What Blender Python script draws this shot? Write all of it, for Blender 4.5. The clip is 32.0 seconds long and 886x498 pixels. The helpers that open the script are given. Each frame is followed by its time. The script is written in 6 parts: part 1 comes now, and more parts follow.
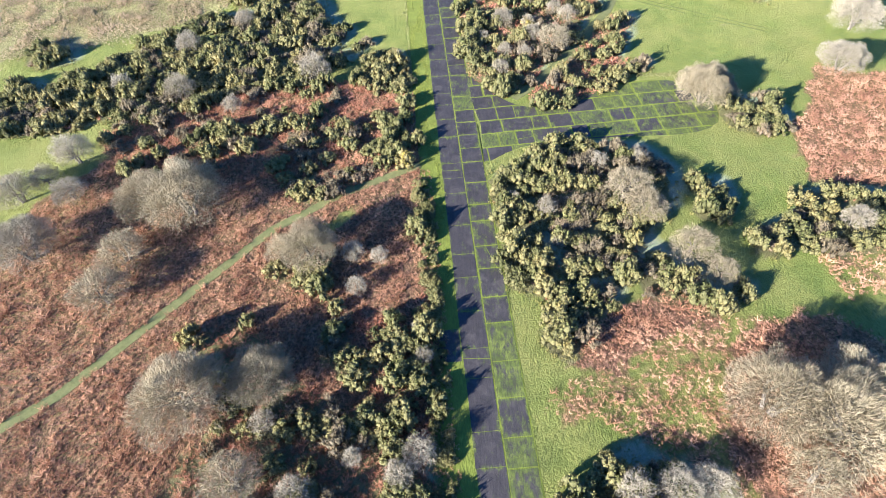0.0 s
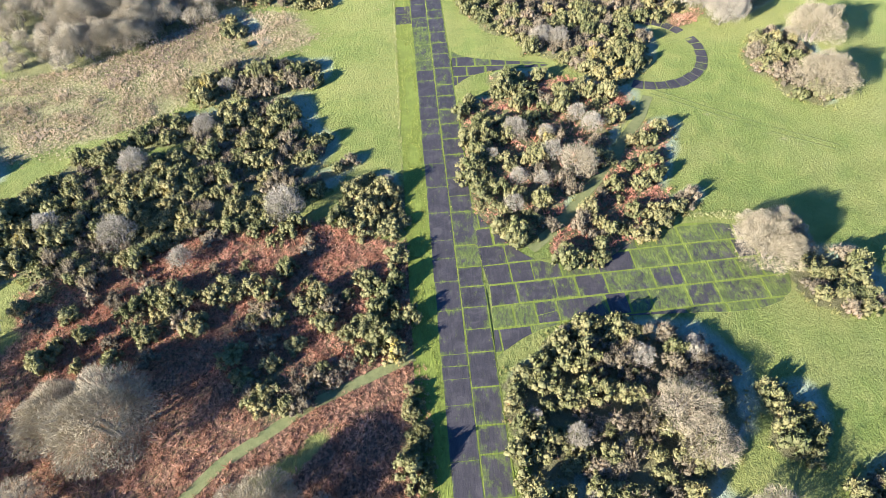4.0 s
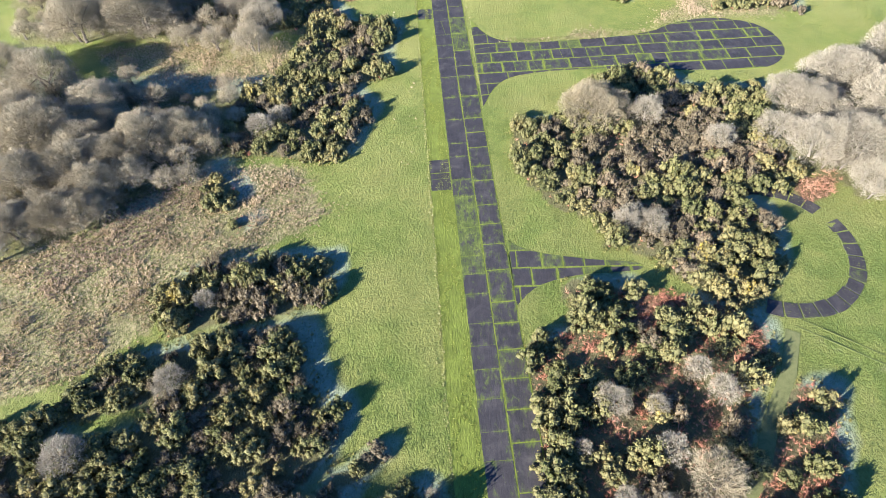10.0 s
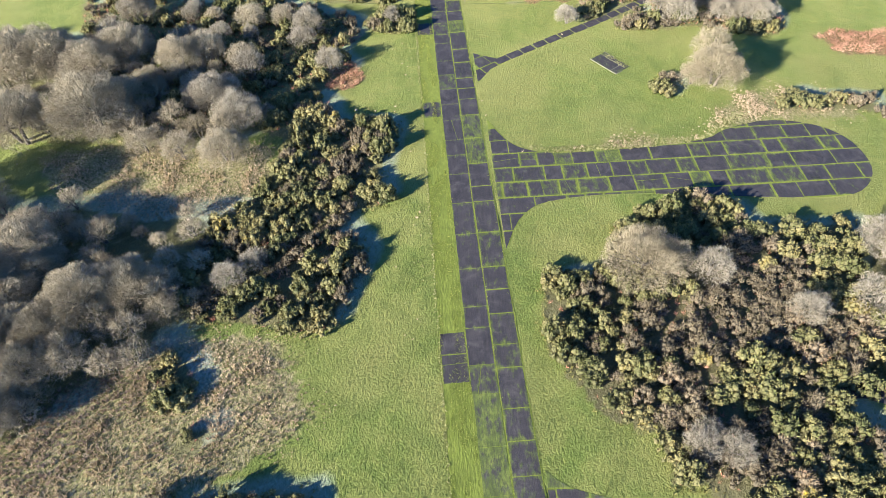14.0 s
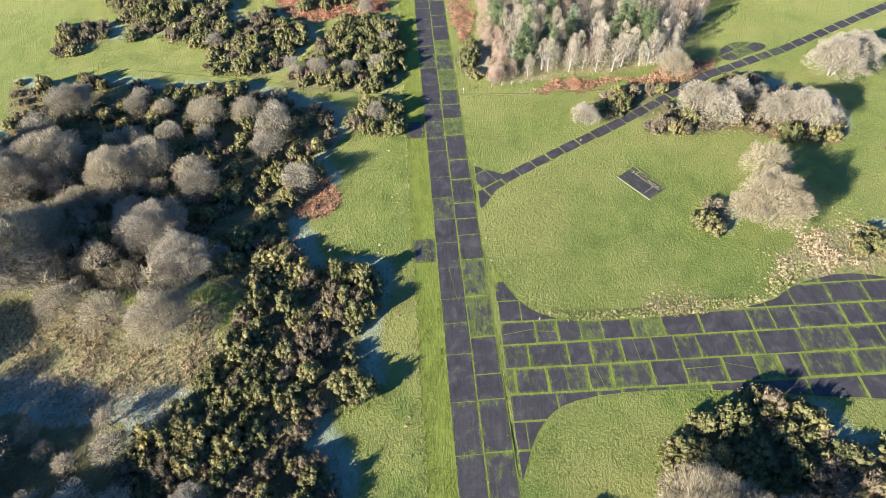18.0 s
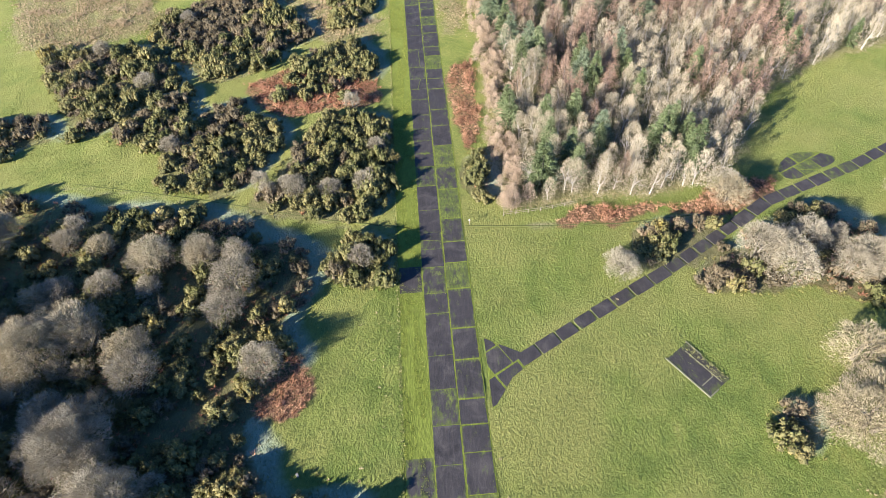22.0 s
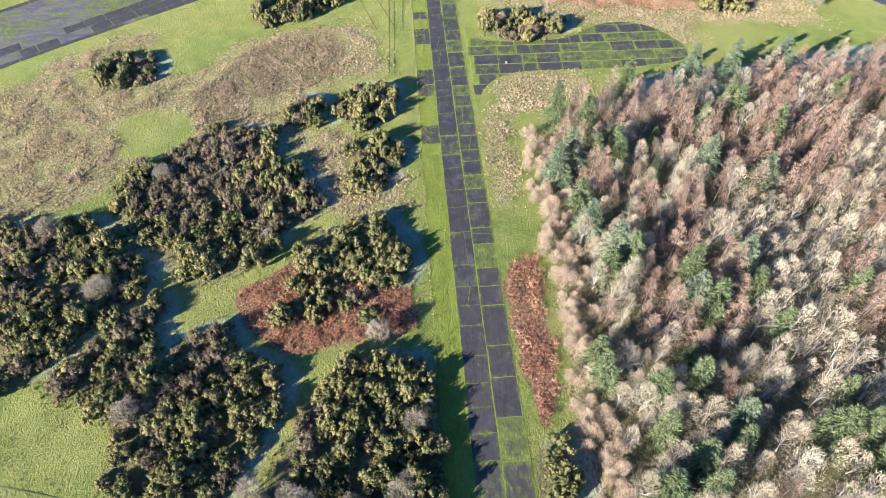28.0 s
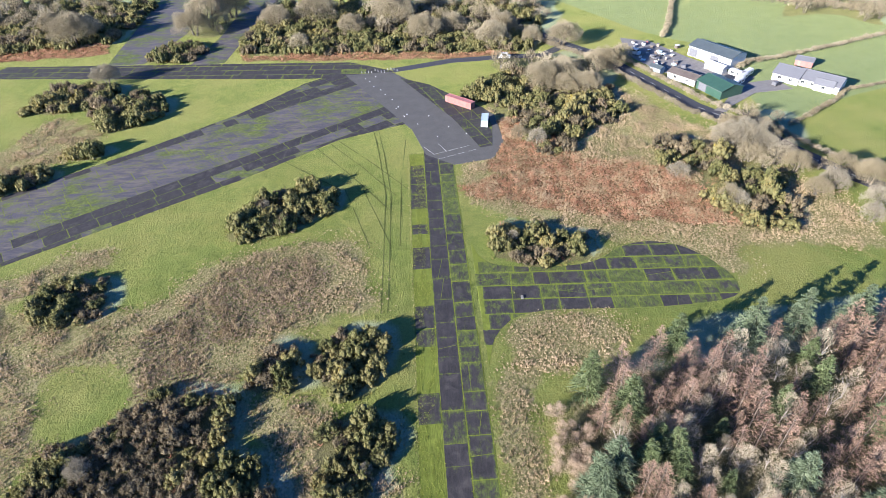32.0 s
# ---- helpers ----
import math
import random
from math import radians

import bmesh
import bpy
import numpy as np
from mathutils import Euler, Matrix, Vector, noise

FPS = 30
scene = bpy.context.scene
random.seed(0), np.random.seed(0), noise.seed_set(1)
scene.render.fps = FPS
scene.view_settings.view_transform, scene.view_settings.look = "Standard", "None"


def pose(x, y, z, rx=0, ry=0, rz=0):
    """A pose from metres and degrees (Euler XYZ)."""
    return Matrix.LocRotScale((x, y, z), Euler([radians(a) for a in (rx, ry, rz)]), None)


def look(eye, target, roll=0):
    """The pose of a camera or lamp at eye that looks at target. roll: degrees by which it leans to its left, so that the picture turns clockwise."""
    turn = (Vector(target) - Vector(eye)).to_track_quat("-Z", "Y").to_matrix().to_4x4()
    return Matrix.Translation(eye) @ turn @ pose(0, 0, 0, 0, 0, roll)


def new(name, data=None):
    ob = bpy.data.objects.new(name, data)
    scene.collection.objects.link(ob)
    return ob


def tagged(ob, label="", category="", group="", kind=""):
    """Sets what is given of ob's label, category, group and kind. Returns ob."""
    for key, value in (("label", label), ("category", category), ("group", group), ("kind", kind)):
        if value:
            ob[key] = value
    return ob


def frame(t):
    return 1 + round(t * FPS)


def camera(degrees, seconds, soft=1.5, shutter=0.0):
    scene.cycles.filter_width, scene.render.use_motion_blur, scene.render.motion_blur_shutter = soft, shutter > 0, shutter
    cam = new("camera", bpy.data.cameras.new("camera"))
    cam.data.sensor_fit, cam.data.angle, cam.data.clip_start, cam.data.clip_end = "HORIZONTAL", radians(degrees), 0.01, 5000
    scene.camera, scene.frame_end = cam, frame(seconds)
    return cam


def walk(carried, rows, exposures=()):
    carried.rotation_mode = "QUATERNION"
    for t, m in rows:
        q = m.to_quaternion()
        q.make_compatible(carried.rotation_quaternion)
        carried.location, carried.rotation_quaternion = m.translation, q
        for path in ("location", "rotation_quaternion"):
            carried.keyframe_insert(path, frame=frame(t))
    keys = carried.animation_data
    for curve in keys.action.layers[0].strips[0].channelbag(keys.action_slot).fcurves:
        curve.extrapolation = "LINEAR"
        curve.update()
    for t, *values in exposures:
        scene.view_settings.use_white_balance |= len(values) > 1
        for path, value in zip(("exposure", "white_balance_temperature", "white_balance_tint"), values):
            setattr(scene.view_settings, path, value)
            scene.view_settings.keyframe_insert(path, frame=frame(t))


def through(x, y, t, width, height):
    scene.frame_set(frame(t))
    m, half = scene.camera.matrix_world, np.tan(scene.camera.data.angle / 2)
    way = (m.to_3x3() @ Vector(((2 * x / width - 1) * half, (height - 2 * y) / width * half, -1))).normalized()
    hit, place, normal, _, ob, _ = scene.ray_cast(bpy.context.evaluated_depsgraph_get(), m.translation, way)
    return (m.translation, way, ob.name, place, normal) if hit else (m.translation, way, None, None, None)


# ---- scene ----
cam = camera(74.4, 32.0, soft=0.75)
# seconds, eye x y z, yaw to the left, pitch, roll in degrees
PATH = [
    (0.0, -1.99, -63.90, 86.48, -0.02, -50.35, -3.04),
    (0.5, -1.74, -58.29, 86.57, -0.08, -50.35, -2.93),
    (1.0, -1.62, -52.73, 86.78, -0.22, -50.33, -2.80),
    (1.5, -1.49, -47.15, 86.97, -0.33, -50.30, -2.73),
    (2.0, -1.09, -41.51, 87.03, -0.22, -50.26, -2.84),
    (2.5, -0.82, -35.98, 87.14, -0.26, -50.19, -2.78),
    (3.0, -0.69, -30.61, 87.32, -0.41, -50.11, -2.60),
    (3.5, -0.40, -24.56, 87.75, -0.35, -50.22, -2.65),
    (4.0, -0.05, -17.14, 88.86, -0.01, -50.82, -3.08),
    (4.5, 0.02, -10.98, 89.22, 0.09, -51.05, -3.22),
    (5.0, 0.06, -5.99, 88.94, 0.05, -50.82, -3.12),
    (5.5, 0.06, -1.86, 88.30, -0.01, -50.16, -2.85),
    (6.0, -0.47, 3.29, 88.18, 0.04, -49.92, -2.81),
    (6.5, -1.33, 8.71, 88.13, 0.16, -49.79, -2.95),
    (7.0, -2.48, 14.09, 88.06, 0.21, -49.68, -3.02),
    (7.5, -3.86, 19.51, 88.02, 0.18, -49.61, -3.04),
    (8.0, -5.31, 24.97, 88.24, -0.01, -49.64, -2.92),
    (8.5, -5.96, 30.54, 88.46, 0.19, -49.73, -3.10),
    (9.0, -6.08, 36.48, 88.91, 0.64, -50.01, -3.38),
    (9.5, -6.21, 42.26, 89.28, 1.02, -50.16, -3.70),
    (10.0, -6.56, 47.97, 89.49, 1.18, -50.19, -3.84),
    (10.5, -6.96, 53.60, 89.56, 1.23, -50.16, -3.80),
    (11.0, -7.43, 59.39, 89.78, 1.16, -50.24, -3.72),
    (11.5, -7.88, 65.32, 90.16, 1.03, -50.40, -3.60),
    (12.0, -7.93, 71.06, 90.52, 1.10, -50.54, -3.62),
    (12.5, -7.96, 76.58, 90.82, 1.11, -50.61, -3.63),
    (13.0, -8.00, 82.23, 91.08, 1.11, -50.62, -3.67),
    (13.5, -7.96, 87.86, 91.01, 1.12, -50.49, -3.70),
    (14.0, -7.77, 93.50, 90.93, 1.17, -50.36, -3.74),
    (14.5, -8.22, 99.39, 90.97, 0.86, -50.49, -3.48),
    (15.0, -8.58, 105.22, 90.13, 0.49, -50.64, -3.19),
    (15.5, -8.38, 110.99, 89.82, 0.43, -50.67, -3.15),
    (16.0, -8.08, 116.84, 90.22, 0.43, -50.66, -3.13),
    (16.5, -8.01, 122.62, 91.29, 0.34, -50.63, -3.04),
    (17.0, -7.87, 128.07, 91.74, 0.18, -50.59, -2.99),
    (17.5, -7.60, 133.68, 91.80, -0.03, -50.58, -2.92),
    (18.0, -6.87, 139.16, 91.65, 0.07, -50.46, -2.99),
    (18.5, -5.99, 144.74, 91.87, 0.32, -50.49, -3.15),
    (19.0, -5.39, 150.68, 92.26, 0.43, -50.69, -3.24),
    (19.5, -5.20, 156.67, 92.58, 0.25, -50.90, -3.11),
    (20.0, -4.90, 162.43, 92.76, 0.15, -50.96, -3.06),
    (20.5, -4.44, 168.01, 92.84, 0.20, -50.90, -3.09),
    (21.0, -4.30, 173.28, 92.59, 0.15, -50.64, -3.03),
    (21.5, -4.70, 178.65, 92.43, 0.04, -50.45, -2.90),
    (22.0, -5.35, 184.20, 92.51, 0.07, -50.46, -2.90),
    (22.5, -6.10, 189.84, 92.64, 0.27, -50.55, -3.08),
    (23.0, -7.13, 195.41, 92.79, 0.45, -50.63, -3.21),
    (23.5, -8.49, 200.99, 93.01, 0.47, -50.73, -3.15),
    (24.0, -9.81, 206.58, 93.12, 0.42, -50.78, -3.05),
    (24.5, -10.81, 212.14, 92.95, 0.45, -50.73, -3.03),
    (25.0, -11.57, 217.73, 93.03, 0.57, -50.75, -3.09),
    (25.5, -12.00, 223.18, 92.72, 0.73, -50.73, -3.14),
    (26.0, -11.99, 228.43, 91.34, 0.98, -50.62, -3.13),
    (26.5, -12.17, 234.00, 91.01, 1.11, -50.64, -3.12),
    (27.0, -12.51, 239.78, 91.53, 1.09, -50.72, -3.12),
    (27.5, -13.89, 245.23, 94.42, 0.45, -50.99, -3.05),
    (28.0, -13.71, 251.94, 94.92, 0.51, -50.33, -2.97),
    (28.5, -13.66, 258.05, 95.13, 0.46, -48.59, -2.94),
    (29.0, -13.65, 264.25, 95.47, 0.32, -47.03, -2.83),
    (29.5, -13.65, 270.09, 96.02, 0.19, -45.83, -2.65),
    (30.0, -13.57, 275.92, 96.45, 0.14, -44.66, -2.59),
    (30.5, -13.39, 281.74, 96.73, 0.11, -43.45, -2.55),
    (31.0, -13.06, 287.60, 97.00, 0.11, -42.21, -2.52),
    (31.5, -12.50, 293.35, 97.45, 0.22, -40.88, -2.54),
    (32.0, -11.95, 298.81, 97.35, 0.30, -39.25, -2.58),
]


def aim(x, y, z, yaw, pitch, roll):
    a, b = radians(yaw), radians(pitch)
    ahead = Vector((-math.sin(a) * math.cos(b), math.cos(a) * math.cos(b), math.sin(b)))
    eye = Vector((x, y, z))
    return look(eye, eye + 50 * ahead, roll)


walk(cam, [(row[0], aim(*row[1:])) for row in PATH], ((0, 2.47, 6050, 12), (3, 2.49, 6080, 12), (10, 2.34, 6150, 11), (18, 2.16, 6450, 10), (23, 2.15, 6550, 10), (25, 2.15, 6500, 10), (28, 2.25, 6300, 11), (30, 2.1, 6200, 12), (32, 1.9, 6150, 12)))

# ---- daylight: low winter sun, clear sky ----
SUN_UP, SUN_TO = 19.0, 35.0  # elevation; heading of the shadows, from +x towards +y
world = bpy.data.worlds.new("sky")
scene.world = world
world.use_nodes = True
wn, wl = world.node_tree.nodes, world.node_tree.links
wn.clear()
sky = wn.new("ShaderNodeTexSky")
sky.sky_type = "NISHITA"
sky.sun_disc = False
sky.sun_elevation = radians(SUN_UP)
sky.sun_rotation = radians(270 - SUN_TO)
sky.air_density, sky.dust_density, sky.ozone_density = 0.85, 0.1, 10.0
bg = wn.new("ShaderNodeBackground")
bg.inputs["Strength"].default_value = 0.080
wo = wn.new("ShaderNodeOutputWorld")
wl.new(sky.outputs[0], bg.inputs[0])
wl.new(bg.outputs[0], wo.inputs[0])

lamp = bpy.data.lights.new("sun", "SUN")
lamp.energy, lamp.angle, lamp.color = 5.4, radians(0.55), (1.0, 0.925, 0.85)
sun = new("sun", lamp)
_c = math.cos(radians(SUN_UP))
sun.matrix_world = look((0, 0, 0), (math.cos(radians(SUN_TO)) * _c, math.sin(radians(SUN_TO)) * _c, -math.sin(radians(SUN_UP))))

# ---- materials ----
def ramp(nt, fac, stops):
    """A colour ramp over fac with stops (place, (r, g, b))."""
    r = nt.nodes.new("ShaderNodeValToRGB")
    els = r.color_ramp.elements
    els[0].position, els[0].color = stops[0][0], (*stops[0][1], 1)
    els[1].position, els[1].color = stops[-1][0], (*stops[-1][1], 1)
    for at, c in stops[1:-1]:
        els.new(at).color = (*c, 1)
    nt.links.new(fac, r.inputs[0])
    return r.outputs[0]


def math_node(nt, op, a, b=0.5, clamp=False):
    n = nt.nodes.new("ShaderNodeMath")
    n.operation, n.use_clamp = op, clamp
    for k, v in enumerate((a, b)):
        if isinstance(v, (int, float)):
            n.inputs[k].default_value = v
        else:
            nt.links.new(v, n.inputs[k])
    return n.outputs[0]


def mix(nt, fac, a, b, how="MIX"):
    n = nt.nodes.new("ShaderNodeMix")
    n.data_type, n.blend_type = "RGBA", how
    for k, v in ((0, fac), (6, a), (7, b)):
        if isinstance(v, (int, float)):
            n.inputs[k].default_value = v
        elif isinstance(v, tuple):
            n.inputs[k].default_value = (*v, 1)
        else:
            nt.links.new(v, n.inputs[k])
    return n.outputs[2]


def noise_node(nt, scale, detail=3.0, rough=0.55, coords="Object", stretch=None, twist=0.0):
    n = nt.nodes.new("ShaderNodeTexNoise")
    n.inputs["Scale"].default_value, n.inputs["Detail"].default_value = scale, detail
    n.inputs["Roughness"].default_value, n.inputs["Distortion"].default_value = rough, twist
    src = geo_position(nt) if coords == "World" else coord(nt, coords)
    if stretch:
        m = nt.nodes.new("ShaderNodeMapping")
        m.inputs["Scale"].default_value, m.inputs["Rotation"].default_value = stretch[0], (0, 0, radians(stretch[1]))
        nt.links.new(src, m.inputs[0])
        src = m.outputs[0]
    nt.links.new(src, n.inputs["Vector"])
    return n.outputs["Fac"]


def coord(nt, what):
    return nt.nodes.new("ShaderNodeTexCoord").outputs[what]


def geo_position(nt):
    return nt.nodes.new("ShaderNodeNewGeometry").outputs["Position"]


def island(nt):
    return nt.nodes.new("ShaderNodeNewGeometry").outputs["Random Per Island"]


def attribute(nt, name, out="Fac"):
    a = nt.nodes.new("ShaderNodeAttribute")
    a.attribute_name = name
    return a.outputs[out]


def begin(name, rough=0.85, specular=0.3, fuzz=0.0, nap=(0.88, 0.92, 0.28)):
    m = bpy.data.materials.new(name)
    m.use_nodes = True
    nt = m.node_tree
    b = nt.nodes["Principled BSDF"]
    b.inputs["Roughness"].default_value = rough
    b.inputs["Specular IOR Level"].default_value = specular
    b.inputs["Sheen Weight"].default_value, b.inputs["Sheen Roughness"].default_value = fuzz, 0.45
    b.inputs["Sheen Tint"].default_value = (*nap, 1)
    return m, nt, b


def relief(nt, b, height, dist, strength=1.0):
    n = nt.nodes.new("ShaderNodeBump")
    n.inputs["Distance"].default_value, n.inputs["Strength"].default_value = dist, strength
    nt.links.new(height, n.inputs["Height"])
    nt.links.new(n.outputs[0], b.inputs["Normal"])


def foliage(name, dark, mid, light, rough=0.8, through=0.0, fuzz=0.0):
    """Leaves and twigs: plant by plant (tint) and piece by piece (island) variation."""
    m, nt, b = begin(name, rough, 0.15, fuzz, nap=light)
    t = math_node(nt, "ADD", math_node(nt, "MULTIPLY", attribute(nt, "tint"), 0.5), math_node(nt, "MULTIPLY", island(nt), 0.25))
    t = math_node(nt, "ADD", t, math_node(nt, "MULTIPLY", nt.nodes.new("ShaderNodeObjectInfo").outputs["Random"], 0.25))
    stops = [(0.1, dark), (0.5, mid), (0.85, light)]
    col = ramp(nt, t, stops)
    col = mix(nt, math_node(nt, "MULTIPLY", noise_node(nt, 0.35, 2, coords="World"), 0.5), col, mid)
    nt.links.new(col, b.inputs["Base Color"])
    if through:
        t, mx = nt.nodes.new("ShaderNodeBsdfTranslucent"), nt.nodes.new("ShaderNodeMixShader")
        nt.links.new(col, t.inputs["Color"])
        mx.inputs[0].default_value = through
        nt.links.new(b.outputs[0], mx.inputs[1])
        nt.links.new(t.outputs[0], mx.inputs[2])
        nt.links.new(mx.outputs[0], nt.nodes["Material Output"].inputs["Surface"])
    return m


M = {}


def gorse_material(name, stops, through=0.4):
    """Gorse sprays: spray by spray, bush by bush, and drifting over the thicket."""
    m, nt, b = begin(name, 0.8, 0.12)
    lump = noise_node(nt, 0.5, 2, 0.6, "World")
    drift = noise_node(nt, 0.09, 2, 0.5, "World")
    t = math_node(nt, "ADD", math_node(nt, "MULTIPLY", lump, 0.75), math_node(nt, "MULTIPLY", drift, 0.35))
    t = math_node(nt, "ADD", t, math_node(nt, "MULTIPLY", attribute(nt, "tint"), 0.32))
    t = math_node(nt, "SUBTRACT", math_node(nt, "ADD", t, math_node(nt, "MULTIPLY", island(nt), 0.15)), 0.29, True)
    col = ramp(nt, t, stops)
    nt.links.new(col, b.inputs["Base Color"])
    if not through:
        relief(nt, b, noise_node(nt, 6.0, 3, 0.65, "World"), 0.25, 1.0)
        return m
    tr, mx = nt.nodes.new("ShaderNodeBsdfTranslucent"), nt.nodes.new("ShaderNodeMixShader")
    nt.links.new(col, tr.inputs["Color"])
    mx.inputs[0].default_value = through
    nt.links.new(b.outputs[0], mx.inputs[1])
    nt.links.new(tr.outputs[0], mx.inputs[2])
    nt.links.new(mx.outputs[0], nt.nodes["Material Output"].inputs["Surface"])
    return m


M["gorse"] = gorse_material("gorse_leaf", [(0.18, (0.076, 0.088, 0.032)), (0.36, (0.135, 0.140, 0.050)), (0.52, (0.185, 0.172, 0.066)), (0.66, (0.225, 0.190, 0.080)), (0.80, (0.285, 0.228, 0.058)), (0.93, (0.46, 0.345, 0.035))], 0.3)
M["gorse_dry"] = gorse_material("gorse_dry_leaf", [(0.18, (0.100, 0.082, 0.050)), (0.42, (0.165, 0.135, 0.082)), (0.62, (0.225, 0.183, 0.112)), (0.85, (0.27, 0.182, 0.105))], 0.3)
# inner lobes: the leaf colours darkened for the shade between sprays
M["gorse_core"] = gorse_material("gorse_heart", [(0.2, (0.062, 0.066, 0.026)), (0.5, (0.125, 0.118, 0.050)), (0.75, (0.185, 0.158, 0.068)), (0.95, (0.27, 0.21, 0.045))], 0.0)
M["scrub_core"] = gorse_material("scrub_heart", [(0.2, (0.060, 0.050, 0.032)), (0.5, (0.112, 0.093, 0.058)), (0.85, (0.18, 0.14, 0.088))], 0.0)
M["bracken"] = foliage("bracken_frond", (0.120, 0.056, 0.034), (0.370, 0.200, 0.118), (0.66, 0.440, 0.280), through=0.3)
M["bracken_red"] = foliage("bracken_red_frond", (0.120, 0.048, 0.032), (0.40, 0.180, 0.112), (0.64, 0.37, 0.24), through=0.3)
M["straw"] = foliage("straw_grass", (0.18, 0.142, 0.074), (0.42, 0.328, 0.200), (0.61, 0.490, 0.33), through=0.3, fuzz=0.15)
M["edge_blade"] = foliage("edge_blade", (0.12, 0.125, 0.04), (0.22, 0.215, 0.085), (0.36, 0.33, 0.17), fuzz=0.15)
M["skirt"] = foliage("skirt_blade", (0.13, 0.125, 0.035), (0.25, 0.225, 0.075), (0.40, 0.34, 0.15), through=0.3, fuzz=0.15)
M["stalk"] = foliage("dead_stalk", (0.12, 0.085, 0.060), (0.24, 0.178, 0.125), (0.38, 0.295, 0.215), through=0.3, fuzz=0.15)
M["grass_tuft"] = foliage("grass_blade", (0.060, 0.082, 0.020), (0.120, 0.144, 0.037), (0.23, 0.23, 0.085), through=0.35, fuzz=0.15)
M["moss_blade"] = foliage("moss_blade", (0.070, 0.088, 0.014), (0.158, 0.182, 0.029), (0.26, 0.268, 0.070))
M["twig_pale"] = foliage("twig_pale", (0.142, 0.123, 0.086), (0.250, 0.220, 0.156), (0.385, 0.345, 0.253), through=0.15)
M["twig_olive"] = foliage("twig_olive", (0.145, 0.120, 0.072), (0.238, 0.200, 0.124), (0.34, 0.292, 0.188), through=0.15)
M["twig_brown"] = foliage("twig_brown", (0.145, 0.121, 0.074), (0.270, 0.230, 0.148), (0.43, 0.376, 0.260), through=0.15)
M["twig_larch"] = foliage("twig_larch", (0.140, 0.088, 0.060), (0.285, 0.190, 0.134), (0.43, 0.315, 0.232), through=0.15)
M["twig_thorn"] = foliage("twig_thorn", (0.185, 0.136, 0.094), (0.330, 0.250, 0.175), (0.49, 0.388, 0.28), through=0.15)
M["twig_birch"] = foliage("twig_birch", (0.165, 0.138, 0.092), (0.300, 0.256, 0.176), (0.46, 0.402, 0.288), through=0.15)
M["needle"] = foliage("conifer_needle", (0.050, 0.072, 0.030), (0.112, 0.142, 0.062), (0.21, 0.24, 0.13), through=0.2)
M["needle_blue"] = foliage("conifer_blue_needle", (0.052, 0.076, 0.042), (0.122, 0.155, 0.088), (0.24, 0.275, 0.185), through=0.2)


def bark(name, a, b_):
    m, nt, b = begin(name, 0.9, 0.2)
    n = noise_node(nt, 3.0, 4, stretch=((1, 1, 0.2), 0))
    nt.links.new(ramp(nt, n, [(0.3, a), (0.7, b_)]), b.inputs["Base Color"])
    relief(nt, b, n, 0.02)
    return m


M["bark"] = bark("bark_grey", (0.07, 0.058, 0.045), (0.15, 0.132, 0.108))
M["bark_white"] = bark("bark_white", (0.22, 0.20, 0.165), (0.44, 0.41, 0.36))
M["bark_pale"] = bark("bark_pale", (0.10, 0.088, 0.068), (0.20, 0.178, 0.142))


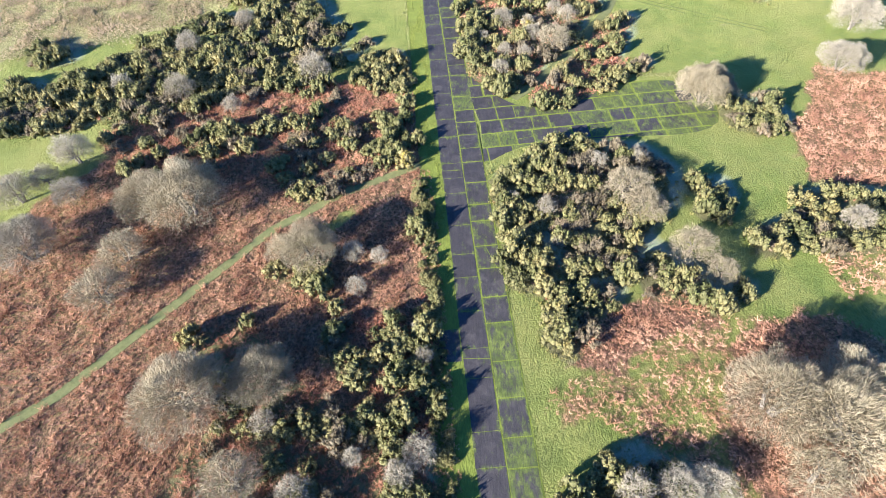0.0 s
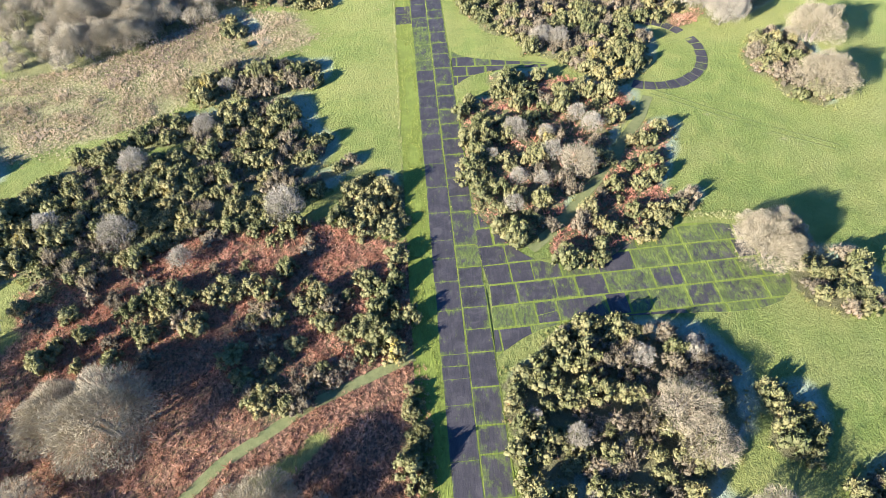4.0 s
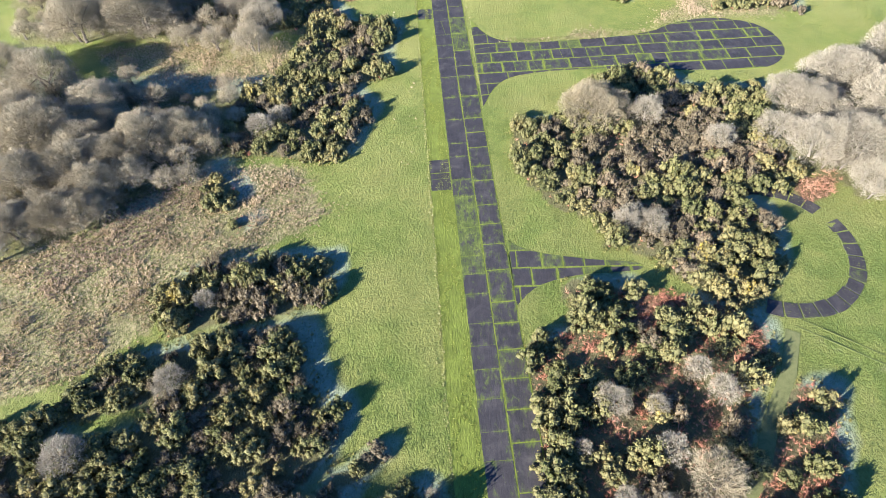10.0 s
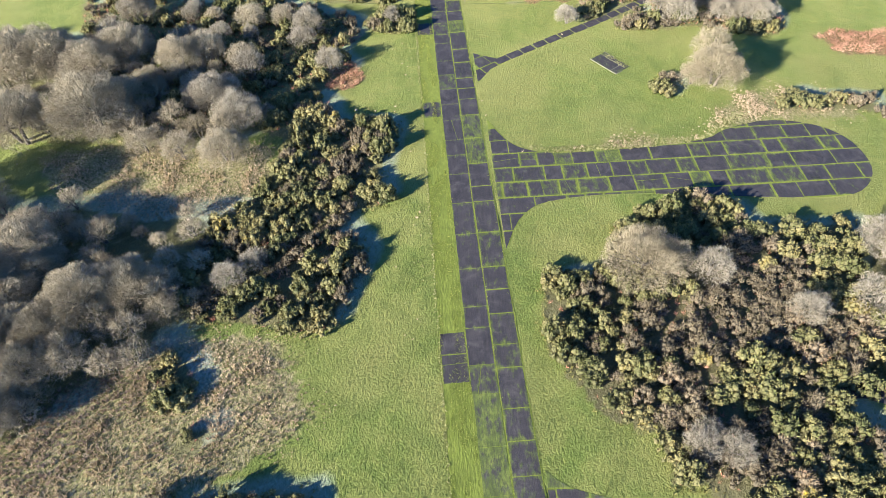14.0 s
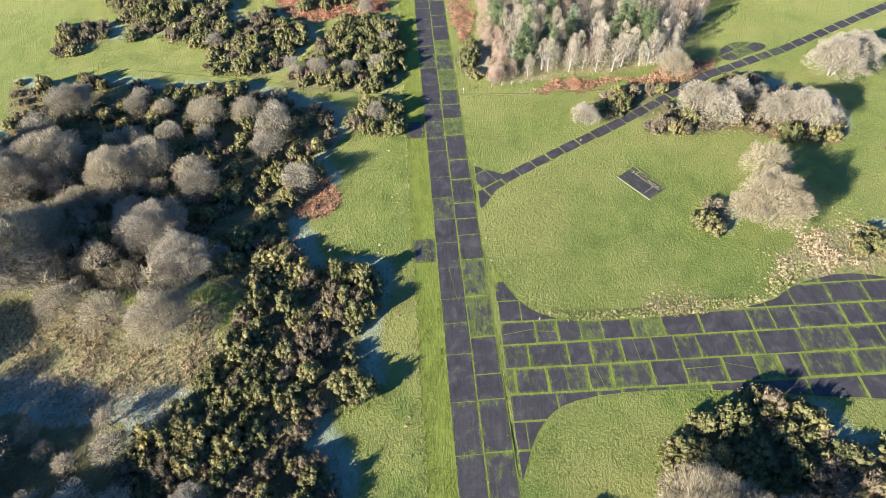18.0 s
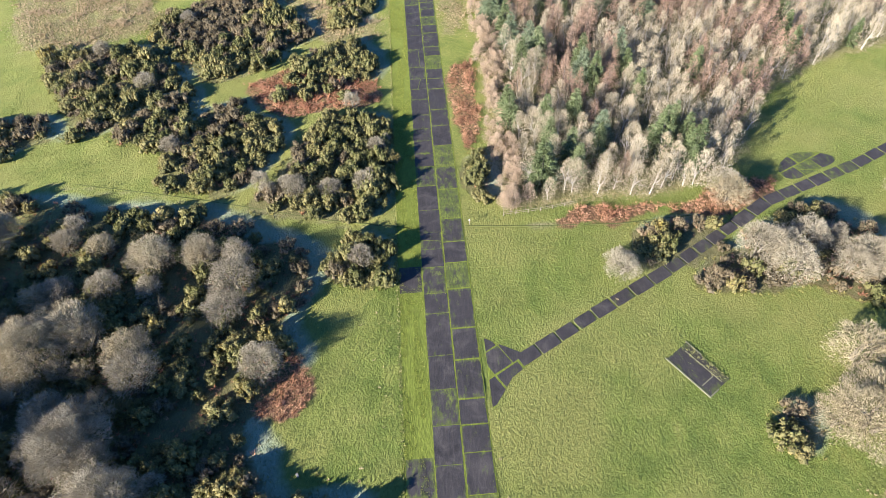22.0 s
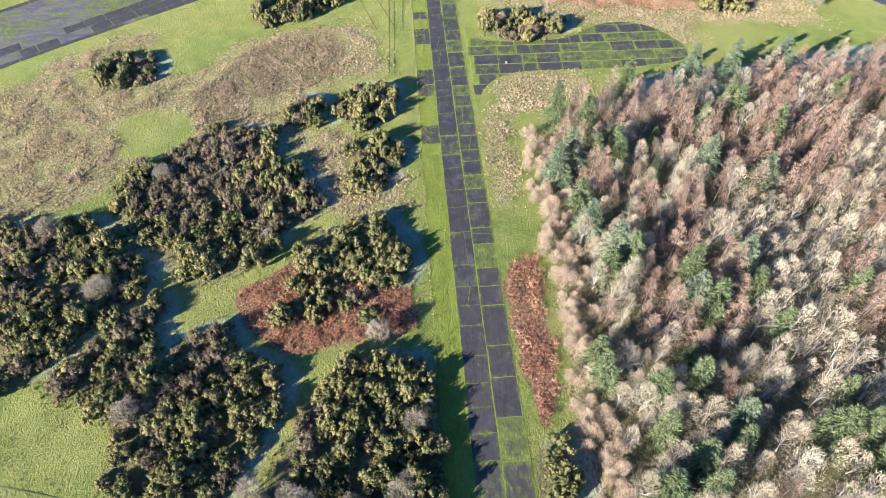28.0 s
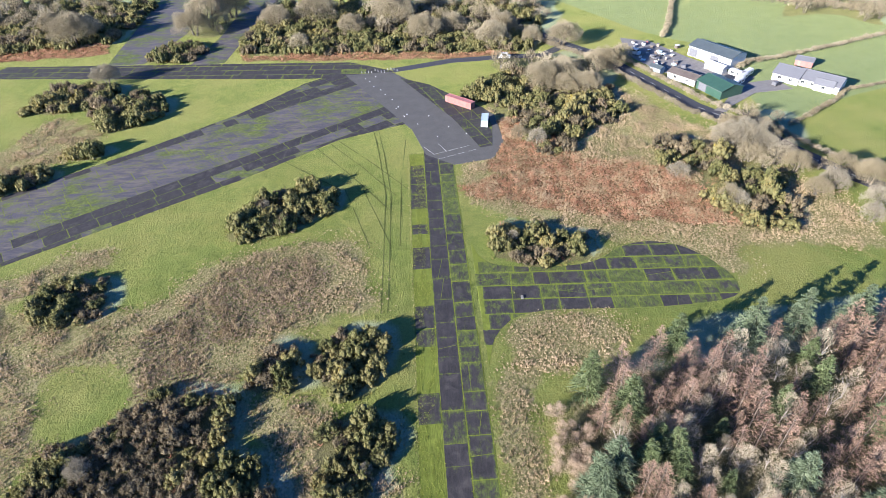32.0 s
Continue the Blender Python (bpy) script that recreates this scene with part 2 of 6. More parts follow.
def ground_material():
    """Turf with straw, bracken litter and dark heath floor by the cover attribute."""
    m, nt, b = begin("turf", 0.95, 0.1, 0.26)
    cover = nt.nodes.new("ShaderNodeSeparateColor")
    nt.links.new(attribute(nt, "cover", "Color"), cover.inputs[0])
    big = noise_node(nt, 0.035, 4, 0.6, "World")
    patch = noise_node(nt, 0.22, 4, 0.65, "World", twist=0.6)
    tuft = noise_node(nt, 1.7, 5, 0.68, "World", stretch=((1.0, 0.7, 1.0), 35), twist=0.7)
    fine = noise_node(nt, 5.0, 3, 0.6, "World", stretch=((1.0, 0.5, 1.0), 20))
    green = ramp(nt, patch, [(0.28, (0.050, 0.080, 0.016)), (0.5, (0.094, 0.122, 0.026)), (0.72, (0.152, 0.160, 0.044))])
    green = mix(nt, ramp(nt, big, [(0.42, (0, 0, 0)), (0.60, (0.8, 0.8, 0.8))]), green, (0.165, 0.160, 0.050))
    green = mix(nt, ramp(nt, fine, [(0.45, (0, 0, 0)), (0.70, (0.5, 0.5, 0.5))]), green, (0.152, 0.176, 0.050))
    green = mix(nt, ramp(nt, tuft, [(0.33, (0.6, 0.6, 0.6)), (0.47, (0, 0, 0))]), green, (0.042, 0.062, 0.016))
    field_ = ramp(nt, patch, [(0.3, (0.088, 0.126, 0.060)), (0.7, (0.126, 0.165, 0.084))])
    green = mix(nt, ramp(nt, attribute(nt, "pasture"), [(0.35, (0, 0, 0)), (0.65, (1, 1, 1))]), green, field_)
    straw = ramp(nt, tuft, [(0.38, (0.060, 0.056, 0.024)), (0.5, (0.168, 0.150, 0.072)), (0.66, (0.31, 0.252, 0.145))])
    litter = ramp(nt, tuft, [(0.36, (0.036, 0.020, 0.014)), (0.5, (0.120, 0.062, 0.040)), (0.66, (0.29, 0.165, 0.105))])
    floor = ramp(nt, patch, [(0.3, (0.055, 0.050, 0.028)), (0.7, (0.125, 0.115, 0.055))])
    path = ramp(nt, fine, [(0.3, (0.10, 0.10, 0.05)), (0.7, (0.21, 0.19, 0.11))])
    wob = math_node(nt, "MULTIPLY", math_node(nt, "SUBTRACT", patch, 0.5), 1.6)

    def soft(x):
        return ramp(nt, math_node(nt, "ADD", x, wob, True), [(0.35, (0, 0, 0)), (0.62, (1, 1, 1))])

    col = mix(nt, soft(cover.outputs[0]), green, straw)
    # pale frost colour that also paints the cool tone of the cast shade
    rime_shade = math_node(nt, "ADD", attribute(nt, "frost"), math_node(nt, "MULTIPLY", wob, 0.35), True)
    rime_shade = ramp(nt, rime_shade, [(0.35, (0, 0, 0)), (0.85, (0.50, 0.50, 0.50))])
    col = mix(nt, rime_shade, col, ramp(nt, tuft, [(0.35, (0.17, 0.23, 0.20)), (0.65, (0.29, 0.33, 0.30))]))
    col = mix(nt, soft(cover.outputs[1]), col, litter)
    col = mix(nt, soft(cover.outputs[2]), col, floor)
    col = mix(nt, ramp(nt, attribute(nt, "trod"), [(0.35, (0, 0, 0)), (0.65, (1, 1, 1))]), col, path)
    nt.links.new(col, b.inputs["Base Color"])
    h = math_node(nt, "ADD", math_node(nt, "MULTIPLY", tuft, 1.0), math_node(nt, "MULTIPLY", fine, 0.35))
    relief(nt, b, h, 0.62, 0.9)
    return m


M["turf"] = ground_material()


def moss_colour(nt):
    a = noise_node(nt, 0.45, 4, 0.65, "World", twist=0.5)
    c = noise_node(nt, 3.2, 4, 0.65, "World", stretch=((1.0, 0.3, 1.0), 2))
    col = ramp(nt, a, [(0.3, (0.048, 0.066, 0.012)), (0.5, (0.090, 0.120, 0.018)), (0.72, (0.158, 0.186, 0.034))])
    col = mix(nt, ramp(nt, c, [(0.38, (0.85, 0.85, 0.85)), (0.56, (0, 0, 0))]), col, (0.046, 0.055, 0.014))
    return col, c


def slab_material(name, moss_at):
    """Weathered dark slab surface, with moss spreading over it where the noise passes moss_at."""
    m, nt, b = begin(name, 0.75, 0.3)
    grain = noise_node(nt, 9.0, 5, 0.7, "World")
    stain = noise_node(nt, 0.35, 4, 0.65, "World", twist=0.8)
    drag = noise_node(nt, 2.0, 4, 0.65, "World", stretch=((1.0, 0.12, 1.0), 2))
    rnd = nt.nodes.new("ShaderNodeObjectInfo").outputs["Random"]
    base = ramp(nt, stain, [(0.3, (0.011, 0.010, 0.011)), (0.52, (0.025, 0.023, 0.024)), (0.74, (0.070, 0.062, 0.056))])
    base = mix(nt, math_node(nt, "MULTIPLY", rnd, 0.6), base, (0.028, 0.025, 0.026))
    base = mix(nt, ramp(nt, drag, [(0.48, (0, 0, 0)), (0.76, (0.45, 0.45, 0.45))]), base, (0.062, 0.054, 0.049))
    base = mix(nt, ramp(nt, grain, [(0.45, (0, 0, 0)), (0.75, (0.5, 0.5, 0.5))]), base, (0.065, 0.058, 0.053))
    spread = noise_node(nt, 0.55, 7, 0.75, "World", stretch=((1.4, 0.7, 1.0), 2), twist=0.3)
    f = math_node(nt, "ADD", spread, math_node(nt, "MULTIPLY", math_node(nt, "SUBTRACT", rnd, 0.5), 0.10))
    # it comes in from the joints
    sep = nt.nodes.new("ShaderNodeSeparateXYZ")
    nt.links.new(coord(nt, "Generated"), sep.inputs[0])
    near_x = math_node(nt, "ABSOLUTE", math_node(nt, "SUBTRACT", sep.outputs[0], 0.5))
    near_y = math_node(nt, "ABSOLUTE", math_node(nt, "SUBTRACT", sep.outputs[1], 0.5))
    rim = math_node(nt, "MULTIPLY", math_node(nt, "SUBTRACT", math_node(nt, "MAXIMUM", near_x, near_y), 0.36, True), 1.1)
    f = math_node(nt, "ADD", f, rim)
    mossy, c = moss_colour(nt)
    col = mix(nt, ramp(nt, f, [(moss_at - 0.03, (0, 0, 0)), (moss_at + 0.15, (0.85, 0.85, 0.85))]), base, mossy)
    nt.links.new(col, b.inputs["Base Color"])
    relief(nt, b, math_node(nt, "ADD", grain, math_node(nt, "ADD", f, c)), 0.08, 0.5)
    return m


M["slab_bare"] = slab_material("slab_bare", 0.625)
M["slab_part"] = slab_material("slab_part_mossy", 0.54)
M["slab_moss"] = slab_material("slab_mossy", 0.40)


def moss_material():
    m, nt, b = begin("joint_moss", 0.95, 0.1, 0.12)
    col, c = moss_colour(nt)
    nt.links.new(mix(nt, 0.45, col, (0.150, 0.178, 0.034)), b.inputs["Base Color"])
    relief(nt, b, c, 0.2, 0.7)
    return m


M["moss"] = moss_material()


def plain(name, a, b_, rough=0.6, scale=1.5, bump=0.01, specular=0.4, metal=0.0):
    """A painted, tarred or sheet surface with blotches and grain."""
    m, nt, b = begin(name, rough, specular)
    b.inputs["Metallic"].default_value = metal
    n = mix(nt, 0.5, noise_node(nt, scale, 4, 0.65, "World"), noise_node(nt, scale * 9, 3, 0.6, "World"))
    nt.links.new(ramp(nt, n, [(0.35, a), (0.65, b_)]), b.inputs["Base Color"])
    if bump:
        relief(nt, b, n, bump)
    return m


M["asphalt"] = plain("asphalt", (0.026, 0.028, 0.036), (0.042, 0.044, 0.053), 0.85, 0.4)
M["tarmac"] = plain("new_tarmac", (0.060, 0.058, 0.053), (0.086, 0.083, 0.075), 0.85, 0.3)
M["white_line"] = plain("white_line", (0.30, 0.30, 0.28), (0.5, 0.5, 0.47), 0.7, 1.0, 0)


def runway_material():
    """Old runway surface: blue-grey, with pale lichen drifts and moss."""
    m, nt, b = begin("runway_worn", 0.8, 0.3)
    big = noise_node(nt, 0.06, 5, 0.65, "World", stretch=((1.0, 1.0, 1.0), 36), twist=0.6)
    streak = noise_node(nt, 0.35, 6, 0.7, "World", stretch=((0.35, 1.3, 1.0), -36), twist=0.4)
    grain = noise_node(nt, 5.0, 4, 0.7, "World")
    rnd = nt.nodes.new("ShaderNodeObjectInfo").outputs["Random"]
    base = ramp(nt, grain, [(0.3, (0.042, 0.039, 0.048)), (0.7, (0.100, 0.093, 0.104))])
    base = mix(nt, math_node(nt, "MULTIPLY", rnd, 0.5), base, (0.040, 0.037, 0.046))
    base = mix(nt, ramp(nt, streak, [(0.44, (0, 0, 0)), (0.64, (0.85, 0.85, 0.85))]), base, (0.135, 0.118, 0.090))
    mossy, c = moss_colour(nt)
    f = math_node(nt, "ADD", math_node(nt, "MULTIPLY", big, 0.6), math_node(nt, "MULTIPLY", streak, 0.45))
    col = mix(nt, ramp(nt, f, [(0.505, (0, 0, 0)), (0.60, (0.9, 0.9, 0.9))]), base, mossy)
    nt.links.new(col, b.inputs["Base Color"])
    relief(nt, b, grain, 0.05, 0.5)
    return m


M["runway_worn"] = runway_material()
M["render_white"] = plain("white_render", (0.50, 0.48, 0.44), (0.64, 0.62, 0.58), 0.8, 0.5)
M["slate"] = plain("grey_slate", (0.08, 0.083, 0.095), (0.14, 0.143, 0.155), 0.7, 2.0)
M["sheet_grey"] = plain("grey_sheet_roof", (0.045, 0.058, 0.062), (0.075, 0.09, 0.095), 0.5, 0.4)
M["sheet_green"] = plain("green_sheet_roof", (0.022, 0.055, 0.040), (0.035, 0.08, 0.055), 0.5, 0.4)
M["sheet_brown"] = plain("brown_sheet_roof", (0.07, 0.055, 0.048), (0.12, 0.10, 0.085), 0.7, 0.4)
M["red_paint"] = plain("faded_red_paint", (0.24, 0.085, 0.075), (0.36, 0.16, 0.14), 0.5, 0.8)
M["blue_paint"] = plain("pale_blue_paint", (0.28, 0.36, 0.40), (0.40, 0.47, 0.49), 0.5, 0.8)
M["white_paint"] = plain("white_paint", (0.46, 0.46, 0.45), (0.60, 0.60, 0.58), 0.4, 0.8)
M["dark_glass"] = plain("window_glass", (0.02, 0.025, 0.03), (0.03, 0.035, 0.04), 0.1, 0.5, 0, 0.6)
M["rubber"] = plain("tyre_rubber", (0.02, 0.02, 0.02), (0.03, 0.03, 0.03), 0.8)
M["concrete"] = plain("old_concrete", (0.12, 0.115, 0.10), (0.22, 0.21, 0.18), 0.85, 1.2)
M["kerb_old"] = plain("old_kerb", (0.10, 0.098, 0.062), (0.165, 0.158, 0.105), 0.9, 1.5)
M["timber"] = plain("grey_timber", (0.16, 0.13, 0.10), (0.28, 0.24, 0.19), 0.85, 2.0)
M["gravel"] = plain("pale_gravel", (0.11, 0.105, 0.105), (0.19, 0.18, 0.17), 0.9, 0.6)


def path_material():
    m, nt, b = begin("trodden_path", 0.95, 0.1)
    a, c = noise_node(nt, 0.7, 4, 0.65, "World"), noise_node(nt, 5.0, 3, 0.6, "World")
    col = ramp(nt, a, [(0.35, (0.082, 0.094, 0.034)), (0.6, (0.125, 0.130, 0.052))])
    nt.links.new(mix(nt, ramp(nt, c, [(0.4, (0, 0, 0)), (0.7, (0.7, 0.7, 0.7))]), col, (0.15, 0.155, 0.065)), b.inputs["Base Color"])
    relief(nt, b, c, 0.08, 0.6)
    return m


M["path"] = path_material()
M["worn_turf"] = plain("worn_turf", (0.058, 0.072, 0.022), (0.098, 0.110, 0.036), 0.95, 1.2, 0.05, 0.1)

# ---- the plan: cover of the ground, one metre to a cell ----
X0, X1, Y0, Y1 = -260, 260, -100, 700
GX, GY = np.meshgrid(np.arange(X0, X1) + 0.5, np.arange(Y0, Y1) + 0.5, indexing="ij")
LAYER = {k: np.zeros(GX.shape, bool) for k in ("gorse", "bracken", "straw", "mix", "mix2", "mix3", "bmix", "bthin", "heath", "wood", "palewood", "clear", "trod", "plantation", "glade", "pasture", "frost", "rank", "dry")}


def field(scale, z):
    """Smooth noise over the plan, worked out on a coarse lattice."""
    xs, ys = np.arange(X0, X1 + 4, 4), np.arange(Y0, Y1 + 4, 4)
    a = np.array([[noise.noise((x * scale, y * scale, z)) for y in ys] for x in xs])
    i, j = (GX - X0) / 4, (GY - Y0) / 4
    i0, j0 = i.astype(int), j.astype(int)
    u, v = i - i0, j - j0
    return (a[i0, j0] * (1 - u) + a[i0 + 1, j0] * u) * (1 - v) + (a[i0, j0 + 1] * (1 - u) + a[i0 + 1, j0 + 1] * u) * v


WX, WY = GX + 3.2 * field(0.11, 1.5) + 1.6 * field(0.3, 4.5), GY + 3.2 * field(0.11, 7.5) + 1.6 * field(0.3, 9.5)
STRAIGHT = ("clear", "plantation", "pasture")


def within(pts, x, y):
    """Which of the places lie inside the outline."""
    hit = np.zeros(np.shape(x), bool)
    for (xa, ya), (xb, yb) in zip(pts, pts[1:] + pts[:1]):
        if ya != yb:
            hit ^= ((ya > y) != (yb > y)) & (x < (xb - xa) * (y - ya) / (yb - ya) + xa)
    return hit


def area(layer, *pts):
    LAYER[layer] |= within(list(pts), GX, GY) if layer in STRAIGHT else within(list(pts), WX, WY)


def strip(layer, half, *pts):
    """A band of that half width along a line."""
    for (xa, ya), (xb, yb) in zip(pts, pts[1:]):
        d = np.array((xb - xa, yb - ya), float)
        s = np.clip(((GX - xa) * d[0] + (GY - ya) * d[1]) / (d @ d), 0, 1)
        LAYER[layer] |= np.hypot(GX - xa - s * d[0], GY - ya - s * d[1]) < half


def at(layer, x, y):
    i, j = np.clip((np.asarray(x) - X0).astype(int), 0, X1 - X0 - 1), np.clip((np.asarray(y) - Y0).astype(int), 0, Y1 - Y0 - 1)
    return LAYER[layer][i, j]


def seeds(layer, gap, rng):
    """Uneven places in a layer, about gap apart, off the paved ground and the paths."""
    nx, ny = int((X1 - X0) / gap), int((Y1 - Y0) / gap)
    i, j = np.meshgrid(np.arange(nx), np.arange(ny), indexing="ij")
    x = X0 + (i + 0.5 * (j % 2) + rng.uniform(-0.38, 0.38, i.shape)) * gap
    y = Y0 + (j + rng.uniform(-0.38, 0.38, i.shape)) * gap
    x, y = x.ravel(), y.ravel()
    keep = at(layer, x, y) & ~at("clear", x, y) & ~at("trod", x, y)
    return x[keep], y[keep]


area("bracken", (95, 239), (126, 240), (118, 224), (98, 231))
area("heath", (-78, 397), (-73, 408), (-64, 414), (-52, 416), (-39, 413), (-43, 395), (-57, 389), (-69, 386), (-76, 376), (-83, 387))
area("heath", (-82, 383), (-69, 383), (-56, 373), (-64, 366), (-75, 369))
area("heath", (-91, 125), (-83, 134), (-77, 140), (-68, 149), (-62, 144), (-67, 128), (-78, 122), (-86, 115))
area("bmix", (-81, 50), (-62, 60), (-38, 64), (-24, 65), (-6, 57), (-6, 30), (-34, 30), (-72, 32))
area("bmix", (-32, -1), (-22, -7), (-16, -21), (-5, -32), (-4, -23), (-2, 2), (-11, -7), (-17, -5))
area("wood", (-116, 180), (-98, 184), (-88, 178), (-78, 168), (-63, 166), (-62, 160), (-66, 150), (-76, 143), (-81, 134), (-91, 129))
area("wood", (-154, 257), (-126, 257), (-90, 253), (-71, 248), (-57, 213), (-59, 204), (-72, 205), (-86, 206), (-100, 209), (-114, 210), (-131, 210))
area("wood", (-148, 190), (-58, 181), (-56, 158), (-67, 145), (-82, 132), (-114, 121))
area("palewood", (77, 170), (88, 177), (121, 192), (104, 146), (81, 130), (72, 140), (71, 156))
area("wood", (11, 545), (34, 549), (56, 540), (50, 512), (34, 519), (15, 532))
area("wood", (81, 480), (106, 482), (98, 459), (83, 454), (79, 464))
area("wood", (-52, 634), (45, 620), (38, 573), (16, 565), (-48, 588))
area("wood", (-142, 596), (-143, 627), (-117, 644), (-97, 641), (-95, 603), (-111, 596), (-129, 590))
area("wood", (-291, 669), (-180, 653), (-183, 606), (-242, 589))
area("bracken", (-97, 14), (-77, 38), (-62, 55), (-37, 62), (-20, 65), (-6, 52), (-5, 32), (-23, 18), (-37, 12), (-52, -4), (-66, -20), (-77, -27))
area("bracken", (-71, -26), (-64, -21), (-49, -5), (-35, 10), (-20, 17), (-5, 28), (-1, 23), (-1, 2), (-4, -23), (-6, -40), (-41, -44), (-76, -43), (-83, -30))
area("gorse", (-34, 29), (-28, 31), (-19, 31), (-18, 26), (-28, 22), (-32, 24))
area("gorse", (-7, 28), (-1, 25), (-1, 13), (-4, -8), (-5, -6), (-6, 10))
area("gorse", (-22, -8), (-17, -10), (-16, -14), (-8, -18), (-7, -22), (-12, -22), (-21, -17))
area("gorse", (-36, 8), (-30, 5), (-22, 4), (-22, -1), (-32, 0))
area("mix", (-47, -10), (-38, -7), (-30, -11), (-26, -20), (-16, -21), (-11, -24), (-5, -32), (-3, -40), (-6, -46), (-48, -44), (-46, -36), (-42, -30), (-39, -23))
area("gorse", (-112, 65), (-100, 71), (-87, 78), (-72, 96), (-56, 108), (-36, 109), (-28, 86), (-26, 72), (-37, 63), (-63, 58), (-76, 55), (-92, 50), (-104, 47))
area("gorse", (9, 28), (20, 35), (42, 33), (45, 24), (42, 11), (36, 7), (41, 0), (36, -4), (29, -1), (21, 1), (18, 11), (10, 12))
area("gorse", (10, 9), (16, 8), (20, -1), (29, -4), (27, -11), (21, -16), (15, -14), (15, -4), (10, -1))
area("gorse", (32, 5), (47, -6), (46, -10), (38, -9), (33, -7))
area("gorse", (49, 22), (54, 22), (55, 16), (53, 12), (47, 13))
area("gorse", (49, -5), (52, -5), (51, -8), (48, -8))
area("gorse", (67, 50), (75, 51), (79, 42), (80, 36), (73, 34), (65, 40))
area("gorse", (69, 18), (79, 19), (88, 14), (82, 1), (72, 0), (66, 4), (56, 0), (59, 8), (66, 11))
area("bracken", (94, 62), (113, 55), (92, 18), (74, 22), (79, 34))
area("bracken", (21, -14), (27, -10), (40, -3), (47, -9), (37, -13), (24, -18), (21, -18))
area("bracken", (44, -20), (49, -14), (59, -10), (66, -12), (61, -20), (52, -24), (44, -24))
area("bracken", (41, -25), (47, -18), (59, -12), (66, -13), (71, -21), (59, -43), (43, -42), (40, -34))
area("bthin", (68, 1), (83, 2), (77, -9), (68, -9))
area("bthin", (26, -13), (38, -10), (45, -12), (59, -11), (45, -16), (41, -25), (48, -31), (44, -42), (29, -41), (28, -33), (20, -28), (12, -25), (22, -19))
area("gorse", (12, -41), (15, -35), (21, -32), (26, -38), (30, -37), (35, -39), (32, -48), (9, -47))
area("gorse", (-90, 76), (-80, 88), (-75, 92), (-69, 97), (-63, 93), (-57, 96), (-46, 103), (-36, 104), (-33, 93), (-26, 87), (-30, 80), (-21, 79), (-25, 72), (-39, 67), (-50, 60), (-62, 61), (-67, 54), (-78, 50))
area("gorse", (-64, 114), (-59, 118), (-44, 121), (-32, 124), (-29, 113), (-34, 108), (-46, 106), (-55, 103), (-61, 106))
area("gorse", (-23, 72), (-16, 76), (-8, 76), (-5, 70), (-6, 62), (-10, 59), (-20, 62))
area("gorse", (-24, 81), (-21, 82), (-18, 81), (-19, 78), (-22, 77))
area("gorse", (-15, 47), (-9, 47), (-9, 37), (-13, 33), (-21, 33), (-21, 38), (-17, 38))
area("gorse", (-37, 46), (-26, 51), (-24, 45), (-31, 42), (-35, 39))
area("gorse", (-66, 50), (-46, 46), (-43, 37), (-48, 37), (-62, 45))
area("straw", (-115, 119), (-91, 133), (-69, 149), (-54, 151), (-36, 146), (-34, 131), (-46, 124), (-60, 119), (-62, 107), (-76, 100), (-99, 87))
area("mix", (6, 99), (12, 102), (22, 100), (36, 108), (49, 101), (47, 94), (38, 88), (36, 74), (28, 69), (20, 56), (16, 55), (10, 59), (5, 71), (4, 78))
strip("gorse", 2.4, (8, 99), (7, 86), (7.5, 74), (11, 64), (16.5, 57))
area("bmix", (39, 73), (50, 79), (48, 69), (51, 63), (44, 61), (37, 54), (30, 49), (22, 51), (22, 55), (29, 64))
strip("gorse", 1.6, (24, 52), (31, 50.5), (38, 55.5), (45, 62), (51, 65))
area("bmix", (14, 108), (32, 110), (50, 102), (45, 91), (34, 98), (15, 98))
area("dry", (-96, 357), (-88, 370), (-62, 373), (-50, 346), (-67, 330))
area("dry", (24, 152), (55, 160), (60, 140), (52, 112), (38, 112), (24, 135))
area("dry", (-42, 284), (-18, 286), (-16, 272), (-44, 274))
area("mix", (27, 62), (37, 75), (47, 90), (55, 89), (48, 69), (37, 55), (29, 55), (25, 56))
area("gorse", (14, 112), (20, 114), (28, 109), (21, 100), (14, 102))
area("gorse", (15, 29), (20, 36), (29, 36), (34, 34), (32, 28))
area("gorse", (66, 50), (74, 50), (70, 42), (64, 42))
area("gorse", (80, 116), (89, 124), (96, 126), (96, 112), (100, 104), (94, 93), (88, 97), (84, 105), (80, 109))
area("gorse", (11, 161), (20, 163), (28, 172), (45, 182), (54, 170), (72, 171), (69, 151), (71, 140), (64, 135), (53, 136), (57, 128), (55, 112), (49, 106), (39, 110), (30, 120), (24, 120), (24, 129), (16, 131), (13, 137), (9, 150))
area("bracken", (50, 148), (67, 148), (66, 140), (54, 139), (50, 142))
area("bracken", (67, 136), (76, 139), (74, 132), (68, 131))
area("gorse", (-61, 165), (-57, 175), (-50, 188), (-42, 206), (-28, 208), (-20, 204), (-22, 183), (-32, 181), (-26, 164), (-31, 153), (-47, 152), (-56, 155))
area("gorse", (-57, 155), (-55, 165), (-52, 177), (-44, 192), (-44, 202), (-41, 214), (-37, 221), (-34, 206), (-22, 211), (-19, 202), (-25, 198), (-22, 186), (-31, 181), (-26, 166), (-28, 160), (-33, 152), (-44, 154))
area("gorse", (-63, 142), (-58, 148), (-52, 142), (-54, 139), (-60, 138))
area("gorse", (-54, 133), (-52, 136), (-49, 133), (-50, 130), (-53, 131))
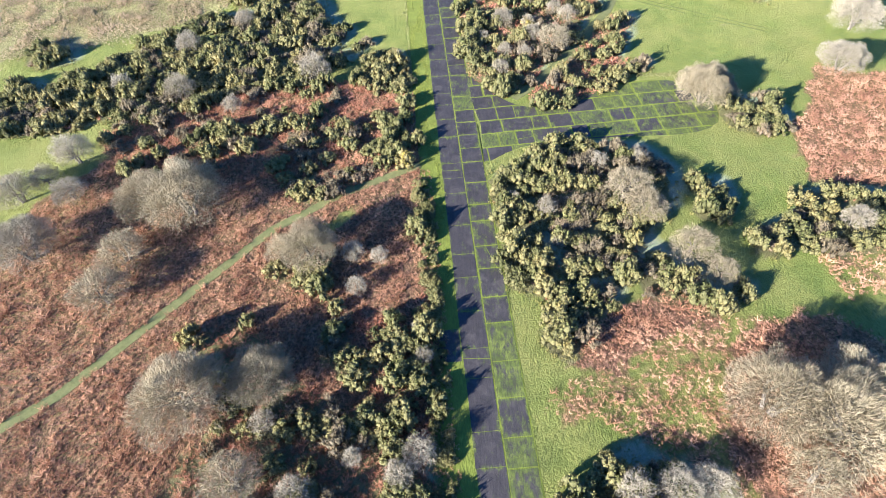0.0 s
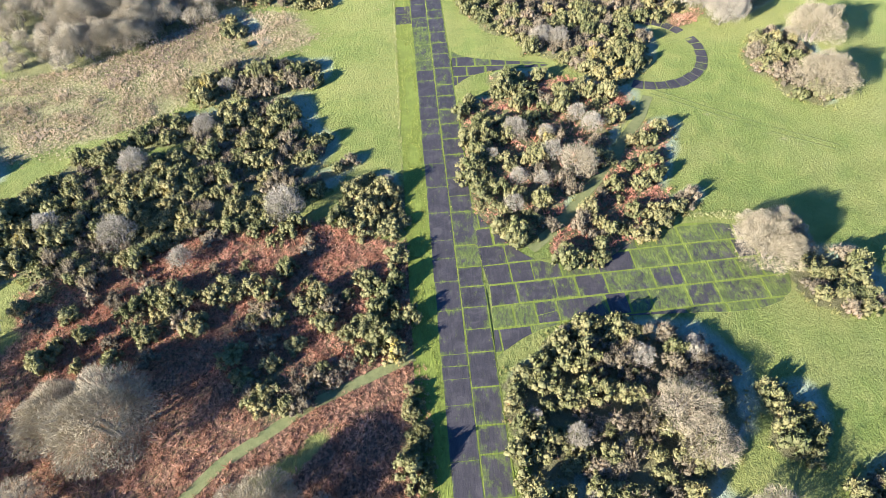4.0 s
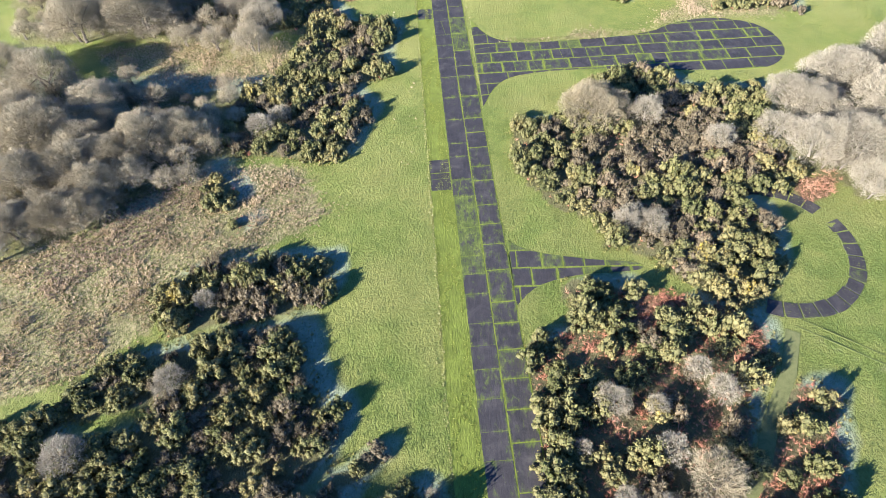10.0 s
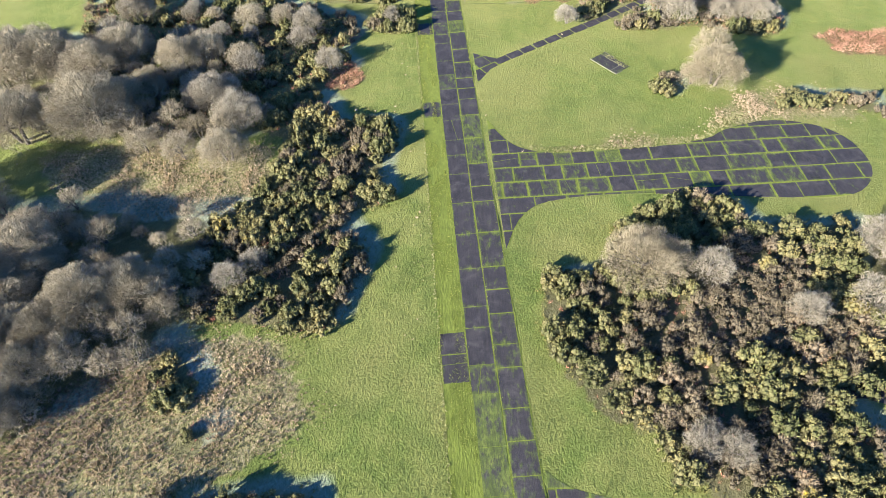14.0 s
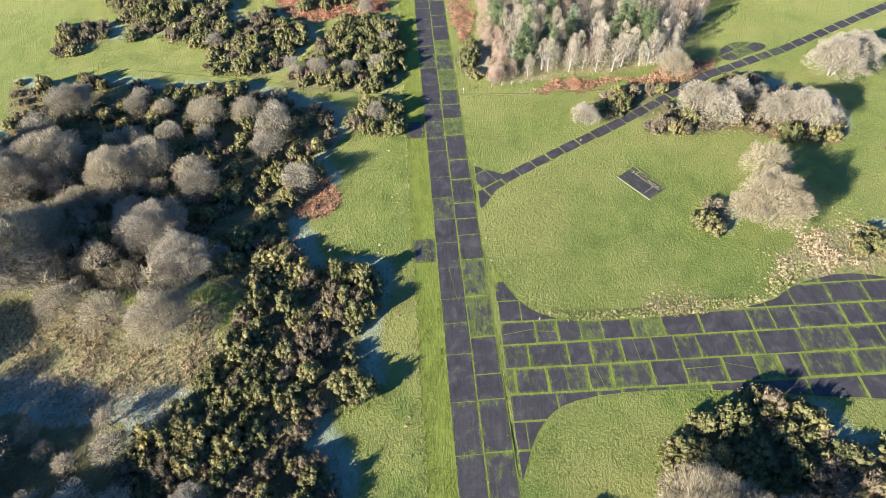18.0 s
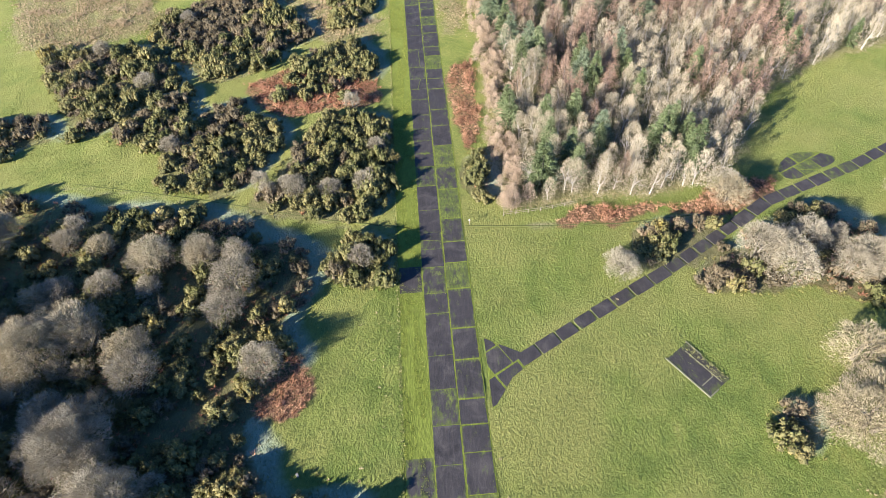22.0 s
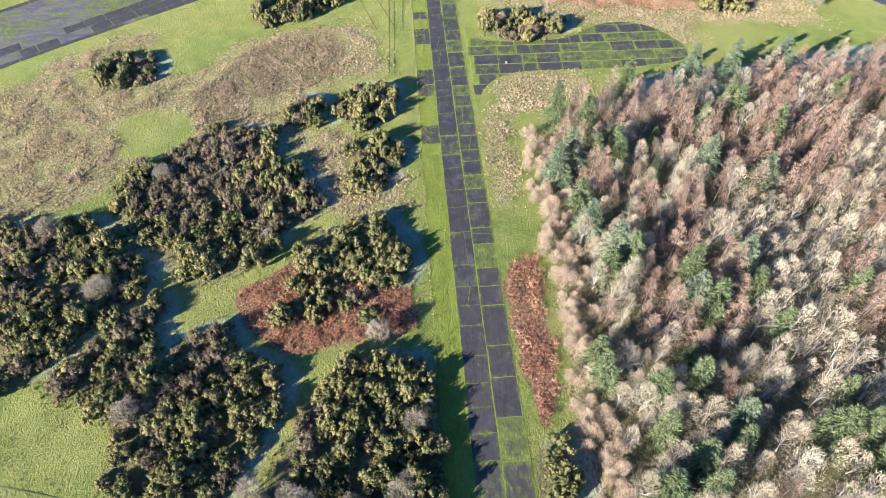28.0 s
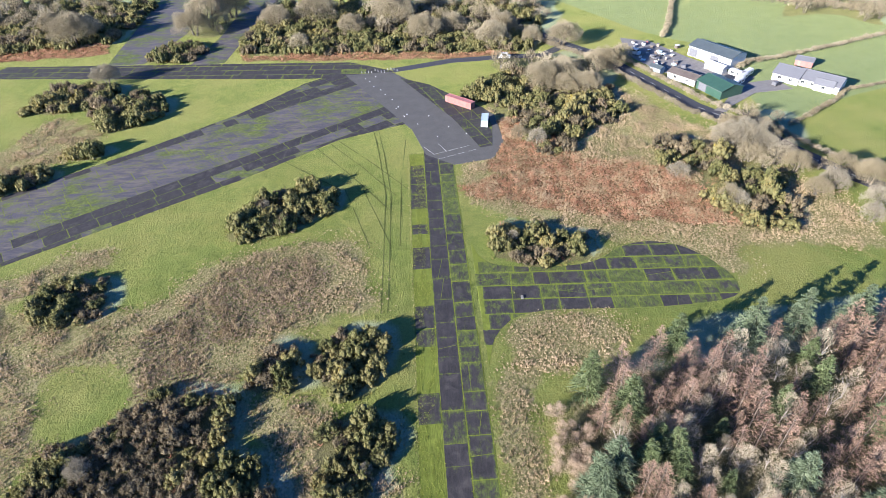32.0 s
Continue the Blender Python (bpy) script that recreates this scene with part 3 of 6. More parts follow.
area("straw", (-91, 125), (-83, 134), (-77, 140), (-68, 149), (-64, 152), (-50, 150), (-39, 150), (-34, 137), (-36, 131), (-44, 127), (-52, 121), (-63, 118), (-61, 109), (-82, 106))
area("straw", (-107, 204), (-86, 207), (-63, 203), (-49, 206), (-46, 193), (-55, 184), (-69, 174), (-82, 185), (-95, 192))
area("straw", (53, 200), (60, 209), (69, 216), (96, 210), (92, 204), (73, 205), (59, 203))
area("gorse", (71, 209), (77, 215), (99, 210), (96, 205), (83, 208))
area("gorse", (45, 219), (50, 223), (53, 218), (49, 214))
area("gorse", (-44, 219), (-38, 222), (-35, 211), (-26, 212), (-20, 209), (-20, 203), (-23, 201), (-24, 192), (-22, 185), (-27, 181), (-40, 177), (-52, 178), (-50, 184), (-46, 190), (-44, 204))
area("mix2", (-125, 281), (-93, 279), (-70, 277), (-59, 271), (-47, 266), (-35, 259), (-32, 251), (-34, 245), (-37, 234), (-40, 216), (-43, 207), (-57, 210), (-78, 208), (-92, 211))
area("bracken", (-41, 236), (-32, 239), (-29, 231), (-32, 225), (-39, 227))
area("bracken", (-89, 236), (-88, 246), (-82, 237), (-85, 233))
area("straw", (-79, 179), (-83, 196), (-72, 199), (-51, 196), (-46, 197), (-47, 190), (-52, 184), (-53, 178))
area("straw", (56, 206), (68, 216), (81, 216), (75, 205), (61, 204), (56, 201))
area("straw", (27, 199), (43, 201), (53, 199), (49, 197), (28, 196))
area("gorse", (-29, 258), (-24, 263), (-17, 260), (-17, 253), (-22, 252), (-28, 253))
area("gorse", (45, 222), (50, 223), (53, 220), (51, 216), (46, 218))
area("gorse", (33, 264), (42, 264), (53, 264), (52, 256), (41, 255), (34, 255))
area("gorse", (43, 253), (55, 258), (63, 253), (61, 246), (54, 246), (43, 249))
area("mix3", (56, 260), (72, 267), (83, 262), (91, 253), (86, 240), (80, 242), (61, 249))
area("gorse", (-50, 277), (-43, 284), (-38, 296), (-31, 303), (-18, 304), (-15, 291), (-15, 282), (-20, 271), (-30, 270), (-42, 272))
area("gorse", (-87, 301), (-88, 312), (-82, 320), (-71, 322), (-67, 311), (-56, 314), (-53, 306), (-45, 304), (-42, 295), (-46, 287), (-54, 279), (-66, 282), (-72, 286), (-72, 295), (-83, 298))
area("gorse", (-117, 334), (-105, 343), (-90, 344), (-81, 334), (-77, 324), (-86, 318), (-88, 309), (-91, 303), (-103, 310), (-111, 322))
area("gorse", (-122, 311), (-106, 312), (-100, 304), (-107, 301), (-114, 294))
area("bracken", (-58, 324), (-44, 330), (-35, 324), (-21, 319), (-22, 311), (-31, 306), (-47, 309), (-55, 317))
area("gorse", (-47, 331), (-30, 342), (-22, 334), (-22, 320), (-35, 324), (-41, 327))
area("mix2", (-106, 277), (-82, 277), (-73, 278), (-64, 274), (-50, 270), (-36, 262), (-32, 256), (-33, 249), (-36, 241), (-31, 233), (-86, 236))
area("bracken", (-35, 249), (-31, 250), (-31, 247), (-34, 246))
area("bracken", (-1, 326), (5, 328), (5, 308), (3, 292), (0, 291), (-2, 309))
area("gorse", (-2.3, 282), (-0.2, 287), (5, 289.5), (5, 282), (7, 277), (4.8, 272.4), (-1.7, 277.3))
area("bracken", (20, 268), (27, 272), (45, 270), (61, 275), (67, 276), (66, 271), (59, 267), (52, 266), (39, 268), (21, 266))
area("gorse", (-38, 365), (-27, 367), (-23, 358), (-28, 352), (-36, 354))
area("gorse", (-93, 353), (-91, 361), (-81, 365), (-72, 375), (-59, 374), (-54, 361), (-42, 352), (-41, 343), (-47, 338), (-51, 332), (-55, 325), (-68, 325), (-74, 333), (-88, 344))
area("gorse", (-112, 401), (-108, 408), (-98, 409), (-92, 400), (-97, 394), (-107, 395))
area("gorse", (-54, 378), (-52, 386), (-44, 384), (-43, 374), (-50, 375))
area("gorse", (-41, 380), (-36, 390), (-27, 389), (-25, 376), (-32, 371), (-38, 375))
area("gorse", (-37, 360), (-34, 367), (-26, 365), (-25, 357), (-30, 353), (-36, 356))
area("gorse", (-35, 352), (-25, 353), (-25, 348), (-32, 348))
area("gorse", (-121, 343), (-101, 343), (-90, 342), (-84, 337), (-76, 333), (-75, 324), (-87, 317), (-91, 307), (-95, 303), (-101, 302))
area("gorse", (-48, 330), (-32, 339), (-24, 337), (-23, 326), (-31, 323), (-43, 326))
area("bmix", (-58, 323), (-43, 325), (-21, 322), (-20, 312), (-32, 310), (-43, 308), (-50, 314))
area("straw", (-153, 397), (-114, 397), (-86, 400), (-74, 414), (-51, 422), (-37, 417), (-39, 396), (-56, 385), (-71, 381), (-87, 384), (-102, 383), (-96, 360), (-102, 346), (-126, 344))
area("straw", (-38, 357), (-22, 352), (-25, 346), (-35, 340), (-40, 342))
area("straw", (1, 391), (9, 395), (23, 393), (30, 386), (19, 379), (7, 375), (2, 380))
area("straw", (-3, 376), (5, 375), (5, 354), (2, 339), (-1, 348))
area("straw", (-83, 390), (-75, 400), (-67, 419), (-53, 423), (-34, 422), (-32, 398), (-42, 391), (-59, 385), (-76, 374))
area("straw", (-132, 408), (-116, 420), (-102, 426), (-99, 416), (-111, 411), (-123, 392))
area("straw", (-123, 392), (-108, 393), (-98, 375), (-108, 368))
area("straw", (28, 422), (51, 423), (64, 418), (64, 408), (60, 404), (52, 416), (33, 418))
area("straw", (-165, 481), (-158, 506), (-132, 494), (-134, 478), (-153, 458))
area("gorse", (-74, 428), (-68, 439), (-56, 450), (-45, 446), (-45, 437), (-56, 427), (-64, 425))
area("gorse", (-114, 400), (-112, 408), (-101, 409), (-93, 402), (-96, 395), (-108, 395))
area("gorse", (-2, 421), (1, 428), (15, 426), (26, 419), (26, 412), (12, 408), (1, 414))
area("gorse", (-55, 381), (-50, 386), (-44, 382), (-43, 376), (-49, 374), (-54, 375))
area("gorse", (-177, 511), (-168, 536), (-145, 534), (-143, 517), (-159, 509))
area("gorse", (-148, 513), (-132, 524), (-117, 515), (-118, 505), (-130, 493))
area("gorse", (-160, 454), (-146, 467), (-136, 459), (-148, 452))
area("gorse", (-140, 477), (-130, 482), (-125, 476), (-133, 471))
area("bracken", (-8, 447), (3, 452), (26, 454), (43, 452), (64, 438), (68, 424), (41, 426), (16, 436), (0, 440))
area("bracken", (6, 488), (20, 485), (32, 464), (26, 454), (5, 456))
area("mix2", (-2.4, 512.8), (17.4, 533.1), (39.3, 524.8), (54.4, 512.3), (54.5, 488.1), (40.4, 478.7), (28.2, 465.4), (20.4, 462.4), (12.8, 492), (3.6, 504.7))
area("mix2", (59.3, 471), (72, 469.9), (75.8, 451.6), (86.5, 441.2), (89, 426.7), (82, 419), (70.1, 422.4), (64, 434.1), (64.6, 449.2), (55.6, 453.2))
area("straw", (32, 484), (65, 477), (54, 452), (37, 457))
area("mix2", (-102, 563), (-106, 598), (-97, 638), (-52, 632), (39, 619), (38, 572), (27, 553), (-43, 559))
area("bracken", (-102, 562), (-46, 561), (25, 554), (24, 549), (-43, 552), (-99, 557))
area("mix2", (-290, 666), (-166, 648), (-169, 586), (-234, 575))
area("bracken", (-238, 581), (-170, 588), (-165, 572), (-230, 568))
area("gorse", (-149, 565), (-140, 582), (-120, 576), (-122, 559), (-140, 559))

area("straw", (-134.9, 401.4), (-106, 399.3), (-87.1, 398), (-72.5, 415.5), (-60.3, 421.9), (-36.7, 423.1), (-27.3, 396.2), (-46.4, 391.5), (-56, 377.8), (-76.2, 375), (-86, 394.3), (-99.7, 390.5), (-97.2, 372.4), (-90.3, 361.1), (-101.3, 348.8), (-108.8, 349.2))
area("straw", (6.5, 468.8), (54.8, 477.6), (82.1, 461.5), (97.3, 426.3), (103.6, 411.8), (63.1, 416.6), (30.9, 420.7), (-3.4, 438.4))
area("straw", (-53.9, 373.6), (-38.7, 372.7), (-22.1, 353.7), (-20.8, 344.4), (-35.7, 340.9), (-41.6, 351.6))

area("straw", (-140, 122), (-60, 112), (-72, 99), (-96, 90), (-104, 82), (-125, 84))
area("gorse", (-114.7, 83.6), (-113.9, 89.1), (-104.8, 88.3), (-100, 79.4), (-106, 77.3))
area("gorse", (-111.3, 61.7), (-115.7, 71.8), (-109.6, 71.2), (-104.9, 67.1), (-108.3, 61.5))
area("bthin", (26.4, -13.9), (38.2, -9.6), (46.2, -11.8), (40.2, -21.1), (34.6, -30.2), (24.9, -31.4), (21.4, -23.9))
area("straw", (-7.4, 447.7), (5, 495.8), (40.1, 528.4), (63.4, 504.5), (82.8, 467.9), (97.8, 439.6), (105.2, 419.9), (92.7, 415.9), (51.3, 423.7), (6.9, 437.6))
area("bracken", (3.6, 456.5), (8.7, 490.9), (19.6, 496.7), (21.6, 469.3), (29.8, 463.1), (53.2, 455.9), (64.1, 442.2), (67.3, 425.6), (51.7, 424.9), (37, 427.8))
area("wood", (154.3, 584.5), (171.7, 609.2), (216.6, 602.7), (194.9, 567.1), (181.8, 585.1))
area("wood", (80.6, 471.9), (95.7, 485), (104.2, 477.9), (99, 459.1), (86.2, 446.7), (80.3, 457.2))

# grassy lanes through the thickets
strip("glade", 1.8, (-64, 102.5), (-52, 105), (-44, 106.6), (-31, 108.8))
strip("glade", 1.3, (-22, 87.5), (-26, 81.7), (-30, 76.5), (-34.5, 73.4), (-41, 72.3))
strip("glade", 1.5, (-24.5, 64), (-21, 73), (-16, 79.6), (-9, 80.8))
strip("glade", 2.4, (-72, 87), (-66, 88), (-59, 89.4))
strip("glade", 2.2, (-53, 274), (-51, 276), (-47, 283), (-43.6, 292), (-40, 301), (-37.6, 306), (-28.5, 307.4), (-20.6, 307))
strip("glade", 2.4, (-68, 312), (-67, 320), (-59, 323), (-51, 328), (-42, 339), (-35, 346), (-20, 349))
strip("glade", 1.5, (-87, 307), (-81, 315), (-74, 320))
strip("glade", 1.2, (-67, 298), (-67, 308), (-68, 310))
strip("glade", 3.0, (-120, 330), (-110, 319), (-100, 305))
strip("glade", 1.5, (-109, 344), (-97, 346), (-83, 340), (-73, 327))
for key in ("gorse", "mix", "mix2", "bracken"):
    LAYER[key] &= ~LAYER["glade"]
FOOTPATH_WEST = [(-98, -42), (-85, -33), (-73, -24), (-66, -19), (-52, -3), (-36, 15), (-23, 24), (-6, 32)]
strip("bracken", 4.5, *FOOTPATH_WEST[1:])
strip("clear", 0.95, *FOOTPATH_WEST)
FOOTPATH_EAST = [(17, 54), (24, 60), (31, 69), (38, 77), (42, 84), (48, 92), (52, 100)]
strip("clear", 1.2, *FOOTPATH_EAST)
area("plantation", (8.4, 271), (20, 271.5), (27, 273), (40, 272.5), (57, 277), (67, 288), (80, 308), (98, 320), (180, 345), (180, 385), (86, 386), (50, 379), (30, 378), (12, 370), (8, 345))

# the taxiway's own frame: u across from its west edge, v along
TURN = radians(2.15)


def taxi(u, v):
    return (-5.0 + u * math.cos(TURN) - v * math.sin(TURN), u * math.sin(TURN) + v * math.cos(TURN))


PAVED = {
    "taxiway": [taxi(0, -75), taxi(14.2, -75), taxi(14.2, 470), taxi(0, 470)],
    "dispersal_south": [(4, 71), (9, 61), (15, 53), (20, 50), (31, 50), (37, 55), (45, 59), (60, 58), (65, 48), (61, 37), (34, 38), (17, 37), (8, 31), (8.3, 45)],
    "dispersal_loop": [(5, 124), (8, 121), (20, 118), (30, 116.8), (30, 114.6), (18, 114.8), (9, 112.5), (5, 108)],
    "dispersal_middle": [(2.4, 210), (7, 200), (13, 196.6), (21, 195.5), (52, 197), (59, 202), (72, 204.4), (84, 199), (86.5, 187), (81, 179), (72, 177), (35, 182), (14, 181.5), (7, 177), (3.4, 168)],
    "spur": [(1.2, 239), (7.3, 235.9), (8.6, 233.2), (5.5, 231), (1.6, 225)],
    "dispersal_north": [(-5.3, 420), (-3, 412.5), (4, 409.4), (25, 409), (34, 417), (46, 418), (55, 410), (58.5, 401), (56, 395), (35, 393.4), (22, 394), (5, 394), (-2, 387), (-4, 378)],
    "runway": [(-330, 264), (-130, 418), (-76, 456), (-47, 480), (-24, 490), (-36, 510), (-52, 540), (-67, 529), (-88, 503), (-117, 477), (-149, 452), (-330, 312)],
    "cross_taxiway": [(-330, 572), (-211, 562), (-50, 550), (-30, 538), (-51, 534), (-68, 534), (-204, 548), (-330, 557)],
    "road_west": [(-161, 558), (-172, 660), (-143, 660), (-137, 597), (-144, 558)],
    "road_middle": [(-122, 555), (-118, 595), (-118, 660), (-100, 660), (-105, 593), (-107, 555)],
    "tarmac": [(-51, 536), (-32, 538), (-12, 514), (0, 506), (8, 494), (9.5, 474), (5, 463), (-8, 460), (-17, 467), (-22, 485), (-35, 508)],
}
PAVED["apron_edge"] = [(-28, 531), (-7.5, 492.8), (-1.7, 478), (1.1, 470.5), (5.2, 471.5), (6.4, 486), (4.3, 500), (-7, 512.2), (-15.6, 522.8)]
PAVED["turning_pad"] = [(70, 279), (76, 284.5), (83, 284), (86, 281), (78, 277.5), (72, 274.8)]


def eased(pts, rounds=2):
    """Rounds an outline's corners, but for those that meet the taxiway."""
    for _ in range(rounds):
        out = []
        for p, q, r in zip(pts[-1:] + pts[:-1], pts, pts[1:] + pts[:1]):
            if q[0] + 5 + 0.0375 * q[1] < 16.0:
                out.append(q)
            else:
                out += [(q[0] + (p[0] - q[0]) * 0.25, q[1] + (p[1] - q[1]) * 0.25), (q[0] + (r[0] - q[0]) * 0.25, q[1] + (r[1] - q[1]) * 0.25)]
        pts = out
    return pts


for key in ("dispersal_south", "dispersal_middle", "dispersal_north", "dispersal_loop", "turning_pad"):
    PAVED[key] = eased(PAVED[key])
for outline in PAVED.values():
    area("clear", *outline)
SPUR_LINE = [(7, 234), (22, 243), (38.5, 252.4), (55.6, 263.4), (64.5, 269.4), (88.5, 279.4), (120, 295.5), (150, 311)]
strip("clear", 2.0, *SPUR_LINE)
ROAD = [(25, 592), (37, 574), (46, 560), (58, 546), (66, 528), (74, 510), (81, 494), (89, 483), (95, 474), (100, 462), (106, 451), (116, 437), (140, 405)]
strip("clear", 3.4, *ROAD)
LANE = [(-31, 539), (-6, 547), (19, 549), (34, 549), (46, 560)]
strip("clear", 2.6, *LANE)
area("clear", (66, 520), (96, 490), (145, 490), (145, 525), (118, 560), (85, 570), (66, 545))
area("pasture", (46, 640), (85, 572), (98, 560), (112, 548), (118, 535), (150, 545), (259, 590), (259, 690), (46, 690))
area("pasture", (104, 470), (122, 490), (146, 500), (259, 535), (259, 590), (150, 545), (118, 535), (106, 522), (104, 500))
strip("trod", 0.6, (53, 100.5), (70, 88), (87, 77))
strip("trod", 0.7, (-100, 287), (-54, 277), (-31, 270), (-11, 266))
strip("trod", 0.6, (0, 266.5), (32, 265.5), (50, 266))


# rank growth along the kerbs
strip("rank", 1.1, (13, 197.6), (21, 196.8), (36, 197.2), (52, 198.4), (58, 203.2), (65, 206.5))
strip("rank", 0.8, (25, 410.5), (34, 418.5), (46, 419.5))
strip("rank", 0.7, (22, 49), (31, 49), (37, 54), (45, 60.5), (60, 60))


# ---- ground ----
def shadow_reach(mask, low, high):
    """The ground in a cover's cast shadow: the cover moved along the shadows' heading."""
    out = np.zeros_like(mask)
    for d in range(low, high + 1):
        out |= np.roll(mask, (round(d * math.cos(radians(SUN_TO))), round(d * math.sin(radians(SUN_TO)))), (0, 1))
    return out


def blur(a, n):
    a = a.astype(float)
    for _ in range(n):
        a = (a + np.roll(a, 1, 0) + np.roll(a, -1, 0)) / 3
        a = (a + np.roll(a, 1, 1) + np.roll(a, -1, 1)) / 3
    return a


def raw_mesh(name, verts, faces, material, tint=None, smooth=False, slots=None):
    """A mesh from arrays: faces of one size; slots: the material's index by face."""
    me = bpy.data.meshes.new(name)
    verts, faces = np.asarray(verts, np.float32), np.asarray(faces, np.int32)
    n, k = faces.shape
    me.vertices.add(len(verts))
    me.vertices.foreach_set("co", verts.ravel())
    me.loops.add(n * k)
    me.loops.foreach_set("vertex_index", faces.ravel())
    me.polygons.add(n)
    me.polygons.foreach_set("loop_start", np.arange(0, n * k, k, dtype=np.int32))
    if smooth:
        me.polygons.foreach_set("use_smooth", np.ones(n, bool))
    for m in material if isinstance(material, (list, tuple)) else [material]:
        me.materials.append(m)
    if slots is not None:
        me.polygons.foreach_set("material_index", np.asarray(slots, np.int32))
    me.update(calc_edges=True)
    me.validate()
    if tint is not None:
        me.attributes.new("tint", "FLOAT", "POINT").data.foreach_set("value", np.asarray(tint, np.float32))
    return me


STEP = 2
gx = np.r_[[-4500, -1500, -600], np.arange(X0, X1 + 1, STEP), [600, 1500, 4500]].astype(float)
gy = np.r_[[-4500, -1500, -400], np.arange(Y0, Y1 + 1, STEP), [1000, 2000, 4500]].astype(float)
VX, VY = np.meshgrid(gx, gy, indexing="ij")
paved_soft = blur(LAYER["clear"], 2)
ci, cj = np.clip((VX - X0).astype(int), 0, X1 - X0 - 1), np.clip((VY - Y0).astype(int), 0, Y1 - Y0 - 1)
rough = np.array([noise.noise((x * 0.11, y * 0.11, 0.0)) + 0.6 * noise.noise((x * 0.31, y * 0.31, 4.0)) for x, y in zip(VX.ravel(), VY.ravel())]).reshape(VX.shape)
inner = blur(LAYER["clear"], 1)[ci, cj] > 0.97
VZ = (0.13 * rough - 0.02) * np.clip(1 - 2.5 * paved_soft[ci, cj], 0, 1) - 0.10 * inner
idx = np.arange(VX.size).reshape(VX.shape)
quads = np.stack([idx[:-1, :-1], idx[1:, :-1], idx[1:, 1:], idx[:-1, 1:]], -1).reshape(-1, 4)
me = raw_mesh("ground", np.stack([VX, VY, VZ], -1).reshape(-1, 3), quads, M["turf"], smooth=True)
heath = LAYER["gorse"] | LAYER["mix"] | LAYER["mix2"] | LAYER["mix3"] | LAYER["wood"] | LAYER["palewood"]
cover = np.stack([blur(LAYER["straw"] | LAYER["heath"] | LAYER["plantation"], 9)[ci, cj], (blur(LAYER["bracken"] | LAYER["mix"] | LAYER["bmix"] | LAYER["mix3"], 1) + 0.4 * blur(LAYER["bthin"], 2)).clip(0, 1)[ci, cj], np.maximum(blur(heath, 1), blur(LAYER["plantation"], 9) ** 3)[ci, cj] * 0.9, np.ones(VX.shape)], -1)
me.attributes.new("cover", "FLOAT_COLOR", "POINT").data.foreach_set("color", cover.astype(np.float32).ravel())
me.attributes.new("trod", "FLOAT", "POINT").data.foreach_set("value", blur(LAYER["trod"], 1)[ci, cj].astype(np.float32).ravel())
me.attributes.new("pasture", "FLOAT", "POINT").data.foreach_set("value", blur(LAYER["pasture"], 2)[ci, cj].astype(np.float32).ravel())
# hoar frost, also a pale shade tint, where thickets and woods cast their shadows
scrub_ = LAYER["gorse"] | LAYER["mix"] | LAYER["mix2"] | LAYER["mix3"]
LAYER["frost"] = (shadow_reach(scrub_, 1, 5) | shadow_reach(LAYER["wood"] | LAYER["palewood"], 2, 11) | (shadow_reach(LAYER["plantation"], 4, 24) & (GY > 376))) & ~LAYER["clear"]
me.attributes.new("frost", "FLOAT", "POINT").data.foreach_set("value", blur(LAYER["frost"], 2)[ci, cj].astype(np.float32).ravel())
tagged(new("ground", me), "rough green heath turf with straw and bracken patches", "ground", kind="structure")

# ---- plants: shapes ----
def tube(a, b, ra, rb, sides=4):
    a, b = np.array(a, float), np.array(b, float)
    d = (b - a) / (np.linalg.norm(b - a) + 1e-9)
    p = np.cross(d, (0.3, 0.9, 0.2))
    p /= np.linalg.norm(p)
    q = np.cross(d, p)
    ang = np.arange(sides) * 2 * np.pi / sides
    ring = np.cos(ang)[:, None] * p + np.sin(ang)[:, None] * q
    v = np.r_[a + ra * ring, b + rb * ring]
    f = []
    for k in range(sides):
        n = (k + 1) % sides
        f += [(k, n, sides + n), (k, sides + n, sides + k)]
    return v, np.array(f)


def gather(pieces):
    vs, fs, n = [], [], 0
    for v, f in pieces:
        vs.append(v)
        fs.append(np.asarray(f) + n)
        n += len(v)
    return np.concatenate(vs), np.concatenate(fs)


def blades(a, b, width, rng):
    """Thin tapering triangles from the places a to the places b."""
    d = b - a
    side = np.cross(d, rng.normal(size=a.shape))
    side /= np.linalg.norm(side, axis=1)[:, None] + 1e-9
    w = np.broadcast_to(np.asarray(width, float), (len(a),))[:, None]
    v = np.stack([a + side * w / 2, a - side * w / 2, b], 1).reshape(-1, 3)
    return v, np.arange(len(v)).reshape(-1, 3)


def unit(v):
    return v / (np.linalg.norm(v, axis=1)[:, None] + 1e-9)


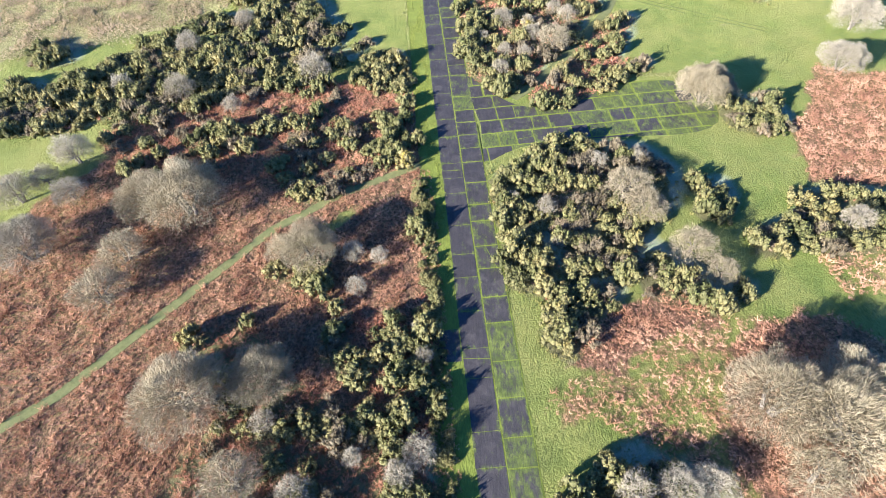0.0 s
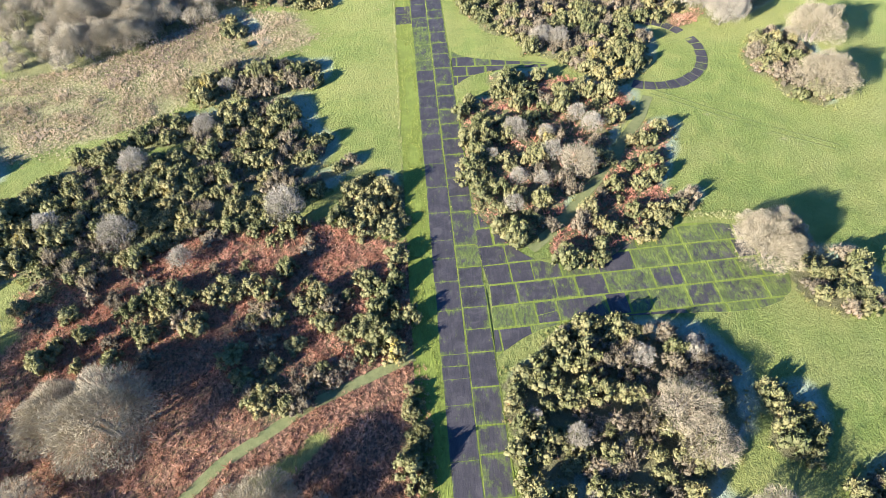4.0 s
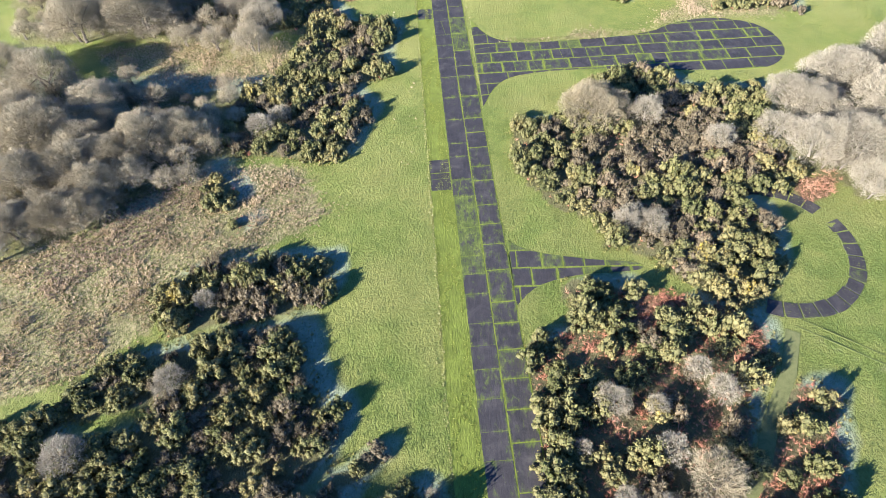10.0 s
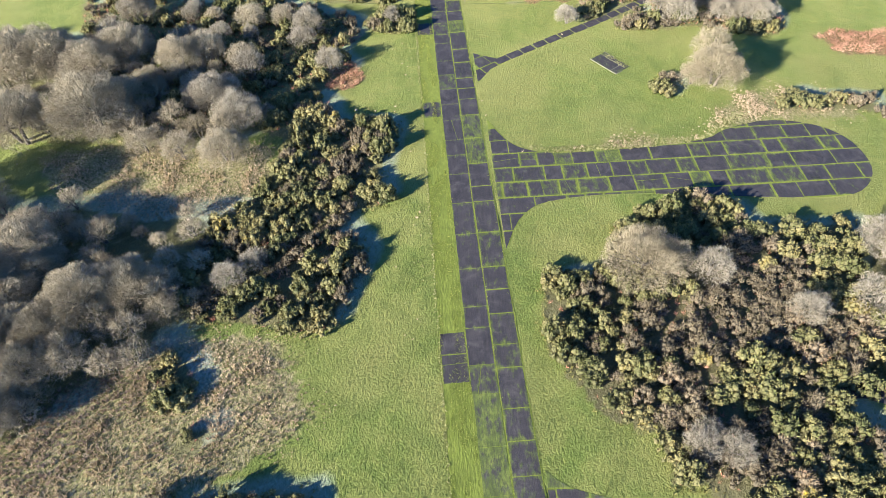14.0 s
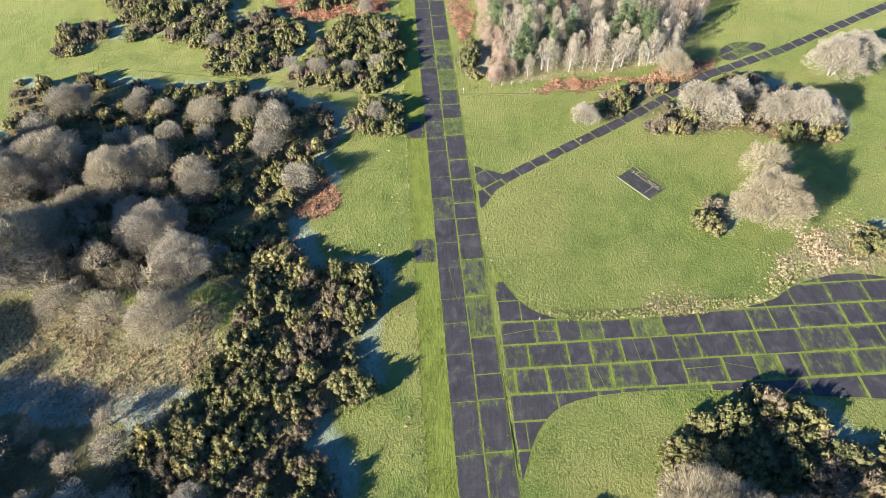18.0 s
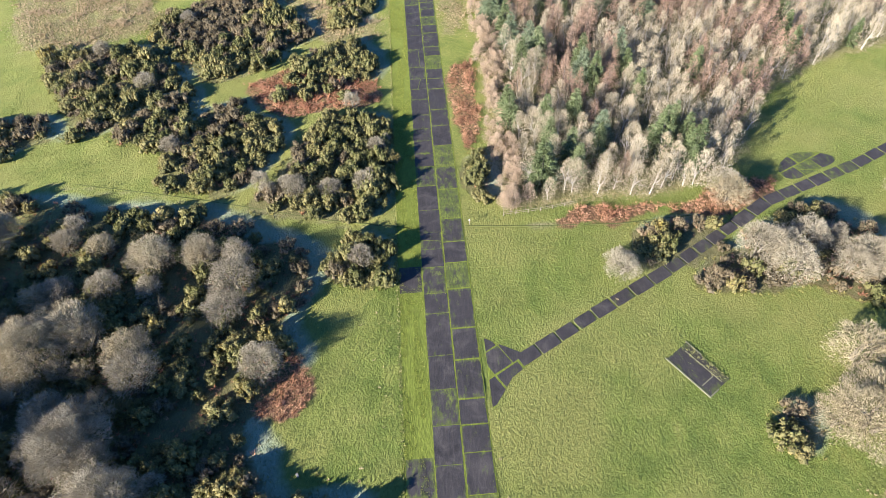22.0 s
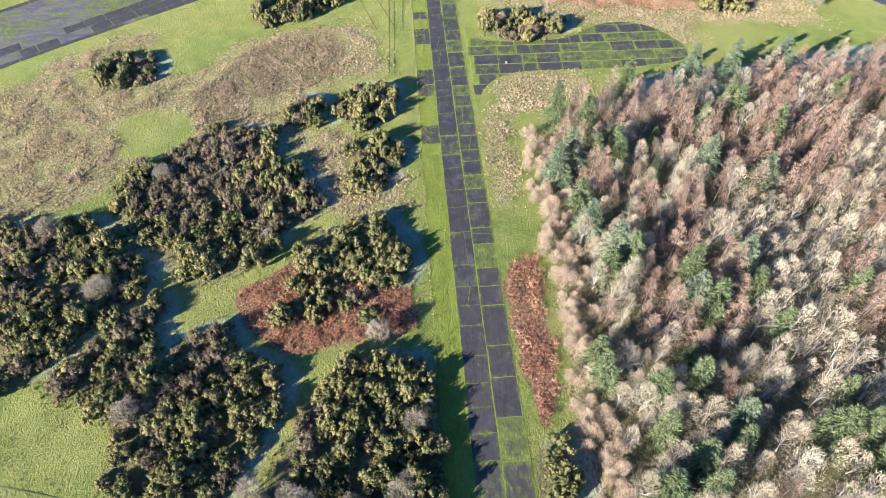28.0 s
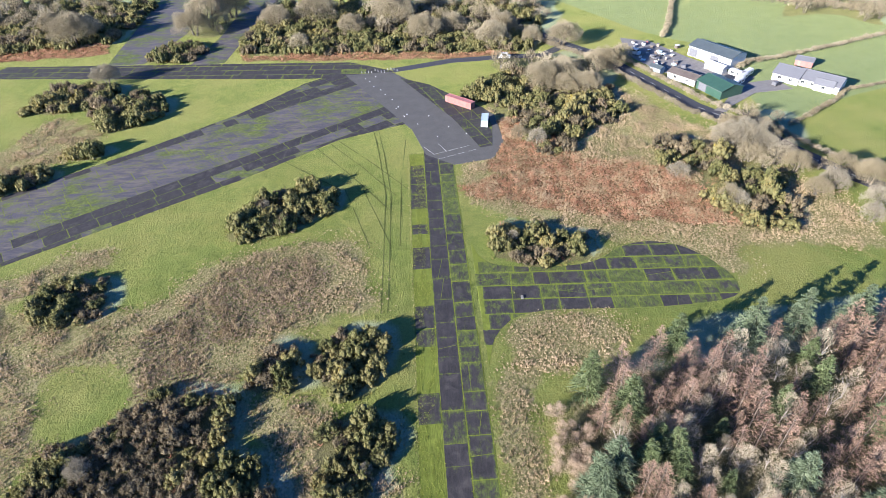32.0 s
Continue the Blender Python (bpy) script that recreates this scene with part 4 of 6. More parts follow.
def gorse_shape(seed, lobes=26, spikes=22, fine=1.0, twiggy=False):
    """A bush about 1 m in radius: a mass of uneven lobes, bristling with short sprays."""
    rng = np.random.default_rng(seed)
    out, cores = [], []
    wide = rng.uniform(0.8, 1.1, 2)
    for k in range(lobes):
        a = rng.uniform(0, 2 * np.pi)
        r = 0.95 * math.sqrt(rng.uniform(0, 1)) if k else 0.0
        top = (1.1 - 0.7 * r * r) * rng.uniform(0.5, 1.18)
        c = np.array((r * math.cos(a) * wide[0], r * math.sin(a) * wide[1], 0.70 * top))
        s = rng.uniform(0.15, 0.33)
        d = unit(rng.normal(size=(spikes, 3)) + (-0.2, -0.2, 0.6))
        base = c + d * s * rng.uniform(0.7, 1.05, (spikes, 1))
        if twiggy:
            tip = base + unit(0.35 * d + (0, 0, 0.6) + rng.normal(size=(spikes, 3)) * 0.4) * rng.uniform(0.16, 0.34, (spikes, 1))
            out.append(blades(base, tip, rng.uniform(0.035, 0.065, spikes), rng))
        else:
            tip = base + unit(0.55 * d + (0, 0, 0.25) + rng.normal(size=(spikes, 3)) * 0.55) * rng.uniform(0.08, 0.18, (spikes, 1)) * fine
            out.append(blades(base, tip, rng.uniform(0.065, 0.13, spikes) * fine, rng))
        # the lobe's core, coloured darker for the shade inside the bush
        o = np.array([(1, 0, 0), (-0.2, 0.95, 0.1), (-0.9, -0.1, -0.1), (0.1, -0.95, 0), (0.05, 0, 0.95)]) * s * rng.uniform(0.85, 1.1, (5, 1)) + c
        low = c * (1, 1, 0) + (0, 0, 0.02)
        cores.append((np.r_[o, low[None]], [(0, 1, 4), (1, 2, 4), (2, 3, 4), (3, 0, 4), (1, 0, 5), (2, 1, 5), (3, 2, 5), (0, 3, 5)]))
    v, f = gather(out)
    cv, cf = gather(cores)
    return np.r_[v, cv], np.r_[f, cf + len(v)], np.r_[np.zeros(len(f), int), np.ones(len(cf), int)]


def tuft_shape(seed, n, height, lean, width, droop=0.0):
    rng = np.random.default_rng(seed)
    a = rng.uniform(0, 2 * np.pi, n)
    out = np.stack([np.cos(a), np.sin(a), 0 * a], 1)
    base = out * rng.uniform(0.0, 0.2, (n, 1))
    tip = out * rng.uniform(0.4, 1.0, (n, 1)) * lean + np.stack([0 * a, 0 * a, rng.uniform(0.5, 1.0, n) * height], 1)
    tip[:, 2] -= droop * rng.uniform(0, 1, n)
    v, f = blades(base, tip, rng.uniform(0.6, 1.0, n) * width, rng)
    v[:, 2] = np.maximum(v[:, 2], -0.05)
    v[:, :2] *= rng.uniform(0.75, 1.2, 2)
    return v, f, np.zeros(len(f), int)


def plant_out(shapes, x, y, size, tall, tint, rng, z=0.0):
    """Many plants as one set of arrays: verts, faces, slots, tint."""
    vs, fs, ss, ts, n = [], [], [], [], 0
    pick = rng.integers(0, len(shapes), len(x))
    turn = rng.uniform(0, 2 * np.pi, len(x))
    for k, (v, f, s) in enumerate(shapes):
        w = np.flatnonzero(pick == k)
        if not len(w):
            continue
        c, d = np.cos(turn[w])[:, None], np.sin(turn[w])[:, None]
        px = (c * v[:, 0] - d * v[:, 1]) * size[w][:, None] + x[w][:, None]
        py = (d * v[:, 0] + c * v[:, 1]) * size[w][:, None] + y[w][:, None]
        pz = v[:, 2] * tall[w][:, None] + z
        vs.append(np.stack([px, py, pz], -1).reshape(-1, 3))
        fs.append((f[None] + (np.arange(len(w)) * len(v))[:, None, None]).reshape(-1, 3) + n)
        ss.append(np.tile(s, len(w)))
        ts.append(np.repeat(tint[w], len(v)))
        n += len(w) * len(v)
    return np.concatenate(vs), np.concatenate(fs), np.concatenate(ss), np.concatenate(ts)


def stuff(name, shapes, x, y, size, tall, tint, rng, mats, label, category):
    if not len(x):
        return None
    v, f, s, t = plant_out(shapes, x, y, size, tall, tint, rng)
    return tagged(new(name, raw_mesh(name, v, f, mats, t, slots=s)), label, category, kind="stuff")


def tree_shape(seed, reach, twigs, stems, height, width=0.07, tall=False):
    """A leafless tree of that crown radius: wood (trunk and limbs) and twigs."""
    rng = np.random.default_rng(seed)
    wood, starts, slim = [], [], 0.32 if tall else 1.0
    for k in range(stems):
        a0 = rng.uniform(0, 2 * np.pi)
        foot = np.array((math.cos(a0), math.sin(a0), 0)) * 0.12 * reach * (stems > 1) * rng.uniform(0.3, 1)
        fork = foot * 2 + np.array((*rng.normal(size=2) * 0.06 * reach, height * rng.uniform(0.22, 0.36)))
        wood.append(tube(foot - (0, 0, 0.1), fork, 0.035 * height * slim, 0.024 * height * slim, 5))
        for j in range(max(3, 10 // stems)):
            a = a0 + rng.uniform(-1.6, 1.6) if stems > 1 else rng.uniform(0, 2 * np.pi)
            e = math.acos(rng.uniform(0.15, 1.0))
            tip = np.array((math.cos(a) * math.sin(e) * reach * 0.8, math.sin(a) * math.sin(e) * reach * 0.8, height * (0.38 + 0.5 * math.cos(e)))) * rng.uniform(0.75, 1.0)
            mid = fork + (tip - fork) * 0.5 + rng.normal(size=3) * 0.05 * reach
            wood.append(tube(fork, mid, 0.018 * height * slim, 0.011 * height * slim, 4))
            wood.append(tube(mid, tip, 0.011 * height * slim, 0.003 * height * slim, 3))
            starts += [mid, mid + (tip - mid) * 0.5, tip]
    starts = np.array(starts)
    # twigs fill an uneven dome
    n = twigs
    d = unit(rng.normal(size=(n, 3)) * (1, 1, 0.85) + (0, 0, 0.55))
    d[:, 2] = np.where(d[:, 2] < -0.3, -d[:, 2], d[:, 2])
    bump = np.array([noise.noise((q[0] * 2.2 + seed, q[1] * 2.2, q[2] * 2.2)) for q in d])
    shell = (0.92 + 0.34 * bump)[:, None]
    ends = d * shell * rng.uniform(0.0, 1.0, (n, 1)) ** 0.22 * (reach, reach, height * 0.60) + (0, 0, height * 0.34)
    if tall:  # a drawn-up crown, twiggy nearly to the ground
        d = unit(rng.normal(size=(n, 3)))
        q = rng.uniform(0, 1, n)
        girth = (1.02 - q) ** 0.5 * np.minimum(1, 0.45 + q * 2.2)
        flat = unit(d * (1, 1, 0))
        bump = np.array([noise.noise((a[0] * 1.6 + seed, a[1] * 1.6, b * 5)) for a, b in zip(flat, q)])
        ends = flat * (reach * girth * (0.85 + 0.6 * bump) * rng.uniform(0, 1, n) ** 0.45)[:, None] + np.stack([0 * q, 0 * q, height * (0.06 + 0.94 * q)], 1)
        d = unit(flat * 0.6 + (0, 0, 1.0))
    back = starts[np.argmin(((ends[:, None] - starts[None]) ** 2).sum(-1) + 0.15 * reach**2 * rng.uniform(0, 1, (n, len(starts))), 1)]
    go = unit(0.45 * unit(ends - back) + 0.5 * d + (0, 0, 0.22) + rng.normal(size=(n, 3)) * 0.38)
    length = rng.uniform(0.25, 0.60, (n, 1)) * min(reach, 4.5) ** 0.5 * 0.72
    a = ends - go * length
    v, f = blades(a, ends, rng.uniform(0.7, 1.3, n) * width, rng)
    return gather(wood), (v, f)


def spire_shape(seed, height, reach, needles, drop, width, layers, per, skirt=0.12):
    """A straight-stemmed tree: side boughs in whorls with sprays along them."""
    rng = np.random.default_rng(seed)
    wood = [tube((0, 0, -0.1), (*rng.normal(size=2) * 0.15, height * 0.97), 0.012 * height + 0.04, 0.012, 5)]
    av, bv, w = [], [], []
    for k in range(layers):
        h = skirt + (1 - skirt) * (k + rng.uniform(0, 0.7)) / layers
        r = reach * (1 - h) ** 0.75 * rng.uniform(0.75, 1.1) + 0.15
        for j in range(per):
            a = rng.uniform(0, 2 * np.pi)
            out = np.array((math.cos(a), math.sin(a), 0))
            root = np.array((0, 0, h * height))
            tip = root + out * r + (0, 0, -drop * r)
            wood.append(tube(root, tip, 0.03, 0.008, 3)) if j % 3 == 0 else None
            s = rng.uniform(0.15, 1.0, needles)[:, None]
            p = root + (tip - root) * s
            sweep = unit(out * 0.8 + rng.normal(size=(needles, 3)) * 0.55 + (0, 0, -drop * 0.4 + (0.5 if drop < 0.1 else 0)))
            av.append(p)
            bv.append(p + sweep * rng.uniform(0.5, 1.0, (needles, 1)) * (0.35 * r + 0.25))
            w.append(rng.uniform(0.6, 1.2, needles) * width)
    v, f = blades(np.concatenate(av), np.concatenate(bv), np.concatenate(w), rng)
    return gather(wood), (v, f)


# ---- thickets and litter ----
rng = np.random.default_rng(7)
GORSE = [gorse_shape(s) for s in range(6)]
SCRUB = [gorse_shape(120 + s, 18, 26, twiggy=True) for s in range(4)]
FROND = [tuft_shape(20 + s, 18, 0.85, 0.8, 0.075, 0.35) for s in range(4)]
STRAW = [tuft_shape(40 + s, 15, 0.75, 0.58, 0.13) for s in range(4)]
BLADE = [tuft_shape(60 + s, 5, 0.5, 0.45, 0.17) for s in range(3)]

def thinned(layer, gap, share):
    x, y = seeds(layer, gap, rng)
    n = np.array([noise.noise((a * 0.13, b * 0.13, 11.0)) for a, b in zip(x, y)])
    ok = rng.uniform(0, 1, len(x)) < share + 0.5 * n
    return x[ok], y[ok]


groups_ = [thinned("gorse", 2.9, 0.96), thinned("mix", 3.2, 0.46), thinned("mix2", 3.7, 0.8), thinned("mix3", 3.4, 0.7), thinned("bmix", 3.4, 0.36)]
bx, by = np.concatenate([q[0] for q in groups_]), np.concatenate([q[1] for q in groups_])
size = rng.uniform(1.3, 2.9, len(bx)) * np.where(by > 430, 1.35, 1.0)
tall = size * rng.uniform(0.75, 1.6, len(bx))
tint = np.clip(rng.normal(0.48, 0.24, len(bx)) + 0.4 * np.array([noise.noise((a * 0.06, b * 0.06, 2.0)) for a, b in zip(bx, by)]), 0, 1)
# bushes along the taxiway stand singly; the thickets behind are one cover each
off = np.abs(bx - (2.6 - 0.0375 * by))
near = np.flatnonzero((off < 60) & (by > -45) & (by < 470))
near = near[np.argsort(off[near])][:290]
single = np.zeros(len(bx), bool)
single[near] = True
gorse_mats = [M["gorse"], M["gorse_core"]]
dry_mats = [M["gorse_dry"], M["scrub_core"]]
bush_meshes = {}
for k, (v, f, s) in enumerate(GORSE):
    for j, t in enumerate((0.15, 0.4, 0.65, 0.95)):
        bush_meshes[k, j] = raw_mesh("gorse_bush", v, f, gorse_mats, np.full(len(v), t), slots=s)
for i in near:
    me = bush_meshes[int(rng.integers(0, 6)), int(np.digitize(tint[i], (0.3, 0.55, 0.88)))]
    ob = new("gorse_bush", me)
    ob.matrix_basis = pose(bx[i], by[i], -0.05, 0, 0, rng.uniform(0, 360)) @ Matrix.Diagonal((size[i], size[i], tall[i], 1))
    tagged(ob, "dense dark olive gorse bush on heath turf", "bush", "gorse bushes beside the taxiway")
for name, lo, hi in (("south", -200, 120), ("middle", 120, 270), ("north", 270, 430), ("far", 430, 800)):
    w = ~single & (by >= lo) & (by < hi)
    dry = rng.uniform(0, 1, len(bx)) < 0.30 + 0.45 * at("dry", bx, by) + 0.8 * np.array([noise.noise((a * 0.05, b * 0.05, 15.0)) for a, b in zip(bx, by)])
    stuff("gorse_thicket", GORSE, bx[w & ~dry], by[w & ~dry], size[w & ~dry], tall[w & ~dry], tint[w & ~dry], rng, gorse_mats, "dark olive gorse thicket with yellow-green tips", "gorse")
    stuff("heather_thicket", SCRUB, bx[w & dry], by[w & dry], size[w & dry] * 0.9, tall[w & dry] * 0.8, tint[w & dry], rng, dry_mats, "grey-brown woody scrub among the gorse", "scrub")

for layer, gap, mat in (("bracken", 0.68, "bracken"), ("gorse", 1.9, "bracken_red"), ("mix", 0.95, "bracken_red"), ("bmix", 0.82, "bracken_red"), ("bthin", 0.62, "bracken"), ("mix3", 1.3, "bracken_red"), ("mix2", 1.7, "bracken_red")):
    x, y = thinned(layer, gap, {"bthin": 0.62, "gorse": 0.4}.get(layer, 0.9))
    ok = y < (480 if layer == "mix2" else 620)
    x, y = x[ok], y[ok]
    sz = rng.uniform(0.5, 1.1, len(x)) * (0.9 if layer == "bthin" else 1.0) * (1 + 0.9 * np.array([noise.noise((a * 0.42, b * 0.42, 5.0)) for a, b in zip(x, y)]))
    tn = np.clip(rng.normal(0.57, 0.2, len(x)) + 0.75 * np.array([noise.noise((a * 0.24, b * 0.24, 7.0)) for a, b in zip(x, y)]), 0, 1)
    stuff("bracken", FROND, x, y, sz, sz * rng.uniform(0.9, 2.1, len(x)), tn, rng, M[mat], "rust-brown dead bracken fronds", "bracken")
thick = blur(LAYER["straw"], 14)
LAYER["fringe"] = (thick > 0.04) & ~(LAYER["gorse"] | LAYER["mix"] | LAYER["mix2"] | LAYER["wood"])
x, y = seeds("fringe", 0.72, rng)
ok = rng.uniform(0, 1, len(x)) < 1.5 * thick[(x - X0).astype(int), (y - Y0).astype(int)] ** 1.1 + 0.6 * np.array([noise.noise((a * 0.13, b * 0.13, 11.0)) for a, b in zip(x, y)])
x, y = x[ok], y[ok]
sz = rng.uniform(0.5, 1.15, len(x)) * (0.5 + 0.55 * thick[(x - X0).astype(int), (y - Y0).astype(int)]) * (1 + 1.1 * np.array([noise.noise((a * 0.2, b * 0.2, 6.0)) for a, b in zip(x, y)]))
tn = np.clip(rng.normal(0.5, 0.2, len(x)) + 0.6 * np.array([noise.noise((a * 0.07, b * 0.07, 9.0)) for a, b in zip(x, y)]), 0, 1)
stuff("straw_grass", STRAW, x, y, sz, sz * rng.uniform(0.5, 1.2, len(x)), tn, rng, M["straw"], "pale straw-coloured tussock grass", "grass")

x, y = seeds("heath", 1.0, rng)
sz = rng.uniform(0.7, 1.5, len(x))
stuff("dead_stalks", STRAW, x, y, sz, sz * rng.uniform(0.5, 1.1, len(x)), np.clip(rng.normal(0.5, 0.25, len(x)), 0, 1), rng, M["stalk"], "brown dead stalks and rank grass", "grass")

LAYER["open"] = ~(LAYER["gorse"] | LAYER["bracken"] | LAYER["mix"] | LAYER["mix2"] | LAYER["mix3"] | LAYER["bmix"] | LAYER["bthin"] | LAYER["plantation"] | LAYER["wood"] | LAYER["clear"] | LAYER["trod"])
x, y = seeds("open", 0.8, rng)
n = np.array([noise.noise((a * 0.16, b * 0.16, 3.0)) + 0.6 * noise.noise((a * 0.5, b * 0.5, 1.0)) for a, b in zip(x, y)])
ok = (np.abs(x) < 120) & (y > -60) & (y < 470) & (n > -0.25 + 0.3 * (np.abs(x) > 70))
x, y, n = x[ok], y[ok], n[ok]
sz = rng.uniform(0.3, 0.62, len(x)) * (0.95 + 0.5 * n)
stuff("grass_tufts", BLADE, x, y, sz * 1.2, sz * 1.15, np.clip(rng.normal(0.5, 0.25, len(x)), 0, 1), rng, M["grass_tuft"], "tufts of rough green grass on the turf", "grass")

x, y = seeds("rank", 0.6, rng)
sz = rng.uniform(0.5, 1.0, len(x))
stuff("kerb_growth", STRAW, x, y, sz, sz * rng.uniform(0.8, 1.3, len(x)), np.clip(rng.normal(0.5, 0.2, len(x)), 0, 1), rng, M["edge_blade"], "tan rank grass along the edge of the slabs", "grass")

# rank yellow-green growth along the thickets' edges
LAYER["skirt"] = (blur(LAYER["gorse"] | LAYER["mix"] | LAYER["mix3"], 2) > 0.10) & LAYER["open"] & ~LAYER["straw"]
x, y = seeds("skirt", 0.9, rng)
ok = (rng.uniform(0, 1, len(x)) < 0.55 + 0.9 * np.array([noise.noise((a * 0.15, b * 0.15, 14.0)) for a, b in zip(x, y)])) & (y < 470)
x, y = x[ok], y[ok]
sz = rng.uniform(0.5, 1.2, len(x))
stuff("edge_growth", STRAW, x, y, sz, sz * rng.uniform(0.6, 1.2, len(x)), np.clip(rng.normal(0.55, 0.25, len(x)), 0, 1), rng, M["skirt"], "yellow-green rank grass along the edge of the gorse", "grass")

# ---- leafless trees ----
TREE_MESH = {}
for kind, bark_name, stems in (("pale", "bark_pale", 2), ("olive", "bark", 3), ("brown", "bark", 2)):
    for size_name, reach, twigs in (("small", 2.5, 2000), ("medium", 4.5, 4300), ("large", 8.0, 18000)):
        for k in range(2):
            (wv, wf), (tv, tf) = tree_shape(tree_seed := 100 + 10 * k + len(kind) + int(reach * 3), reach, twigs, stems, reach * 1.35 + 0.8, width=0.058 + 0.0020 * reach)
            tn = np.repeat(np.random.default_rng(tree_seed).uniform(0, 1, len(tf)), 3)
            TREE_MESH[kind, size_name, k] = (reach, raw_mesh("trunk", wv, wf, M[bark_name]), raw_mesh("crown", tv, tf, M["twig_" + kind], tn))
TREE_LABEL = {
    "pale": "leafless pale grey scrub tree with a fuzzy crown",
    "olive": "leafless olive-beige willow scrub with a dense rounded crown",
    "brown": "leafless grey-brown tree with fine twigs",
}


def bare_trees(kind, *places):
    for x, y, r in places:
        reach, trunk, crown = TREE_MESH[kind, "small" if r < 3.3 else "medium" if r < 6 else "large", int(rng.integers(0, 2))]
        s = r / reach
        ob = new("leafless_tree")
        ob.empty_display_size = 0.5
        ob.matrix_basis = pose(x, y, 0, 0, 0, rng.uniform(0, 360)) @ Matrix.Diagonal((s, s, s * rng.uniform(0.85, 1.1), 1))
        for me in (trunk, crown):
            new(me.name.split(".")[0], me).parent = ob
        tagged(ob, TREE_LABEL[kind], "tree", "leafless trees on the heath")


bare_trees("pale", (-81, 66, 3.2), (-65, 62, 4.5), (-68, 83, 4.0), (-55, 95, 3.4), (-32, 67, 4.8), (-51, 55, 2.8), (-83, 39, 5.0), (-87, 32, 3.9), (-80, 27, 4.4), (-91, 27, 5.4), (-82, 11, 6.9), (-19, 7, 2.8))
bare_trees("pale", (-18, -1, 2.4), (-14, 6, 2.2), (-31, -26, 2.5), (-17, -32, 1.9), (-7, -32, 3.2), (-10, -35, 2.7), (-6, -16, 2.0), (-7, -10, 1.5), (19, 16, 2.4), (32, 29, 2.6), (41, 31, 2.2), (13, 20, 1.6))
bare_trees("pale", (20, 7, 1.6))
bare_trees("olive", (-62, 23, 6.8), (-53, 21, 9.1), (-63, 9, 5.7), (-64, -0, 5.9), (-27, 7, 6.2), (-32, 8, 4.0), (-44, -22, 8.2), (-32, -19, 6.0), (-34, -35, 5.2), (36, 19, 5.6), (38, 14, 4.9), (61, 49, 6.5))
bare_trees("olive", (59, 53, 3.9), (44, 3, 4.7), (48, -2, 3.5))
bare_trees("olive", (46, -28, 8.2), (54, -32, 10.0), (59, -28, 7.7), (48, -39, 5.0))
bare_trees("pale", (23, -39, 3.2), (29, -39, 3.7), (34, -39, 3.8), (-25, -37, 3.2), (77, 8, 3.4), (98, 59, 6.3), (110, 77, 7.0))
bare_trees("pale", (-53, 112, 2.7), (18, 88, 3.4), (12, 81, 1.8), (17, 73, 2.5), (22, 72, 2.5), (25, 87, 2.5), (25, 80, 3.0), (33, 93, 2.6), (36, 89, 3.2), (15, 65, 2.7), (29, 126, 3.4), (34, 125, 3.4))
bare_trees("pale", (41, 29, 2.5), (-11, 75, 1.4))
bare_trees("olive", (30, 75, 4.9), (63, 52, 6.4), (60, 56, 3.5), (67, 51, 3.6), (100, 120, 8.0), (94, 99, 8.0))
bare_trees("olive", (28, 161, 8.2), (33, 161, 5.5))
bare_trees("pale", (41, 159, 4.8), (31, 128, 2.9), (55, 149, 3.9), (68, 150, 5.7), (79, 157, 7.8), (76, 162, 7.0), (91, 168, 9.3), (74, 144, 7.2), (82, 141, 9.0), (82, 133, 6.3), (95, 153, 10.7), (108, 172, 12.0))
bare_trees("pale", (-51, 163, 4.0), (-47, 167, 3.3))
bare_trees("brown", (-102, 159, 10.8), (-113, 169, 8.7), (-93, 170, 8.2), (-76, 162, 5.1), (-69, 160, 6.6), (-62, 156, 4.0), (-90, 149, 8.3), (-100, 144, 8.4), (-90, 135, 7.1), (-98, 132, 6.4), (-96, 178, 5.7), (-112, 185, 9.2))
bare_trees("brown", (-123, 189, 8.5))
bare_trees("brown", (-84, 143, 6.6), (-92, 157, 8.6), (-82, 152, 6.8), (-77, 157, 8.1), (-64, 161, 5.3), (-90, 166, 6.6), (-82, 177, 1.8), (-85, 136, 6.5), (-77, 146, 5.8))
bare_trees("brown", (-112, 210, 10.4), (-94, 213, 10.9), (-91, 221, 7.4), (-80, 204, 4.7), (-70, 201, 5.2), (-59, 199, 6.6), (-103, 236, 9.2), (-116, 240, 10.7), (-125, 238, 10.8), (-96, 244, 8.3), (-80, 239, 6.9), (-86, 231, 4.8))
bare_trees("pale", (-66, 221, 7.0), (-58, 212, 6.7), (-52, 215, 2.7), (-60, 234, 5.2), (-73, 227, 4.6), (-38, 235, 4.5), (-47, 247, 4.8))
bare_trees("pale", (-81, 253, 3.9), (-72, 254, 3.8), (-63, 253, 3.0), (-46, 253, 5.7), (-47, 260, 3.7), (-70, 222, 5.9), (-68, 226, 4.7), (-62, 218, 4.4), (-100, 266, 6.1), (-104, 256, 5.1), (29, 252, 3.9), (67, 257, 4.7))
bare_trees("pale", (72, 257, 4.0), (61, 256, 4.3), (77, 251, 5.6), (82, 249, 6.4), (73, 250, 4.7), (96, 267, 8.1), (103, 271, 7.5))
bare_trees("brown", (-73, 243, 5.9), (-64, 260, 5.4), (-54, 260, 4.5), (-99, 270, 4.5), (-76, 264, 3.6))
bare_trees("olive", (64, 231, 5.9), (61, 219, 8.2), (56, 220, 4.5), (56, 270, 4.6))
